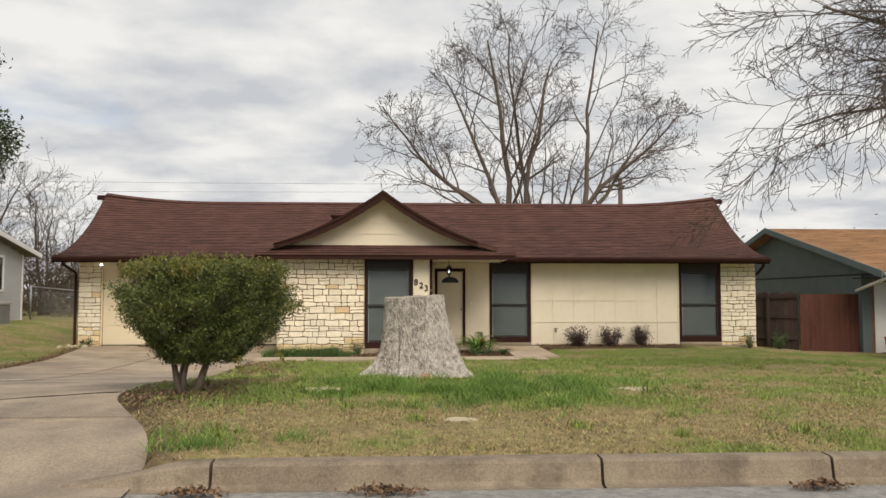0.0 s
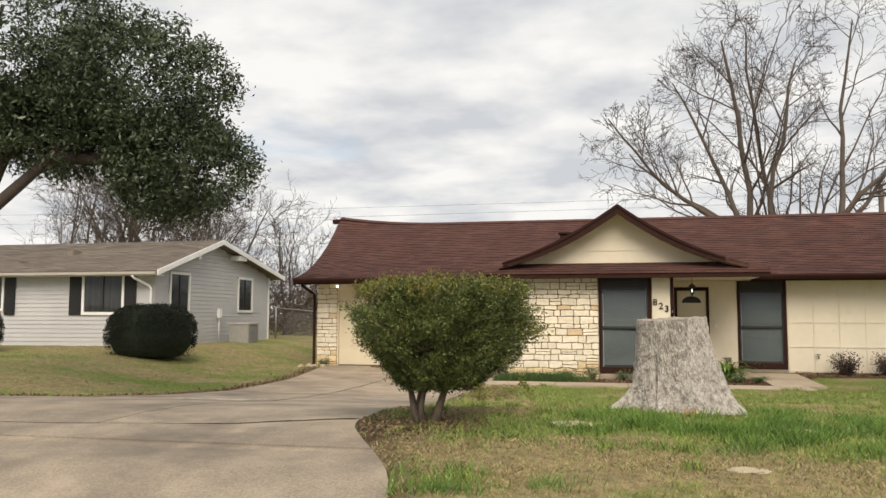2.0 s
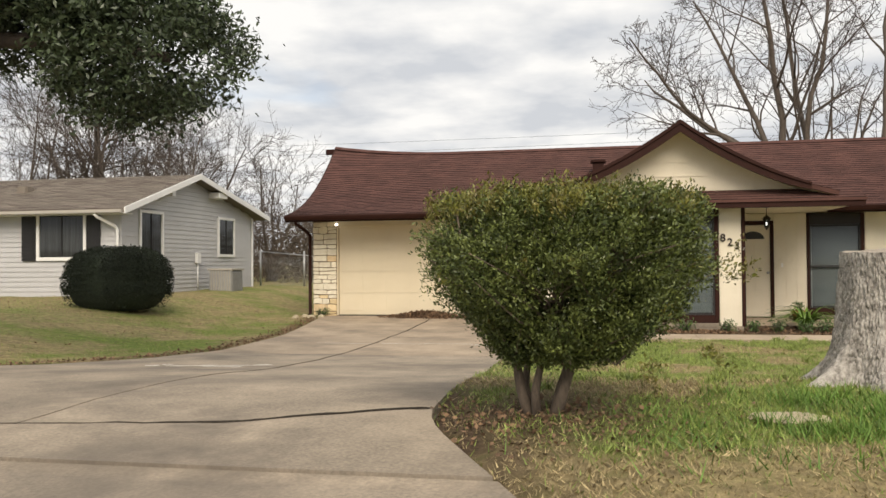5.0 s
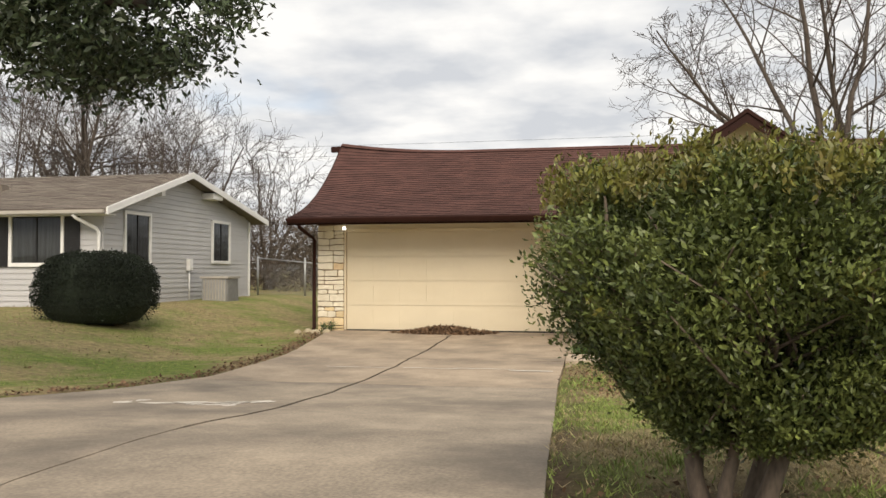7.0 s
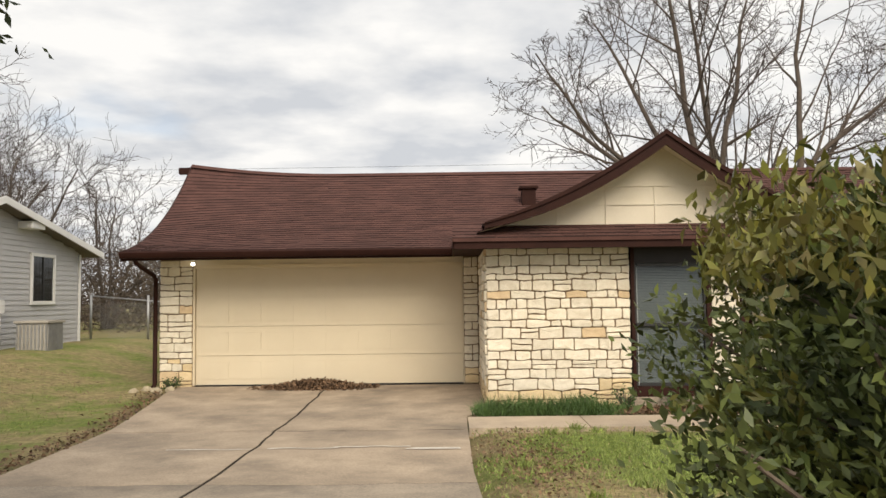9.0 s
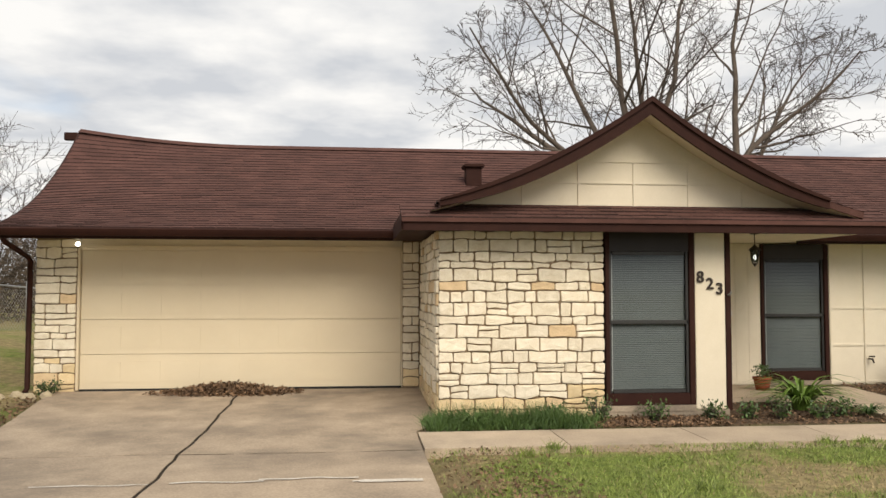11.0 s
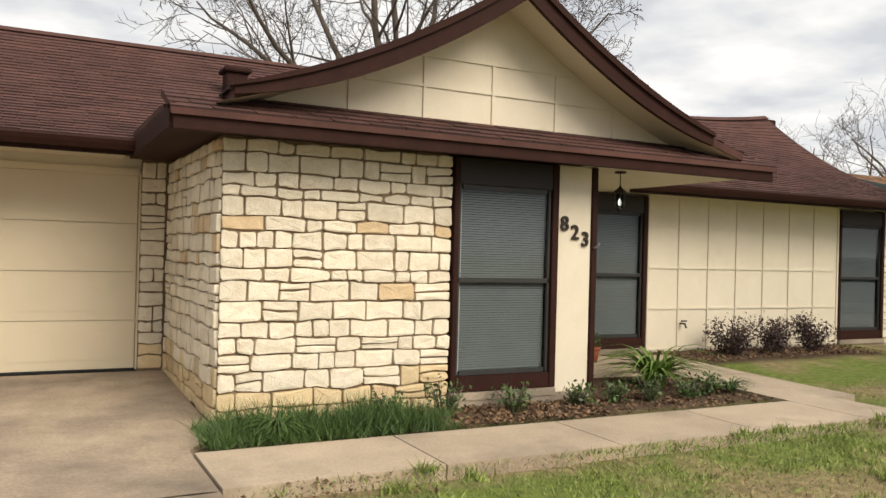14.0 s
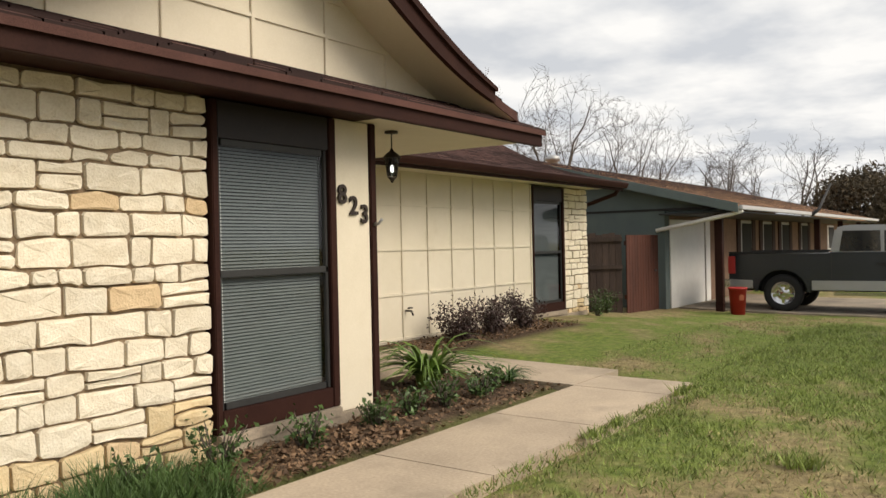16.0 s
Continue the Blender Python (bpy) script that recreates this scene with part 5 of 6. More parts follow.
def pot(x, y, z, r, h, label):
    th = thing("flower_pot", (x, y, z), label, "pot")
    part("body", lathe("body", (x, y, z), [(0, 0), (r * 0.68, 0), (r * 0.92, h * 0.78), (r * 0.92, h * 0.79), (r, h * 0.8), (r, h), (r * 0.9, h), (r * 0.85, h * 0.85), (0, h * 0.84)], M["terracotta"]), th)
    rr = np.random.default_rng(int(x * 100))
    part("plant", leaves("plant", [(x + rr.normal(0, r * 0.5), y + rr.normal(0, r * 0.5), z + h + rr.uniform(-0.02, 0.16)) for _ in range(320)], 0.04, M["leaf_bed"], 95, 0.8, 0.4), th, "sparse green plant")["kind"] = "stuff"


pot(10.35, -0.95, 0.0, 0.14, 0.2, "terracotta flower pot with a sparse plant")


# ---- leaf drifts and stones ----
def pile(name, x, y, lx, ly, h, n, label, seed, base=None):
    r = np.random.default_rng(seed)
    px, py = r.normal(0, 0.42, n), r.normal(0, 0.42, n)
    pts = [(x + lx * a, y + ly * b, (ground_z(x + lx * a, y + ly * b) if base is None else base) + 0.008 + h * math.exp(-2.2 * (a * a + b * b)) * r.random()) for a, b in zip(px, py) if a * a + b * b < 1.3 and (name != "leaf_litter" or free(x + lx * a, y + ly * b))]
    return tagged(new(name, leaves(name, pts, 0.04 if base or name == "leaf_litter" else 0.055, M["fallen"], seed + 1, 0.3, 0.6, flat=0.4)), label, "leaves", kind="stuff")


pile("leaf_pile", 2.25, -0.34, 1.05, 0.36, 0.15, 6000, "heap of brown dead leaves against the garage door", 101)
for x, s in ((6.72, 0.35), (8.05, 0.4), (11.3, 0.35)):
    pile("gutter_leaves", x, -16.93, s * 0.8, 0.09, 0.05, 260, "red-brown leaves lying in the street gutter", 110 + int(x), -0.085)
pile("leaf_litter", 5.9, -13.8, 1.3, 0.9, 0.02, 900, "brown leaves under the bush", 121)
pile("leaf_litter", 5.5, -6.5, 0.7, 2.6, 0.02, 1500, "brown leaves along the driveway edge", 123)
r8 = np.random.default_rng(125)
edge_pts = [(drive_edges(y)[0] - abs(r8.normal(0.03, 0.22)), y) for y in r8.uniform(-11.5, -0.6, 1500)]
tagged(new("edge_leaf_litter", leaves("edge_leaf_litter", [(x, y, ground_z(x, y) + 0.012) for x, y in edge_pts], 0.05, M["fallen"], 126, 0.2, 0.6, flat=0.4)), "brown leaves along the driveway's grass edge", "leaves", kind="stuff")


def field_stone(x, y, r, h, label, seed, flat=1.6):
    bm = bmesh.new()
    bmesh.ops.create_icosphere(bm, subdivisions=3, radius=1)
    z = ground_z(x, y)
    for v in bm.verts:
        k = 1 + 0.28 * noise.noise(v.co * 1.7 + Vector((seed, 0, 0))) + 0.08 * noise.noise(v.co * 5)
        v.co = Vector((x + v.co.x * r * flat * k, y + v.co.y * r * k, z + v.co.z * h * k))
    me = bpy.data.meshes.new("field_stone")
    bm.to_mesh(me)
    bm.free()
    me.materials.append(M["flat_stone"])
    return tagged(new("field_stone", me), label, "stone")


M["flat_stone"] = mat("flat_stone", (0.46, 0.40, 0.28), (0.34, 0.28, 0.19), 6, 0.95, 0.5, 50)
for i, (x, y, r) in enumerate(((9.31, -13.75, 0.24), (10.9, -13.5, 0.2), (7.34, -13.76, 0.2), (8.75, -15.3, 0.13))):
    field_stone(x, y, r * 0.8, 0.022, "flat pale stone set in the lawn", i * 3.0)
for i, (x, y, r) in enumerate(((-0.5, -0.55, 0.09), (-0.72, -0.4, 0.08), (-0.3, -0.42, 0.07), (-0.85, -0.65, 0.07))):
    field_stone(x, y, r, 0.07, "rounded pale stone beside the garage pier", 20 + i * 3.0, 1.2)


# ---- marks on the driveway ----
def smear(name, x, y, lx, ly, label, seed, turn=0.0):
    """A thin irregular pale film lying on the slab."""
    n = 40
    vs = [(x, y)] + [(x + lx * (0.75 + 0.5 * noise.noise((math.cos(a) * 2, math.sin(a) * 2, seed))) * math.cos(a), y + turn * lx * math.cos(a) + ly * (0.75 + 0.6 * noise.noise((math.cos(a) * 3, math.sin(a) * 3, seed + 5))) * math.sin(a)) for a in np.linspace(0, 2 * math.pi, n, endpoint=False)]
    return tagged(new(name, mesh(name, [(p, q, ground_z(p, q) + 0.0085) for p, q in vs], [(0, i, i % n + 1) for i in range(1, n + 1)], M["lime"])), label, "stain", kind="structure")


M["lime"] = mat("lime_film", (0.66, 0.62, 0.56), (0.42, 0.37, 0.31), 5, 0.95, 0.1, 40)
rs = random.Random(17)
for i in range(11):
    u, v = rs.gauss(0, 0.42), rs.gauss(0, 0.4)
    smear("mineral_stain", 1.72 + 0.62 * u, -9.75 + 0.3 * v + 0.18 * u, rs.uniform(0.08, 0.26), rs.uniform(0.06, 0.14), "white mineral splash dried on the concrete", 1.0 + i * 2.3, 0.12)
for x0, x1, y0 in ((2.62, 3.4, -5.72), (3.35, 4.2, -5.66), (4.15, 4.75, -5.8), (1.5, 2.45, -5.75)):
    n = 14
    xs = np.linspace(x0, x1, n)
    yc = [y0 + 0.05 * noise.noise((x * 3, 0, 2)) for x in xs]
    hw = [0.018 + 0.014 * noise.noise((x * 9, 1, 2)) + (0.03 if x > 4.2 else 0) for x in xs]
    me = mesh("mineral_streak", [(x, yy + s * w, ground_z(x, yy) + 0.0085) for x, yy, w in zip(xs, yc, hw) for s in (-1, 1)], [(i * 2, i * 2 + 2, i * 2 + 3, i * 2 + 1) for i in range(n - 1)], M["lime"])
    tagged(new("mineral_streak", me), "pale mineral streak along a healed slab crack", "stain", kind="structure")


# ---- trees ----
def grow(p0, d, length, radius, level, rng, out, spread, counts, droop=0.0, segs=7, lift=0.12, gnarl=0.16, env=None):
    """One branch as a wandering polyline, and its children."""
    pts, rad = [p0.copy()], [radius]
    p, q = p0.copy(), d.normalized()
    ends = max(radius * 0.18, 0.004)
    for i in range(segs):
        q = (q + Vector((rng.gauss(0, gnarl), rng.gauss(0, gnarl), rng.gauss(0, gnarl * 0.7) + lift * (1 if droop == 0 else 0) - droop * (i / segs)))).normalized()
        p = p + q * (length / segs)
        if env and i > 1 and not env(p):
            rad[-1] = ends
            break
        pts.append(p.copy())
        rad.append(radius + (ends - radius) * ((i + 1) / segs) ** 0.85)
    out.append((pts, rad, level))
    segs = len(pts) - 1
    if level >= len(counts):
        return
    n = counts[level]
    for k in range(n):
        t = 0.22 + 0.78 * (k + rng.random()) / n
        f = min(t * segs, segs - 0.001)
        i = int(f)
        base = pts[i].lerp(pts[i + 1], f - i)
        ax = (pts[i + 1] - pts[i]).normalized()
        s = ax.cross(Vector((rng.gauss(0, 1), rng.gauss(0, 1), rng.gauss(0, 1))))
        if s.length < 1e-3:
            continue
        a = radians(rng.uniform(*spread))
        nd = ax * math.cos(a) + s.normalized() * math.sin(a)
        r = (rad[i] + (rad[i + 1] - rad[i]) * (f - i)) * rng.uniform(0.4, 0.62)
        grow(base, nd, length * rng.uniform(0.34, 0.6) * (1.15 - 0.45 * t), max(r, 0.006 if droop else 0.011), level + 1, rng, out, spread, counts, droop * 1.1, max(4, segs - 2), lift * 0.8, gnarl * 1.15, env)


def branch_mesh(name, branches, material, sides):
    vs, fs = [], []
    for pts, rad, lv in branches:
        v, f = tube_data(pts, rad, sides, False)
        fs += [tuple(i + len(vs) for i in q) for q in f]
        vs += v
    return mesh(name, vs, fs, material, sides > 3)


def tree_parts(th, out, thin=1.0):
    for pts, rad, lv in out:
        if lv == 0:
            part("trunk", branch_mesh("trunk", [(pts, rad, lv)], M["bark"], 10), th)
    limbs = [b for b in out if b[2] == 1]
    for b in limbs[:90]:
        part("limb", branch_mesh("limb", [b], M["bark"], 6), th)
    mid_b = [b for b in out if b[2] == 2]
    tw = [b for b in out if b[2] >= 3]
    vs, fs = [], []
    for grp, k in ((mid_b, 4), (tw, 3)):
        for pts, rad, lv in grp:
            v, f = tube_data(pts, rad, k, False)
            fs += [tuple(i + len(vs) for i in q) for q in f]
            vs += v
    tagged(part("crown", mesh("crown", vs, fs, M["twig"]), th, "crown of fine bare twigs"), kind="stuff")


def bare_tree(at, stems, seed, label, counts=(9, 8, 7), spread=(22, 58), name="bare_tree", lift=0.1, droop=0.0, group="", gnarl=0.13, env=None):
    """A leafless tree of several stems: (heading, lean, length, radius) each."""
    th = thing(name, at, label, "tree", group)
    r = random.Random(seed)
    out = []
    for head, lean, length, rad, *up in stems:
        a, e = radians(head), radians(lean)
        d = Vector((math.sin(a) * math.sin(e), -math.cos(a) * math.sin(e), math.cos(e)))
        grow(Vector(at) + Vector((0.25 * math.sin(a), -0.25 * math.cos(a), up[0] if up else 0)), d, length, rad, 0, r, out, spread, counts, droop, 9, lift, gnarl, env)
    tree_parts(th, out)
    return th


# behind the house; heading 0 is towards the street, 90 to the right
def lobes(*parts):
    """Whether a point lies inside one of the (x, z, half width, half height) lobes of a crown."""
    return lambda p: p.z < 5 or any(((p.x - x) / w) ** 2 + ((p.z - z) / h) ** 2 < 1 + 0.35 * noise.noise(p * 0.6) for x, z, w, h in parts)


bare_tree((13.5, 12.5, 0), [(-90, 3, 14.5, 0.2), (60, 2, 13.2, 0.17), (-95, 52, 8.2, 0.15, 4.2), (-85, 68, 8.0, 0.13, 4.4), (-115, 26, 11.5, 0.14, 3.0), (45, 12, 11.0, 0.13, 3.5)], 7, "large leafless multi-stemmed tree behind the house", (8, 6, 5, 2), (26, 62), lift=0.06, gnarl=0.13,
          env=lobes((12.2, 9.0, 3.3, 4.9), (8.3, 7.7, 3.7, 1.9)))
bare_tree((15.2, 12.2, 0), [(90, 7, 14.6, 0.28), (92, 24, 11.0, 0.16, 2.5), (88, 54, 7.0, 0.14, 4.4), (80, 38, 8.0, 0.12, 4.0)], 12, "tall leafless tree with a thick dark trunk", (8, 6, 5, 2), (26, 62), lift=0.05, gnarl=0.15,
          env=lobes((17.0, 9.6, 2.9, 5.1), (18.6, 8.2, 2.3, 2.6)))
# beside the lawn, limbs reaching over
rt = bare_tree((21.1, -11.0, 4.3), [(-95, 46, 6.0, 0.12), (-88, 60, 6.0, 0.11), (-110, 34, 6.2, 0.12), (-75, 58, 5.8, 0.1), (-100, 70, 5.2, 0.1), (-92, 78, 5.6, 0.09), (-88, 87, 6.2, 0.08), (80, 30, 6, 0.12)], 23, "leafless street-side tree with drooping branch tips", (8, 7, 6, 2), (20, 55), lift=0.0, droop=0.1, gnarl=0.11)
part("trunk", tube("trunk", [(21.25, -11.0, -0.3), (21.2, -11.0, 2), (21.1, -11.0, 4.4)], [0.3, 0.22, 0.2], M["bark"], 10), rt)
bare_tree((-14.5, 13.0, 0.3), [(80, 40, 8.2, 0.15), (110, 52, 7.6, 0.14), (60, 28, 9.0, 0.16), (95, 62, 7.0, 0.12), (-90, 30, 9, 0.15), (0, 12, 9.5, 0.17)], 33, "wide pale leafless tree behind the grey house", (10, 8, 7), (22, 60), lift=0.04, gnarl=0.15)
wr = random.Random(44)
for i, (x, y, h) in enumerate(((-17.5, 14, 8.5), (-21, 17, 10), (-12.5, 15, 7.5), (-15, 22, 8.5), (-10.5, 20, 6.5), (-6.5, 22, 4.6), (-4.5, 19, 3.8), (-19, 25, 10), (-24, 30, 11))):
    bare_tree((x, y, -0.1), [(wr.uniform(0, 360), wr.uniform(5, 30), h * wr.uniform(0.8, 1.1), 0.1 + 0.04 * wr.random()) for _ in range(4)], 50 + i, "leafless winter tree beyond the fence", (8, 7, 5), (20, 58), lift=0.08, group="woods behind the neighbour")
for i, (x, y, h) in enumerate(((60, 10.5, 7.2), (66, 5.5, 8), (56, 13, 7), (63, 9, 7.5), (39, 12.8, 8.8), (47, 20, 9), (56, 22, 11), (66, 18, 11), (74, 26, 12))):
    bare_tree((x, y, -0.3), [(wr.uniform(0, 360), wr.uniform(6, 42), h * wr.uniform(0.85, 1.08), 0.12 + 0.05 * wr.random()) for _ in range(5)], 70 + i, "leafless tree behind the far houses", (6, 6, 4), (25, 62), lift=0.08, gnarl=0.17, group="trees behind the far houses")


def clump_crown(name, blobs, per, size, material, seed, up=0.0, lump=0.28):
    """Leaves in many small clumps over the shells of a few blobs: uneven, with gaps."""
    r = np.random.default_rng(seed)
    pts = []
    for cx, cy, cz, rx, ry, rz, n in blobs:
        for i in range(n):
            d = r.normal(size=3)
            d /= np.linalg.norm(d)
            f = r.uniform(0.45, 1.0) ** 0.5
            c = np.array([cx, cy, cz]) + d * np.array([rx, ry, rz]) * f * (1 + 0.18 * noise.noise(Vector(d * 2.5)))
            pts.append(c + r.normal(size=(per, 3)) * lump * np.array([1, 1, 0.75]))
    return leaves(name, np.concatenate(pts), size, material, seed + 1, up, 0.38)


oak = thing("evergreen_oak", (-3.2, -12.4, 0.2), "dark evergreen oak with a dense low canopy", "tree")
part("trunk", tube("trunk", [(-3.2, -12.4, 0.0), (-3.1, -12.4, 0.8), (-2.6, -12.3, 1.8), (-1.7, -12.1, 2.7), (-0.6, -11.9, 3.7), (0.3, -11.6, 4.6)], [0.2, 0.16, 0.12, 0.1, 0.08, 0.05], M["twig"], 12), oak)
for k, pl in enumerate((((-2.6, -12.3, 1.8), (-2.7, -11.8, 3.2), (-2.5, -11.4, 5.0), (-2.2, -11.2, 6.5)), ((-1.7, -12.1, 2.7), (-1.5, -11.6, 4.2), (-0.9, -11.2, 5.8)), ((-0.6, -11.9, 3.7), (0.5, -11.6, 3.7), (1.6, -11.4, 3.5)))):
    part("limb", tube("limb", pl, [0.1, 0.08, 0.06, 0.03][:len(pl)], M["twig"], 8), oak)
tagged(part("crown", clump_crown("crown", [(1.25, -11.4, 3.55, 1.15, 1.0, 0.85, 260), (0.4, -11.5, 4.8, 1.75, 1.4, 1.2, 320), (-1.8, -11.8, 5.7, 2.2, 1.8, 1.7, 330), (-0.7, -11.6, 4.25, 1.4, 1.2, 0.8, 240), (-2.2, -11.9, 4.5, 1.2, 1.2, 0.6, 150), (-3.8, -12.0, 5.4, 1.8, 1.8, 1.6, 120)], 60, 0.078, M["leaf_oak"], 61, -0.2, 0.11), oak, "dense dark green leaves"), kind="stuff")


def hedge(x, y, rx, ry, h, label, seed):
    z = ground_z(x, y)
    th = thing("clipped_hedge", (x, y, z), label, "bush")
    r = np.random.default_rng(seed)
    n = 24000
    d = r.normal(size=(n, 3))
    d[:, 2] = np.abs(d[:, 2]) * 1.2 - 0.35
    d /= np.linalg.norm(d, axis=1)[:, None]
    d = np.sign(d) * np.abs(d) ** 0.75
    f = (r.uniform(0.88, 1.0, n) + np.array([0.05 * noise.noise(Vector(q) * 4) for q in d]))[:, None]
    pts = np.array([x, y, z + h * 0.42]) + d * f * np.array([rx, ry, h * 0.58])
    pts[:, 2] = np.maximum(pts[:, 2], z + 0.03)
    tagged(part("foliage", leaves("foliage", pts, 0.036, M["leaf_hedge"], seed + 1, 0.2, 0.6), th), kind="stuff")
    bm = bmesh.new()
    bmesh.ops.create_icosphere(bm, subdivisions=3, radius=1)
    for v in bm.verts:
        c = Vector([math.copysign(abs(k) ** 0.75, k) for k in v.co])
        v.co = Vector((x + c.x * rx * 0.88, y + c.y * ry * 0.88, max(z + h * 0.42 + c.z * h * 0.5, z - 0.02)))
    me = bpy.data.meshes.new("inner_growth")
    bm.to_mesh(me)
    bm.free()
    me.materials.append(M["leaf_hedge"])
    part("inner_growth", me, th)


tagged(part("inner_crown", clump_crown("inner_crown", [(1.2, -11.4, 3.6, 0.8, 0.7, 0.55, 32), (0.5, -11.5, 4.8, 1.1, 1.0, 0.85, 50), (-1.8, -11.8, 5.6, 1.7, 1.4, 1.4, 60), (-0.7, -11.6, 4.3, 1.0, 0.9, 0.5, 40)], 45, 0.12, M["leaf_oak"], 63, -0.2, 0.16), oak, "shaded inner leaves"), kind="stuff")
for limb in oak.children:
    limb.data.transform(Matrix.Translation((-0.02, 0.62, 0.05)))
hedge(-3.95, -3.1, 1.12, 0.9, 1.36, "dense dark rounded clipped hedge", 81)
hedge(-9.6, -3.4, 1.2, 0.9, 1.3, "dense dark rounded clipped hedge by the far window", 83)

# brown scrub and dark cedars far behind
r7 = np.random.default_rng(7)
scrub = []
for i in range(420):
    x = r7.uniform(-45, 14)
    y = r7.uniform(28, 42)
    h = r7.uniform(1.5, 4.2)
    scrub.append(np.array([x, y, r7.uniform(0, h)]) + r7.normal(size=(60, 3)) * np.array([0.9, 0.7, 0.6]))
tagged(new("far_scrub", leaves("far_scrub", np.concatenate(scrub), 0.4, M["far_wood"], 85, 0.3, 0.3)), "brown winter scrub beyond the back fences", "woods", kind="stuff")
scrub = [np.array([r7.uniform(20, 160), r7.uniform(38, 70), r7.uniform(0, 5)]) + r7.normal(size=(60, 3)) * np.array([1.3, 1.0, 0.9]) for i in range(420)]
tagged(new("far_scrub", leaves("far_scrub", np.concatenate(scrub), 0.5, M["far_wood"], 86, 0.3, 0.3)), "brown winter woods beyond the far houses", "woods", kind="stuff")
M["leaf_cedar"] = mat("leaf_cedar", (0.10, 0.078, 0.048), (0.055, 0.045, 0.03), 0.5, 0.9, 0.0, 6, vary=0.4, island=True)
cedar = thing("cedar_tree", (62, 0.8, -0.4), "round dark cedar beyond the far houses", "tree")
part("trunk", tube("trunk", [(62, 0.8, -0.5), (62, 0.8, 3)], [0.3, 0.2], M["bark"]), cedar)
tagged(part("crown", clump_crown("crown", [(62, 0.8, 3.3, 2.6, 3.0, 1.9, 200), (65, -3.5, 3.0, 2.6, 2.6, 1.7, 120)], 70, 0.3, M["leaf_cedar"], 87, 0.2, 0.45), cedar), kind="stuff")
near = [np.array([r7.uniform(-18, -3.5), r7.uniform(15, 24), r7.uniform(0.1, 1.0) ** 0.8 * 3.4]) + r7.normal(size=(110, 3)) * np.array([0.5, 0.4, 0.45]) for i in range(330)]
tagged(new("scrub_thicket", leaves("scrub_thicket", np.concatenate(near), 0.16, M["far_wood"], 88, 0.3, 0.25)), "tangled brown scrub behind the chain-link fence", "woods", kind="stuff")


# ---- the grey house at the left ----
lh = thing("neighbour_house", (-12, 4.5, 0.4), "low grey-sided house with white trim and dark shutters", "house")
NX, NY0, NY1, NZ = -5.55, -0.47, 7.45, 0.42
RY, RZ, EF, EB = 3.0, 3.9, -0.9, 8.08  # ridge, front and back eave of the uneven gable
GX = -20.0
part("wall", box("wall", (GX, NY0 + 0.03, 0.1), (NX - 0.03, NY1, 2.75), M["siding"]), lh, "grey lap siding wall")
gpts = [(NX - 0.03, NY0 + 0.03, 2.7), (NX - 0.03, NY1, 2.9), (NX - 0.03, RY, 3.8)]
part("wall", mesh("wall", gpts, [(0, 1, 2)], M["siding"]), lh)


def lap(parent, axis, a, b, z, holes):
    """One lap board, cut at the holes (from, to, bottom, top)."""
    cuts = [(a, b)]
    for h0, h1, zb, zt in holes:
        if zb < z + 0.06 < zt:
            cuts = [c for s, e in cuts for c in ((s, min(e, h0)), (max(s, h1), e)) if c[1] - c[0] > 0.03]
    for s, e in cuts:
        if axis == "x":
            vs = [(s, NY0 + 0.03, z), (e, NY0 + 0.03, z), (e, NY0 + 0.008, z), (s, NY0 + 0.008, z), (s, NY0 + 0.025, z + 0.128), (e, NY0 + 0.025, z + 0.128)]
        else:
            vs = [(NX - 0.03, s, z), (NX - 0.03, e, z), (NX - 0.008, e, z), (NX - 0.008, s, z), (NX - 0.025, s, z + 0.128), (NX - 0.025, e, z + 0.128)]
        part("siding_board", mesh("siding_board", vs, [(0, 1, 2, 3), (3, 2, 5, 4)], M["siding"]), parent)


front_holes = [(-7.97, -6.49, 1.35, 2.8), (-12.2, -10.6, 1.45, 2.8)]
side_holes = [(0.33, 1.58, 1.35, 2.78), (4.82, 6.08, 1.45, 2.8)]
side_wall = part("side_wall", box("side_wall", (NX - 0.06, NY0 + 0.05, 0.3), (NX - 0.035, NY1, 2.6), M["siding"]), lh)
for i in range(18):
    z = NZ + 0.05 + i * 0.128
    lap(lh, "x", -14.5, NX, z, front_holes)
for i in range(27):
    z = NZ + 0.05 + i * 0.128
    y0 = max(NY0, RY - (3.72 - z) / 0.313)
    y1 = min(NY1, RY + (3.72 - z) / 0.195)
    if y1 - y0 > 0.2:
        lap(side_wall, "y", y0, y1, z, side_holes)
part("corner_board", box("corner_board", (NX - 0.01, NY1 - 0.06, NZ), (NX + 0.03, NY1 + 0.02, 2.85), M["white"], 0.004), lh, "white corner board")


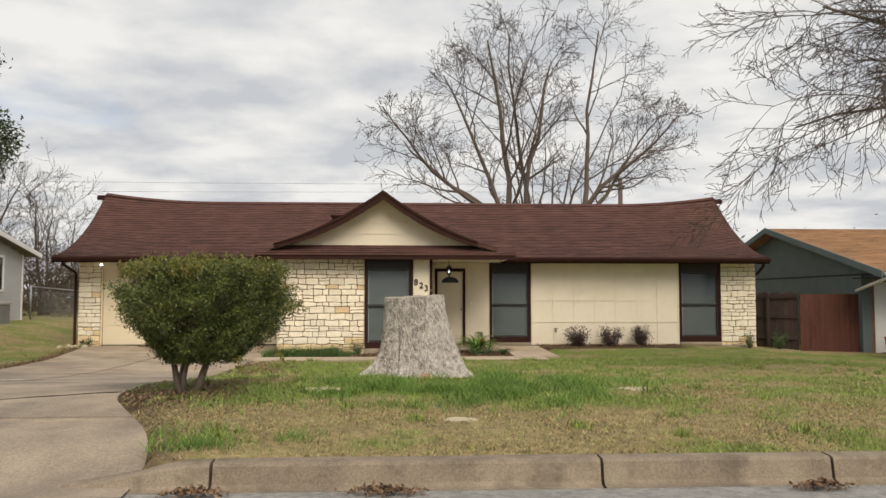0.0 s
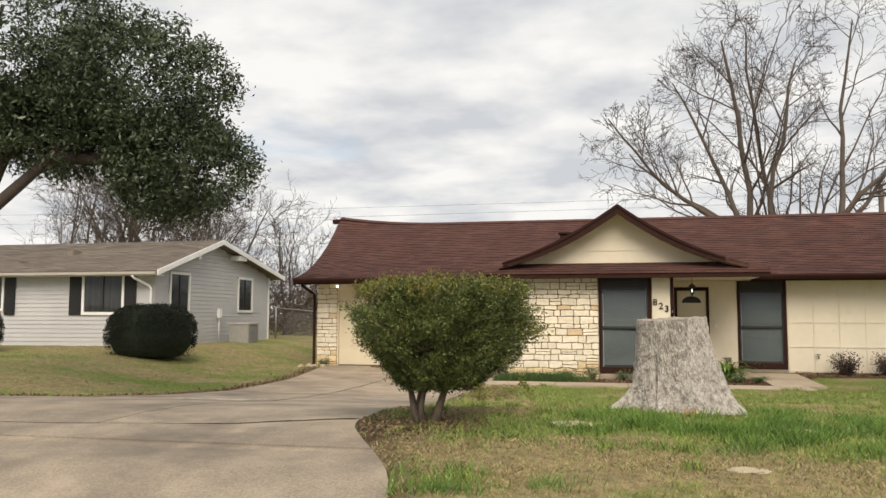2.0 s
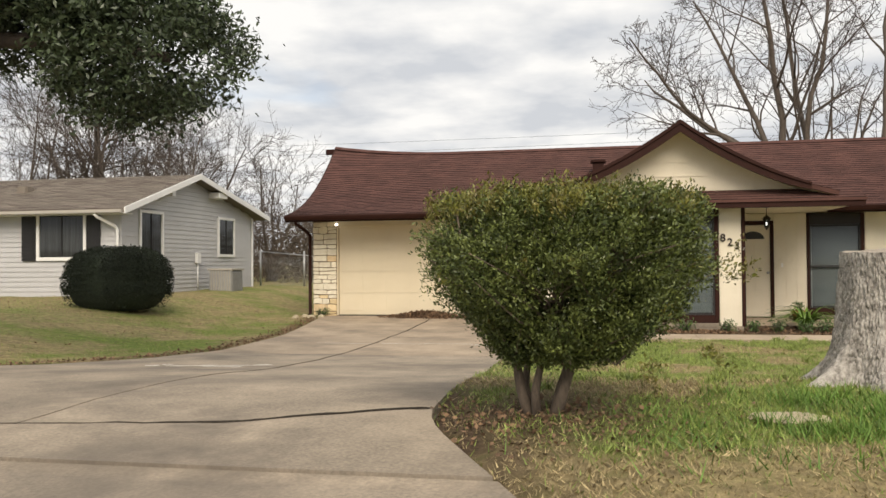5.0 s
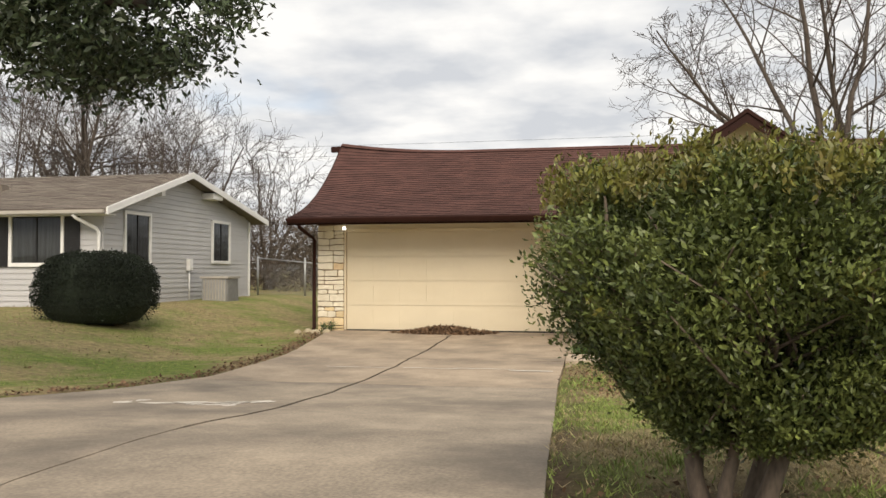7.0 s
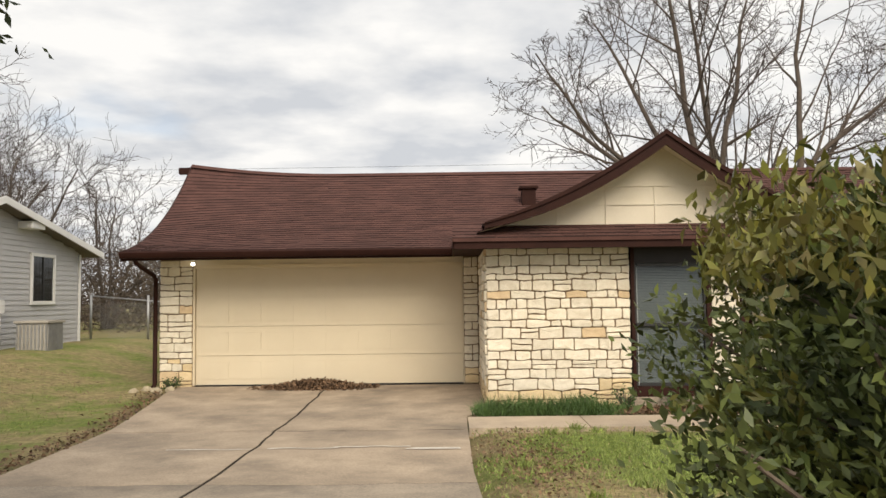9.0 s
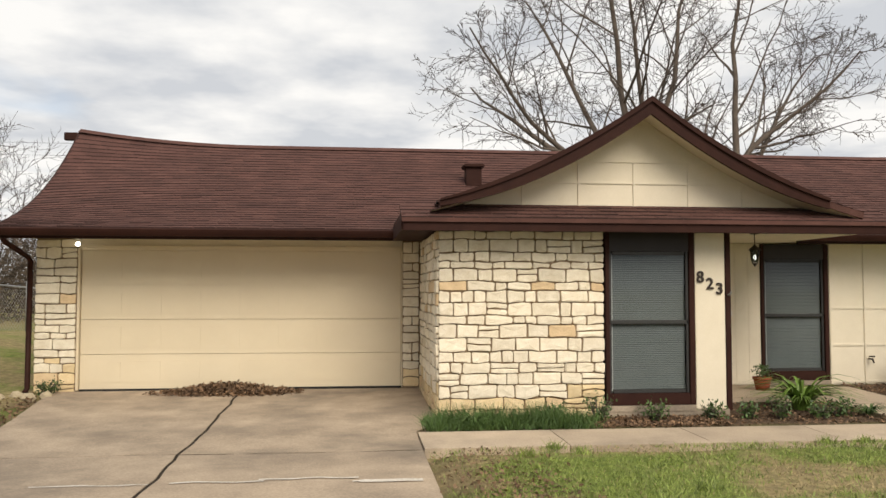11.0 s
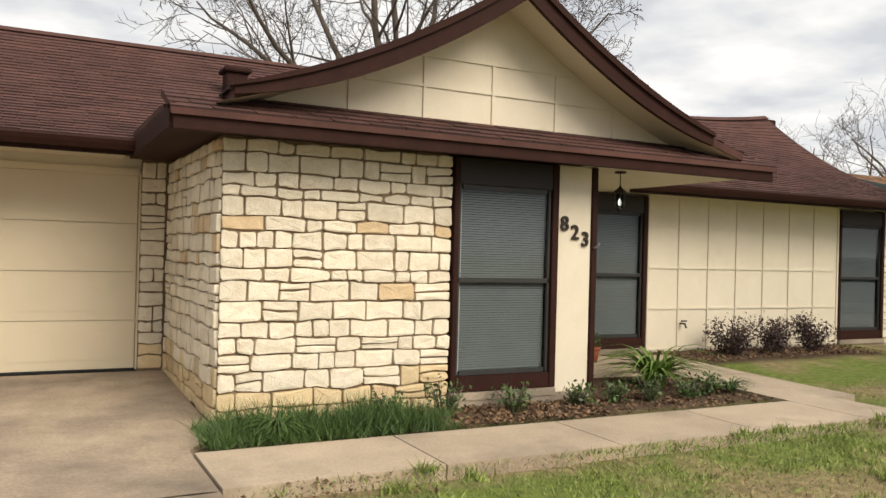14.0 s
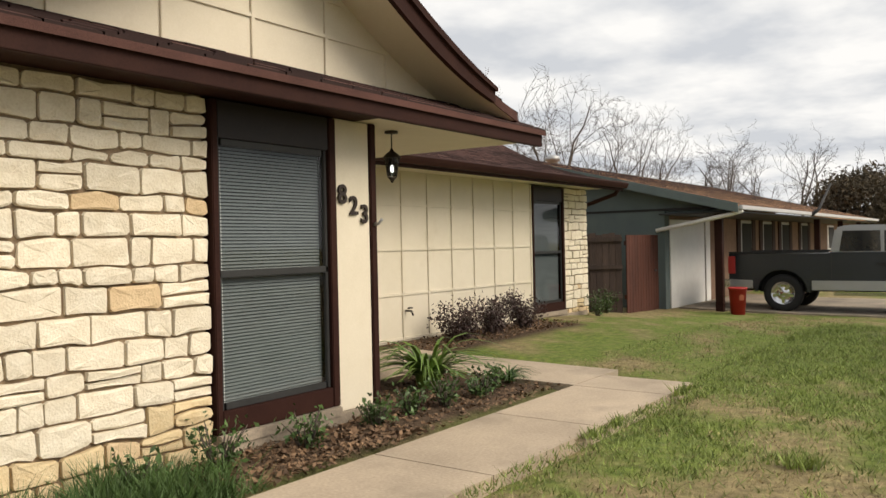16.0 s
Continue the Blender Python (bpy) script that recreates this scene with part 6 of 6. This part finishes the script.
def white_window(parent, axis, a, b, z0, z1, y):
    w = thing("window_frame", (0, 0, 0), "white framed window with drawn curtains", "window") if parent is None else None
    bx = (lambda p, q, d0, d1: ((p, y - d1, 0), (q, y - d0, 0))) if axis == "x" else (lambda p, q, d0, d1: ((y + d0, p, 0), (y + d1, q, 0)))

    def bb(p, q, zb, zt, d0, d1, m):
        lo, hi = bx(p, q, d0, d1)
        return box("b", (lo[0], lo[1], zb), (hi[0], hi[1], zt), M[m], 0.004)

    f = part("window", join("window", [bb(a, a + 0.08, z0, z1, -0.02, 0.03, "white"), bb(b - 0.08, b, z0, z1, -0.02, 0.03, "white"), bb(a + 0.081, b - 0.081, z0, z0 + 0.09, -0.02, 0.04, "white"), bb(a + 0.081, b - 0.081, z1 - 0.08, z1, -0.02, 0.03, "white")]), parent, "white window frame")
    part("mullion", bb((a + b) / 2 - 0.02, (a + b) / 2 + 0.02, z0 + 0.09, z1 - 0.08, -0.015, 0.012, "black_shutter"), f, "dark middle bar")
    q = [(a + 0.08, z0 + 0.09), (b - 0.08, z0 + 0.09), (b - 0.08, z1 - 0.08), (a + 0.08, z1 - 0.08)]
    g = part("pane", mesh("pane", [(p, y + 0.008, z) if axis == "x" else (y - 0.008, p, z) for p, z in q], [(0, 1, 2, 3)], M["glass"]), f)
    g.visible_shadow = False
    part("curtain", bb(a + 0.08, b - 0.08, z0 + 0.09, z1 - 0.08, -0.03, -0.02, "curtain"), f, "grey curtain behind the glass")


white_window(lh, "x", -7.94, -6.52, 1.39, 2.66, NY0)
white_window(lh, "x", -12.1, -10.65, 1.5, 2.66, NY0)
white_window(lh, "y", 0.36, 1.55, 1.4, 2.73, NX)
white_window(lh, "y", 4.85, 6.05, 1.5, 2.77, NX)
for a, b in ((-8.36, -7.96), (-6.5, -6.12), (-10.62, -10.25)):
    vs = box("s", (a, NY0 - 0.035, 1.39), (b, NY0 - 0.006, 2.68), M["black_shutter"], 0.006)
    sh1 = part("shutter", vs, lh, "black louvred shutter")
    for i in range(16):
        part("louvre", box("louvre", (a + 0.05, NY0 - 0.045, 1.45 + i * 0.075), (b - 0.05, NY0 - 0.034, 1.5 + i * 0.075), M["black_shutter"]), sh1)

ROOFL = lambda u, v: Vector((GX - 0.3 + (NX + 0.34 - GX + 0.3) * u, EF + (RY - EF) * v, 2.67 + (RZ - 2.67) * v))
ROOFLB = lambda u, v: Vector((NX + 0.34 - (NX + 0.34 - GX + 0.3) * u, EB + (RY - EB) * v, 2.91 + (RZ - 2.91) * v))
lr = part("roof", join("roof", [surface("r", ROOFL, 6, 2, M["grey_shingle"], 0.1), surface("r", ROOFLB, 6, 2, M["grey_shingle"], 0.1)]), lh, "weathered grey-brown shingle roof")
tagged(part("shingles", tab_mesh("shingles", tabs(ROOFL, 30, 42, rng, 0.01), M["grey_shingle"]), lr), kind="stuff")
ex = NX + 0.36
for y0, y1, z0 in ((EF - 0.02, RY, 2.675), (EB + 0.02, RY, 2.915)):
    vs = [(ex + o, y0 + (y1 - y0) * k, z0 + (RZ + 0.005 - z0) * k + dz) for k in (0, 1) for o, dz in ((0, 0.02), (0.035, 0.02), (0.04, -0.14), (0, -0.14))]
    part("rake_board", mesh("rake_board", vs, [(j, (j + 1) % 4, 4 + (j + 1) % 4, 4 + j) for j in range(4)] + [(3, 2, 1, 0), (4, 5, 6, 7)], M["white"]), lr, "white rake board")
for y, z, w in ((1.55, 3.36, 0.09), (4.55, 3.52, 0.3)):
    part("purlin", box("purlin", (NX - 0.02, y - w, z - 0.2), (NX + 0.34, y + w, z - 0.03), M["white"], 0.008), lr, "white outrigger beam end")
part("gutter", box("gutter", (GX, EF - 0.1, 2.555), (NX + 0.33, EF - 0.01, 2.64), M["ac"], 0.015), lr, "weathered pale gutter")
part("soffit", box("soffit", (GX, EF, 2.54), (NX + 0.32, NY0, 2.565), M["white"]), lr)
part("downspout", tube("downspout", [(-5.98, EF - 0.05, 2.55), (-5.95, EF + 0.02, 2.47), (-5.68, NY0 - 0.06, 2.25), (-5.62, NY0 - 0.05, 2.15), (-5.62, NY0 - 0.05, 0.5)], 0.04, M["white"]), lh, "white downspout")
part("roof_vent", box("roof_vent", (-9.8, 1.1, 3.2), (-9.45, 1.45, 3.5), M["grey_shingle"], 0.04), lr)
part("meter", join("meter", [box("m", (NX, 3.35, 1.3), (NX + 0.1, 3.55, 1.62), M["white"], 0.01), tube("m", [(NX + 0.04, 3.45, 1.3), (NX + 0.04, 3.45, 0.5)], 0.02, M["white"])]), lh, "pale electric meter box and conduit")

ac = thing("air_conditioner", (-4.78, 3.82, 0.42), "beige slatted outdoor air-conditioning unit beside the wall", "air conditioner")
part("cabinet", box("cabinet", (-5.15, 3.45, 0.36), (-4.42, 4.2, 1.08), M["ac"], 0.02), ac)
part("lid", box("lid", (-5.19, 3.41, 1.08), (-4.38, 4.24, 1.14), M["ac"], 0.015), ac)
for i in range(9):
    part("slat", box("slat", (-5.13 + i * 0.083, 3.432, 0.42), (-5.09 + i * 0.083, 3.452, 1.07), M["metal"]), ac)
for i in range(11):
    part("slat", box("slat", (-4.422, 3.47 + i * 0.065, 0.42), (-4.402, 3.5 + i * 0.065, 1.07), M["metal"]), ac)

# chain-link fence between the two houses
fence = thing("chain_link_fence", (-3.4, 9.2, 0.2), "grey chain-link fence between the houses", "fence")
for x in (-6.0, -4.3, -2.55, -0.75):
    z = ground_z(x, 9.2)
    part("post", tube("post", [(x, 9.2, z - 0.05), (x, 9.2, z + 1.3)], 0.035, M["metal"]), fence)
zt = ground_z(-3.4, 9.2)
part("rail", tube("rail", [(-6.0, 9.2, ground_z(-6, 9.2) + 1.26), (-0.75, 9.2, ground_z(-0.75, 9.2) + 1.26)], 0.022, M["metal"]), fence)
cv, cf = [], []
for i in range(78):
    for s in (-1, 1):
        x = -6.0 + i * 0.07
        p0, p1 = Vector((x, 9.2, zt + 0.05)), Vector((x + s * 0.7, 9.2, zt + 1.22))
        if not -6.1 < p1.x < -0.7:
            continue
        v, f = tube_data([p0, p1], [0.003, 0.003], 3, False)
        cf += [tuple(j + len(cv) for j in q) for q in f]
        cv += v
tagged(part("wire_mesh", mesh("wire_mesh", cv, cf, M["metal"]), fence, "woven wire mesh"), kind="stuff")

# ---- wooden fence and gate at the right ----
wf = thing("wooden_fence", (18.9, -0.3, -0.2), "weathered grey-brown board fence with rails", "fence")
F0, F1 = Vector((18.36, 0.85, 0)), Vector((19.43, -0.5, 0))
fdir = (F1 - F0).normalized()
fm = Matrix.Translation(F0) @ Matrix.Rotation(math.atan2(fdir.y, fdir.x), 4, "Z")
flen = (F1 - F0).length
for i in range(13):
    x = i * flen / 13
    part("board", box("board", (x, 0.0, -0.3), (x + flen / 13 - 0.003, 0.02, 1.42 + 0.02 * (i % 3)), M["old_fence"], 0.003, fm), wf)
for z in (0.12, 0.72, 1.28):
    part("rail", box("rail", (0, -0.045, z), (flen, -0.003, z + 0.09), M["old_fence"], 0.005, fm), wf)
part("post", box("post", (flen * 0.48, -0.1, -0.35), (flen * 0.48 + 0.09, -0.046, 1.4), M["old_fence"], 0.005, fm), wf)
gate = thing("wooden_gate", (20.3, -0.55, -0.2), "red-brown stained board gate", "gate")
for i in range(12):
    x = 19.44 + i * 0.14
    part("board", box("board", (x, -0.6 - 0.003 * i, -0.2 - 0.006 * i), (x + 0.1385, -0.575 - 0.003 * i, 1.41), M["red_fence"], 0.004), gate)
part("latch", box("latch", (20.84, -0.66, 0.62), (20.98, -0.632, 0.66), M["number"], 0.005), gate, "black gate latch")
for z in (0.1, 1.2):
    part("rail", box("rail", (19.46, -0.574, z), (21.05, -0.53, z + 0.09), M["red_fence"], 0.004), gate)
small_shrub("low_shrub", 18.95, -0.35, 0.5, 0.25, M["leaf_bed"], "dark green shrub against the board fence", 500, 99, 0.05)

# ---- the green-grey house at the right ----
rh = thing("neighbour_house", (28, 3, -0.3), "green-grey gabled house with a tan shingle roof and carport", "house")
WX, WF = 21.15, -0.75
part("wall", box("wall", (WX, WF, -0.5), (WX + 0.2, 9.2, 1.98), M["green_wall"]), rh, "green-grey gable wall")
part("wall", mesh("wall", [(WX + 0.05, -2.4, 1.85), (WX + 0.05, 10.6, 1.85), (WX + 0.05, 4.2, 3.5)], [(0, 1, 2)], M["green_wall"]), rh)
part("trim_board", box("trim_board", (WX - 0.02, -2.3, 1.93), (WX - 0.002, 9.2, 1.98), M["black_shutter"]), rh)
part("corner_board", box("corner_board", (WX - 0.02, WF - 0.04, -0.5), (WX + 0.25, WF - 0.002, 1.95), M["green_wall"], 0.006), rh)
part("wall", box("wall", (WX + 0.25, WF, -0.5), (40, WF + 0.2, 2.05), M["brick"]), rh, "brown brick front wall")
gdr = part("garage_door", box("garage_door", (21.5, WF - 0.03, -0.35), (23.9, WF - 0.003, 1.75), M["white"], 0.006), rh, "white flat carport storage door")
part("door_trim", box("door_trim", (23.95, WF - 0.05, -0.4), (24.3, WF - 0.003, 1.85), M["white"], 0.006), rh)
part("wall_panel", box("wall_panel", (24.35, WF - 0.03, -0.4), (26.2, WF - 0.003, 1.9), M["brick"], 0.006), rh)
part("step", box("step", (21.5, WF - 0.5, -0.5), (26, WF - 0.05, -0.3), M["concrete"], 0.02), rh)
for x in (27.2, 29.6, 32.0, 35.0):
    w = part("window", box("window", (x, WF - 0.03, 0.55), (x + 1.1, WF - 0.003, 1.8), M["siding"], 0.01), rh, "white framed window")
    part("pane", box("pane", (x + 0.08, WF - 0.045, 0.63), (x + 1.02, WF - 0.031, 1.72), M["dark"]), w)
    for s in (x - 0.4, x + 1.15):
        part("shutter", box("shutter", (s, WF - 0.04, 0.5), (s + 0.36, WF - 0.005, 1.85), M["brown_trim"], 0.006), rh, "brown shutter")
for x, y in ((21.35, -1.95), (30.5, -2.2), (34.5, -2.2), (38.5, -2.2)):
    part("post", box("post", (x, y, -0.5), (x + 0.16, y + 0.16, 1.88), M["brown_trim"], 0.01), rh, "dark brown carport post")
RR = lambda u, v: Vector((20.75 + 20 * u, -2.45 + 6.65 * v, 1.98 + 1.68 * v))
RRB = lambda u, v: Vector((40.75 - 20 * u, 10.85 - 6.65 * v, 1.98 + 1.68 * v))
rr = part("roof", join("roof", [surface("r", RR, 6, 2, M["tan_shingle"], 0.1), surface("r", RRB, 6, 2, M["tan_shingle"], 0.1)]), rh, "tan shingle roof")
tagged(part("shingles", tab_mesh("shingles", tabs(RR, 40, 60, rng, 0.01), M["tan_shingle"]), rr), kind="stuff")
for y0, y1 in ((-2.47, 4.2), (10.87, 4.2)):
    vs = [(20.73 + o, y0 + (y1 - y0) * k, 1.99 + 1.68 * k + dz) for k in (0, 1) for o, dz in ((0, 0.02), (-0.035, 0.02), (-0.035, -0.17), (0, -0.17))]
    part("rake_board", mesh("rake_board", vs, [(j, (j + 1) % 4, 4 + (j + 1) % 4, 4 + j) for j in range(4)] + [(3, 2, 1, 0), (4, 5, 6, 7)], M["green_wall"]), rr, "grey rake board")
part("gutter", box("gutter", (20.75, -2.55, 1.88), (40.75, -2.46, 1.97), M["siding"], 0.015), rr, "white gutter")
# Near-black colour stands in for the shade beneath the carport roof.
part("ceiling", box("ceiling", (20.9, -2.44, 1.83), (40.7, WF, 1.86), M["black_shutter"]), rr, "carport ceiling coloured near-black for the shade under it")
part("downspout", tube("downspout", [(20.86, -2.52, 1.86), (20.88, -2.3, 1.8), (21.08, -0.62, 1.5)], 0.045, M["white"]), rh, "white sloping downspout")
part("roof_vent", lathe("roof_vent", (26.3, 4.6, 3.5), [(0.17, 0), (0.17, 0.3), (0.24, 0.32), (0.24, 0.42), (0.1, 0.5), (0, 0.51)], M["metal"]), rr, "round metal roof vent")
dishy = part("satellite_arm", tube("satellite_arm", [(27.6, -2.55, 1.9), (27.75, -2.7, 2.05), (28.3, -2.9, 2.75)], [0.05, 0.04, 0.03], M["black_shutter"]), rr, "dark bracket arm on the eave")

far = thing("far_house", (60, 3, -0.4), "low tan-roofed house further along the street", "house")
part("wall", box("wall", (48, 1, -0.5), (62, 9, 2.2), M["brick"]), far)
part("roof", join("roof", [surface("r", lambda u, v: Vector((47.5 + 15 * u, 0.3 + 4.7 * v, 2.2 + 1.3 * v)), 3, 2, M["tan_shingle"], 0.1), surface("r", lambda u, v: Vector((62.5 - 15 * u, 9.7 - 4.7 * v, 2.2 + 1.3 * v)), 3, 2, M["tan_shingle"], 0.1)]), far)
for x in (50, 54, 58):
    wq = part("window", box("window", (x, 0.93, 0.6), (x + 1.6, 0.99, 1.9), M["white"]), far)
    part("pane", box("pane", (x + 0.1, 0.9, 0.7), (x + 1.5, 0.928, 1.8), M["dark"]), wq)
nd = thing("neighbour_driveway", (23.5, -8, -0.3), "pale concrete driveway of the carport", "driveway", kind="structure")
slab("slab", -16.4, -0.9, lambda y: 21.6, lambda y: 26.5, nd, lift=0.03)

M["tinted"] = mat("tinted_glass", (0.016, 0.018, 0.02), (0.014, 0.016, 0.018), 2, 0.06, 0.0, 30, spec=0.6)

# ---- pickup truck, tail towards the carport ----
TX, TY, TZ = 22.0, -1.9, ground_z(23, -4) + 0.03
truck = thing("pickup_truck", (TX + 0.95, TY - 2.8, TZ), "dark grey pickup truck with silver lower sides", "truck")


def side_solid(name, outline, x0, x1, material, bevel=0.03):
    """A profile in (back to front, height), carried across the truck's width."""
    bm = bmesh.new()
    a = [bm.verts.new((TX + x0, TY - p, TZ + q)) for p, q in outline]
    b = [bm.verts.new((TX + x1, TY - p, TZ + q)) for p, q in outline]
    k = len(outline)
    bm.faces.new(a)
    bm.faces.new(b[::-1])
    for i in range(k):
        bm.faces.new((a[(i + 1) % k], a[i], b[i], b[(i + 1) % k]))
    bmesh.ops.recalc_face_normals(bm, faces=bm.faces[:])
    if bevel:
        bmesh.ops.bevel(bm, geom=[e for e in bm.edges], offset=bevel, segments=2, affect="EDGES")
    me = bpy.data.meshes.new(name)
    bm.to_mesh(me)
    bm.free()
    me.materials.append(material)
    return me


arch = lambda c: [(c + 0.5 * math.cos(t), 0.42 + 0.47 * math.sin(t)) for t in np.linspace(math.pi, 0, 9)]
body = [(0.0, 0.62), (0.4, 0.6)] + arch(1.1)[:] + [(1.7, 0.6), (3.7, 0.6)] + arch(4.45) + [(5.05, 0.62), (5.35, 0.65), (5.4, 0.95), (5.3, 1.12), (4.0, 1.2), (3.75, 1.24), (2.02, 1.24), (2.0, 1.22), (0.0, 1.24)]
part("body", side_solid("body", body, 0.0, 1.9, M["truck"], 0.015), truck)
part("lower_side", side_solid("lower_side", [(0.02, 0.5), (0.5, 0.48), (0.5, 0.66), (0.02, 0.68)], -0.012, 0.05, M["silver"], 0.008), truck, "silver two-tone lower panel")
part("lower_side", side_solid("lower_side", [(1.68, 0.46), (3.75, 0.46), (3.75, 0.66), (1.68, 0.66)], -0.012, 0.05, M["silver"], 0.008), truck, "silver two-tone lower panel")
part("lower_side", side_solid("lower_side", [(4.98, 0.5), (5.36, 0.52), (5.36, 0.68), (4.98, 0.66)], -0.012, 0.05, M["silver"], 0.008), truck, "silver two-tone lower panel")
part("cab", side_solid("cab", [(2.02, 1.22), (3.95, 1.2), (3.35, 1.72), (3.15, 1.78), (2.35, 1.8), (2.12, 1.74)], 0.06, 1.84, M["silver"], 0.04), truck, "light-topped cab")
part("side_window", side_solid("side_window", [(2.2, 1.26), (2.95, 1.26), (2.95, 1.67), (2.27, 1.68)], 0.045, 0.07, M["tinted"], 0.0), truck, "dark tinted side window")
part("side_window", side_solid("side_window", [(3.02, 1.26), (3.72, 1.26), (3.32, 1.66), (3.02, 1.67)], 0.045, 0.07, M["tinted"], 0.0), truck, "dark tinted side window")
part("bed_rail", join("bed_rail", [side_solid("r", [(0.0, 1.235), (2.0, 1.235), (2.0, 1.275), (0.0, 1.275)], -0.01, 0.1, M["rubber"], 0.008), side_solid("r", [(0.0, 1.235), (2.0, 1.235), (2.0, 1.275), (0.0, 1.275)], 1.8, 1.91, M["rubber"], 0.008)]), truck, "black bed rail caps")
part("wheel_lip", side_solid("wheel_lip", [(1.1 + 0.56 * math.cos(t), 0.42 + 0.53 * math.sin(t)) for t in np.linspace(math.pi, 0, 11)] + [(1.1 + 0.5 * math.cos(t), 0.42 + 0.47 * math.sin(t)) for t in np.linspace(0, math.pi, 11)], -0.025, 0.03, M["truck"], 0.0), truck)
part("rear_bumper", side_solid("rear_bumper", [(-0.15, 0.5), (0.04, 0.5), (0.04, 0.68), (-0.15, 0.68)], 0.0, 1.9, M["chrome"], 0.02), truck, "chrome rear bumper")
part("tail_light", side_solid("tail_light", [(-0.015, 0.8), (0.14, 0.8), (0.14, 1.18), (-0.015, 1.18)], -0.012, 0.12, M["red"], 0.01), truck, "red tail light")
part("running_board", side_solid("running_board", [(2.1, 0.36), (3.85, 0.36), (3.85, 0.42), (2.1, 0.42)], -0.08, 0.05, M["chrome"], 0.01), truck, "chrome running board")
part("door_handle", side_solid("door_handle", [(2.9, 0.98), (3.06, 0.98), (3.06, 1.03), (2.9, 1.03)], -0.03, 0.01, M["rubber"], 0.006), truck, "black door handle")
part("door_line", side_solid("door_line", [(2.05, 0.62), (2.065, 0.62), (2.065, 1.23), (2.05, 1.23)], -0.002, 0.02, M["rubber"], 0.0), truck)
part("door_line", side_solid("door_line", [(3.0, 0.62), (3.015, 0.62), (3.015, 1.23), (3.0, 1.23)], -0.002, 0.02, M["rubber"], 0.0), truck)


def wheel(p, x, flip):
    prof_t = [(0.24, -0.1), (0.3, -0.12), (0.37, -0.11), (0.395, -0.08), (0.4, 0), (0.395, 0.08), (0.37, 0.11), (0.3, 0.12), (0.24, 0.1)]
    prof_r = [(0.24, -0.1), (0.22, -0.09), (0.2, -0.05), (0.12, -0.045), (0.07, -0.07), (0.0, -0.075)]
    rot = pose(TX + x, TY - p, TZ + 0.39, 0, 90 if flip else 90, 0)
    w = thing("wheel", (0, 0, 0), "", "")
    ty = lathe("tyre", (0, 0, 0), prof_t, M["rubber"], 32)
    ri = lathe("rim", (0, 0, 0), prof_r, M["chrome"], 24)
    sp = []
    for i in range(5):
        a = 2 * math.pi * i / 5
        sp.append(box("s", (0.075, -0.03, -0.09), (0.215, 0.03, -0.045), M["chrome"], 0.008, Matrix.Rotation(a, 4, "Z")))
    bpy.data.objects.remove(w)
    ty.transform(rot)
    tyre = part("wheel", ty, truck, "black tyre")
    rj = join("rim", [ri] + sp)
    rj.transform(rot)
    part("rim", rj, tyre, "chrome five-spoke rim")


for p in (1.1, 4.45):
    wheel(p, 0.14, False)
    wheel(p, 1.76, True)
for p in (1.1, 4.45):
    part("wheel_well", side_solid("wheel_well", [(p - 0.52, 0.4), (p + 0.52, 0.4), (p + 0.52, 0.9), (p - 0.52, 0.9)], 0.27, 1.63, M["rubber"], 0.0), truck, "dark wheel well")
part("underbody", side_solid("underbody", [(0.2, 0.42), (5.2, 0.42), (5.2, 0.64), (0.2, 0.64)], 0.28, 1.62, M["rubber"], 0.0), truck)

bin_x, bin_y = 21.0, -2.35
bz2 = ground_z(bin_x, bin_y)
rb = thing("plastic_bin", (bin_x, bin_y, bz2), "red plastic bin standing by the carport post", "bin")
part("body", lathe("body", (bin_x, bin_y, bz2), [(0, 0), (0.14, 0), (0.175, 0.52), (0.19, 0.52), (0.19, 0.56), (0.17, 0.56), (0.13, 0.04), (0, 0.04)], M["red"], 24), rb)
part("label", mesh("label", [(bin_x + 0.167 * math.cos(a), bin_y + 0.167 * math.sin(a), bz2 + z) for z in (0.3, 0.46) for a in np.linspace(3.6, 4.2, 6)], [(i, i + 1, i + 7, i + 6) for i in range(5)], M["terracotta"]), rb, "faded paper label")

# ---- pole and wires ----
pole = thing("utility_pole", (20.5, 21.5, 0), "weathered wooden utility pole with two overhead lines", "pole")
part("shaft", tube("shaft", [(20.5, 21.5, -0.4), (20.5, 21.5, 7.95)], [0.16, 0.12], M["bark"], 10), pole)
part("bracket", box("bracket", (20.25, 21.42, 7.45), (20.75, 21.58, 7.57), M["bark"], 0.01), pole)
for z, rise in ((7.6, 1.6), (7.2, 1.2)):
    part("wire", tube("wire", [(20.5 - 8 * i, 21.5 + 0.3 * i, z + rise * i / 12 - 0.5 * math.sin(math.pi * i / 12)) for i in range(13)], 0.006, M["rubber"], 4), pole, "thin overhead power line")
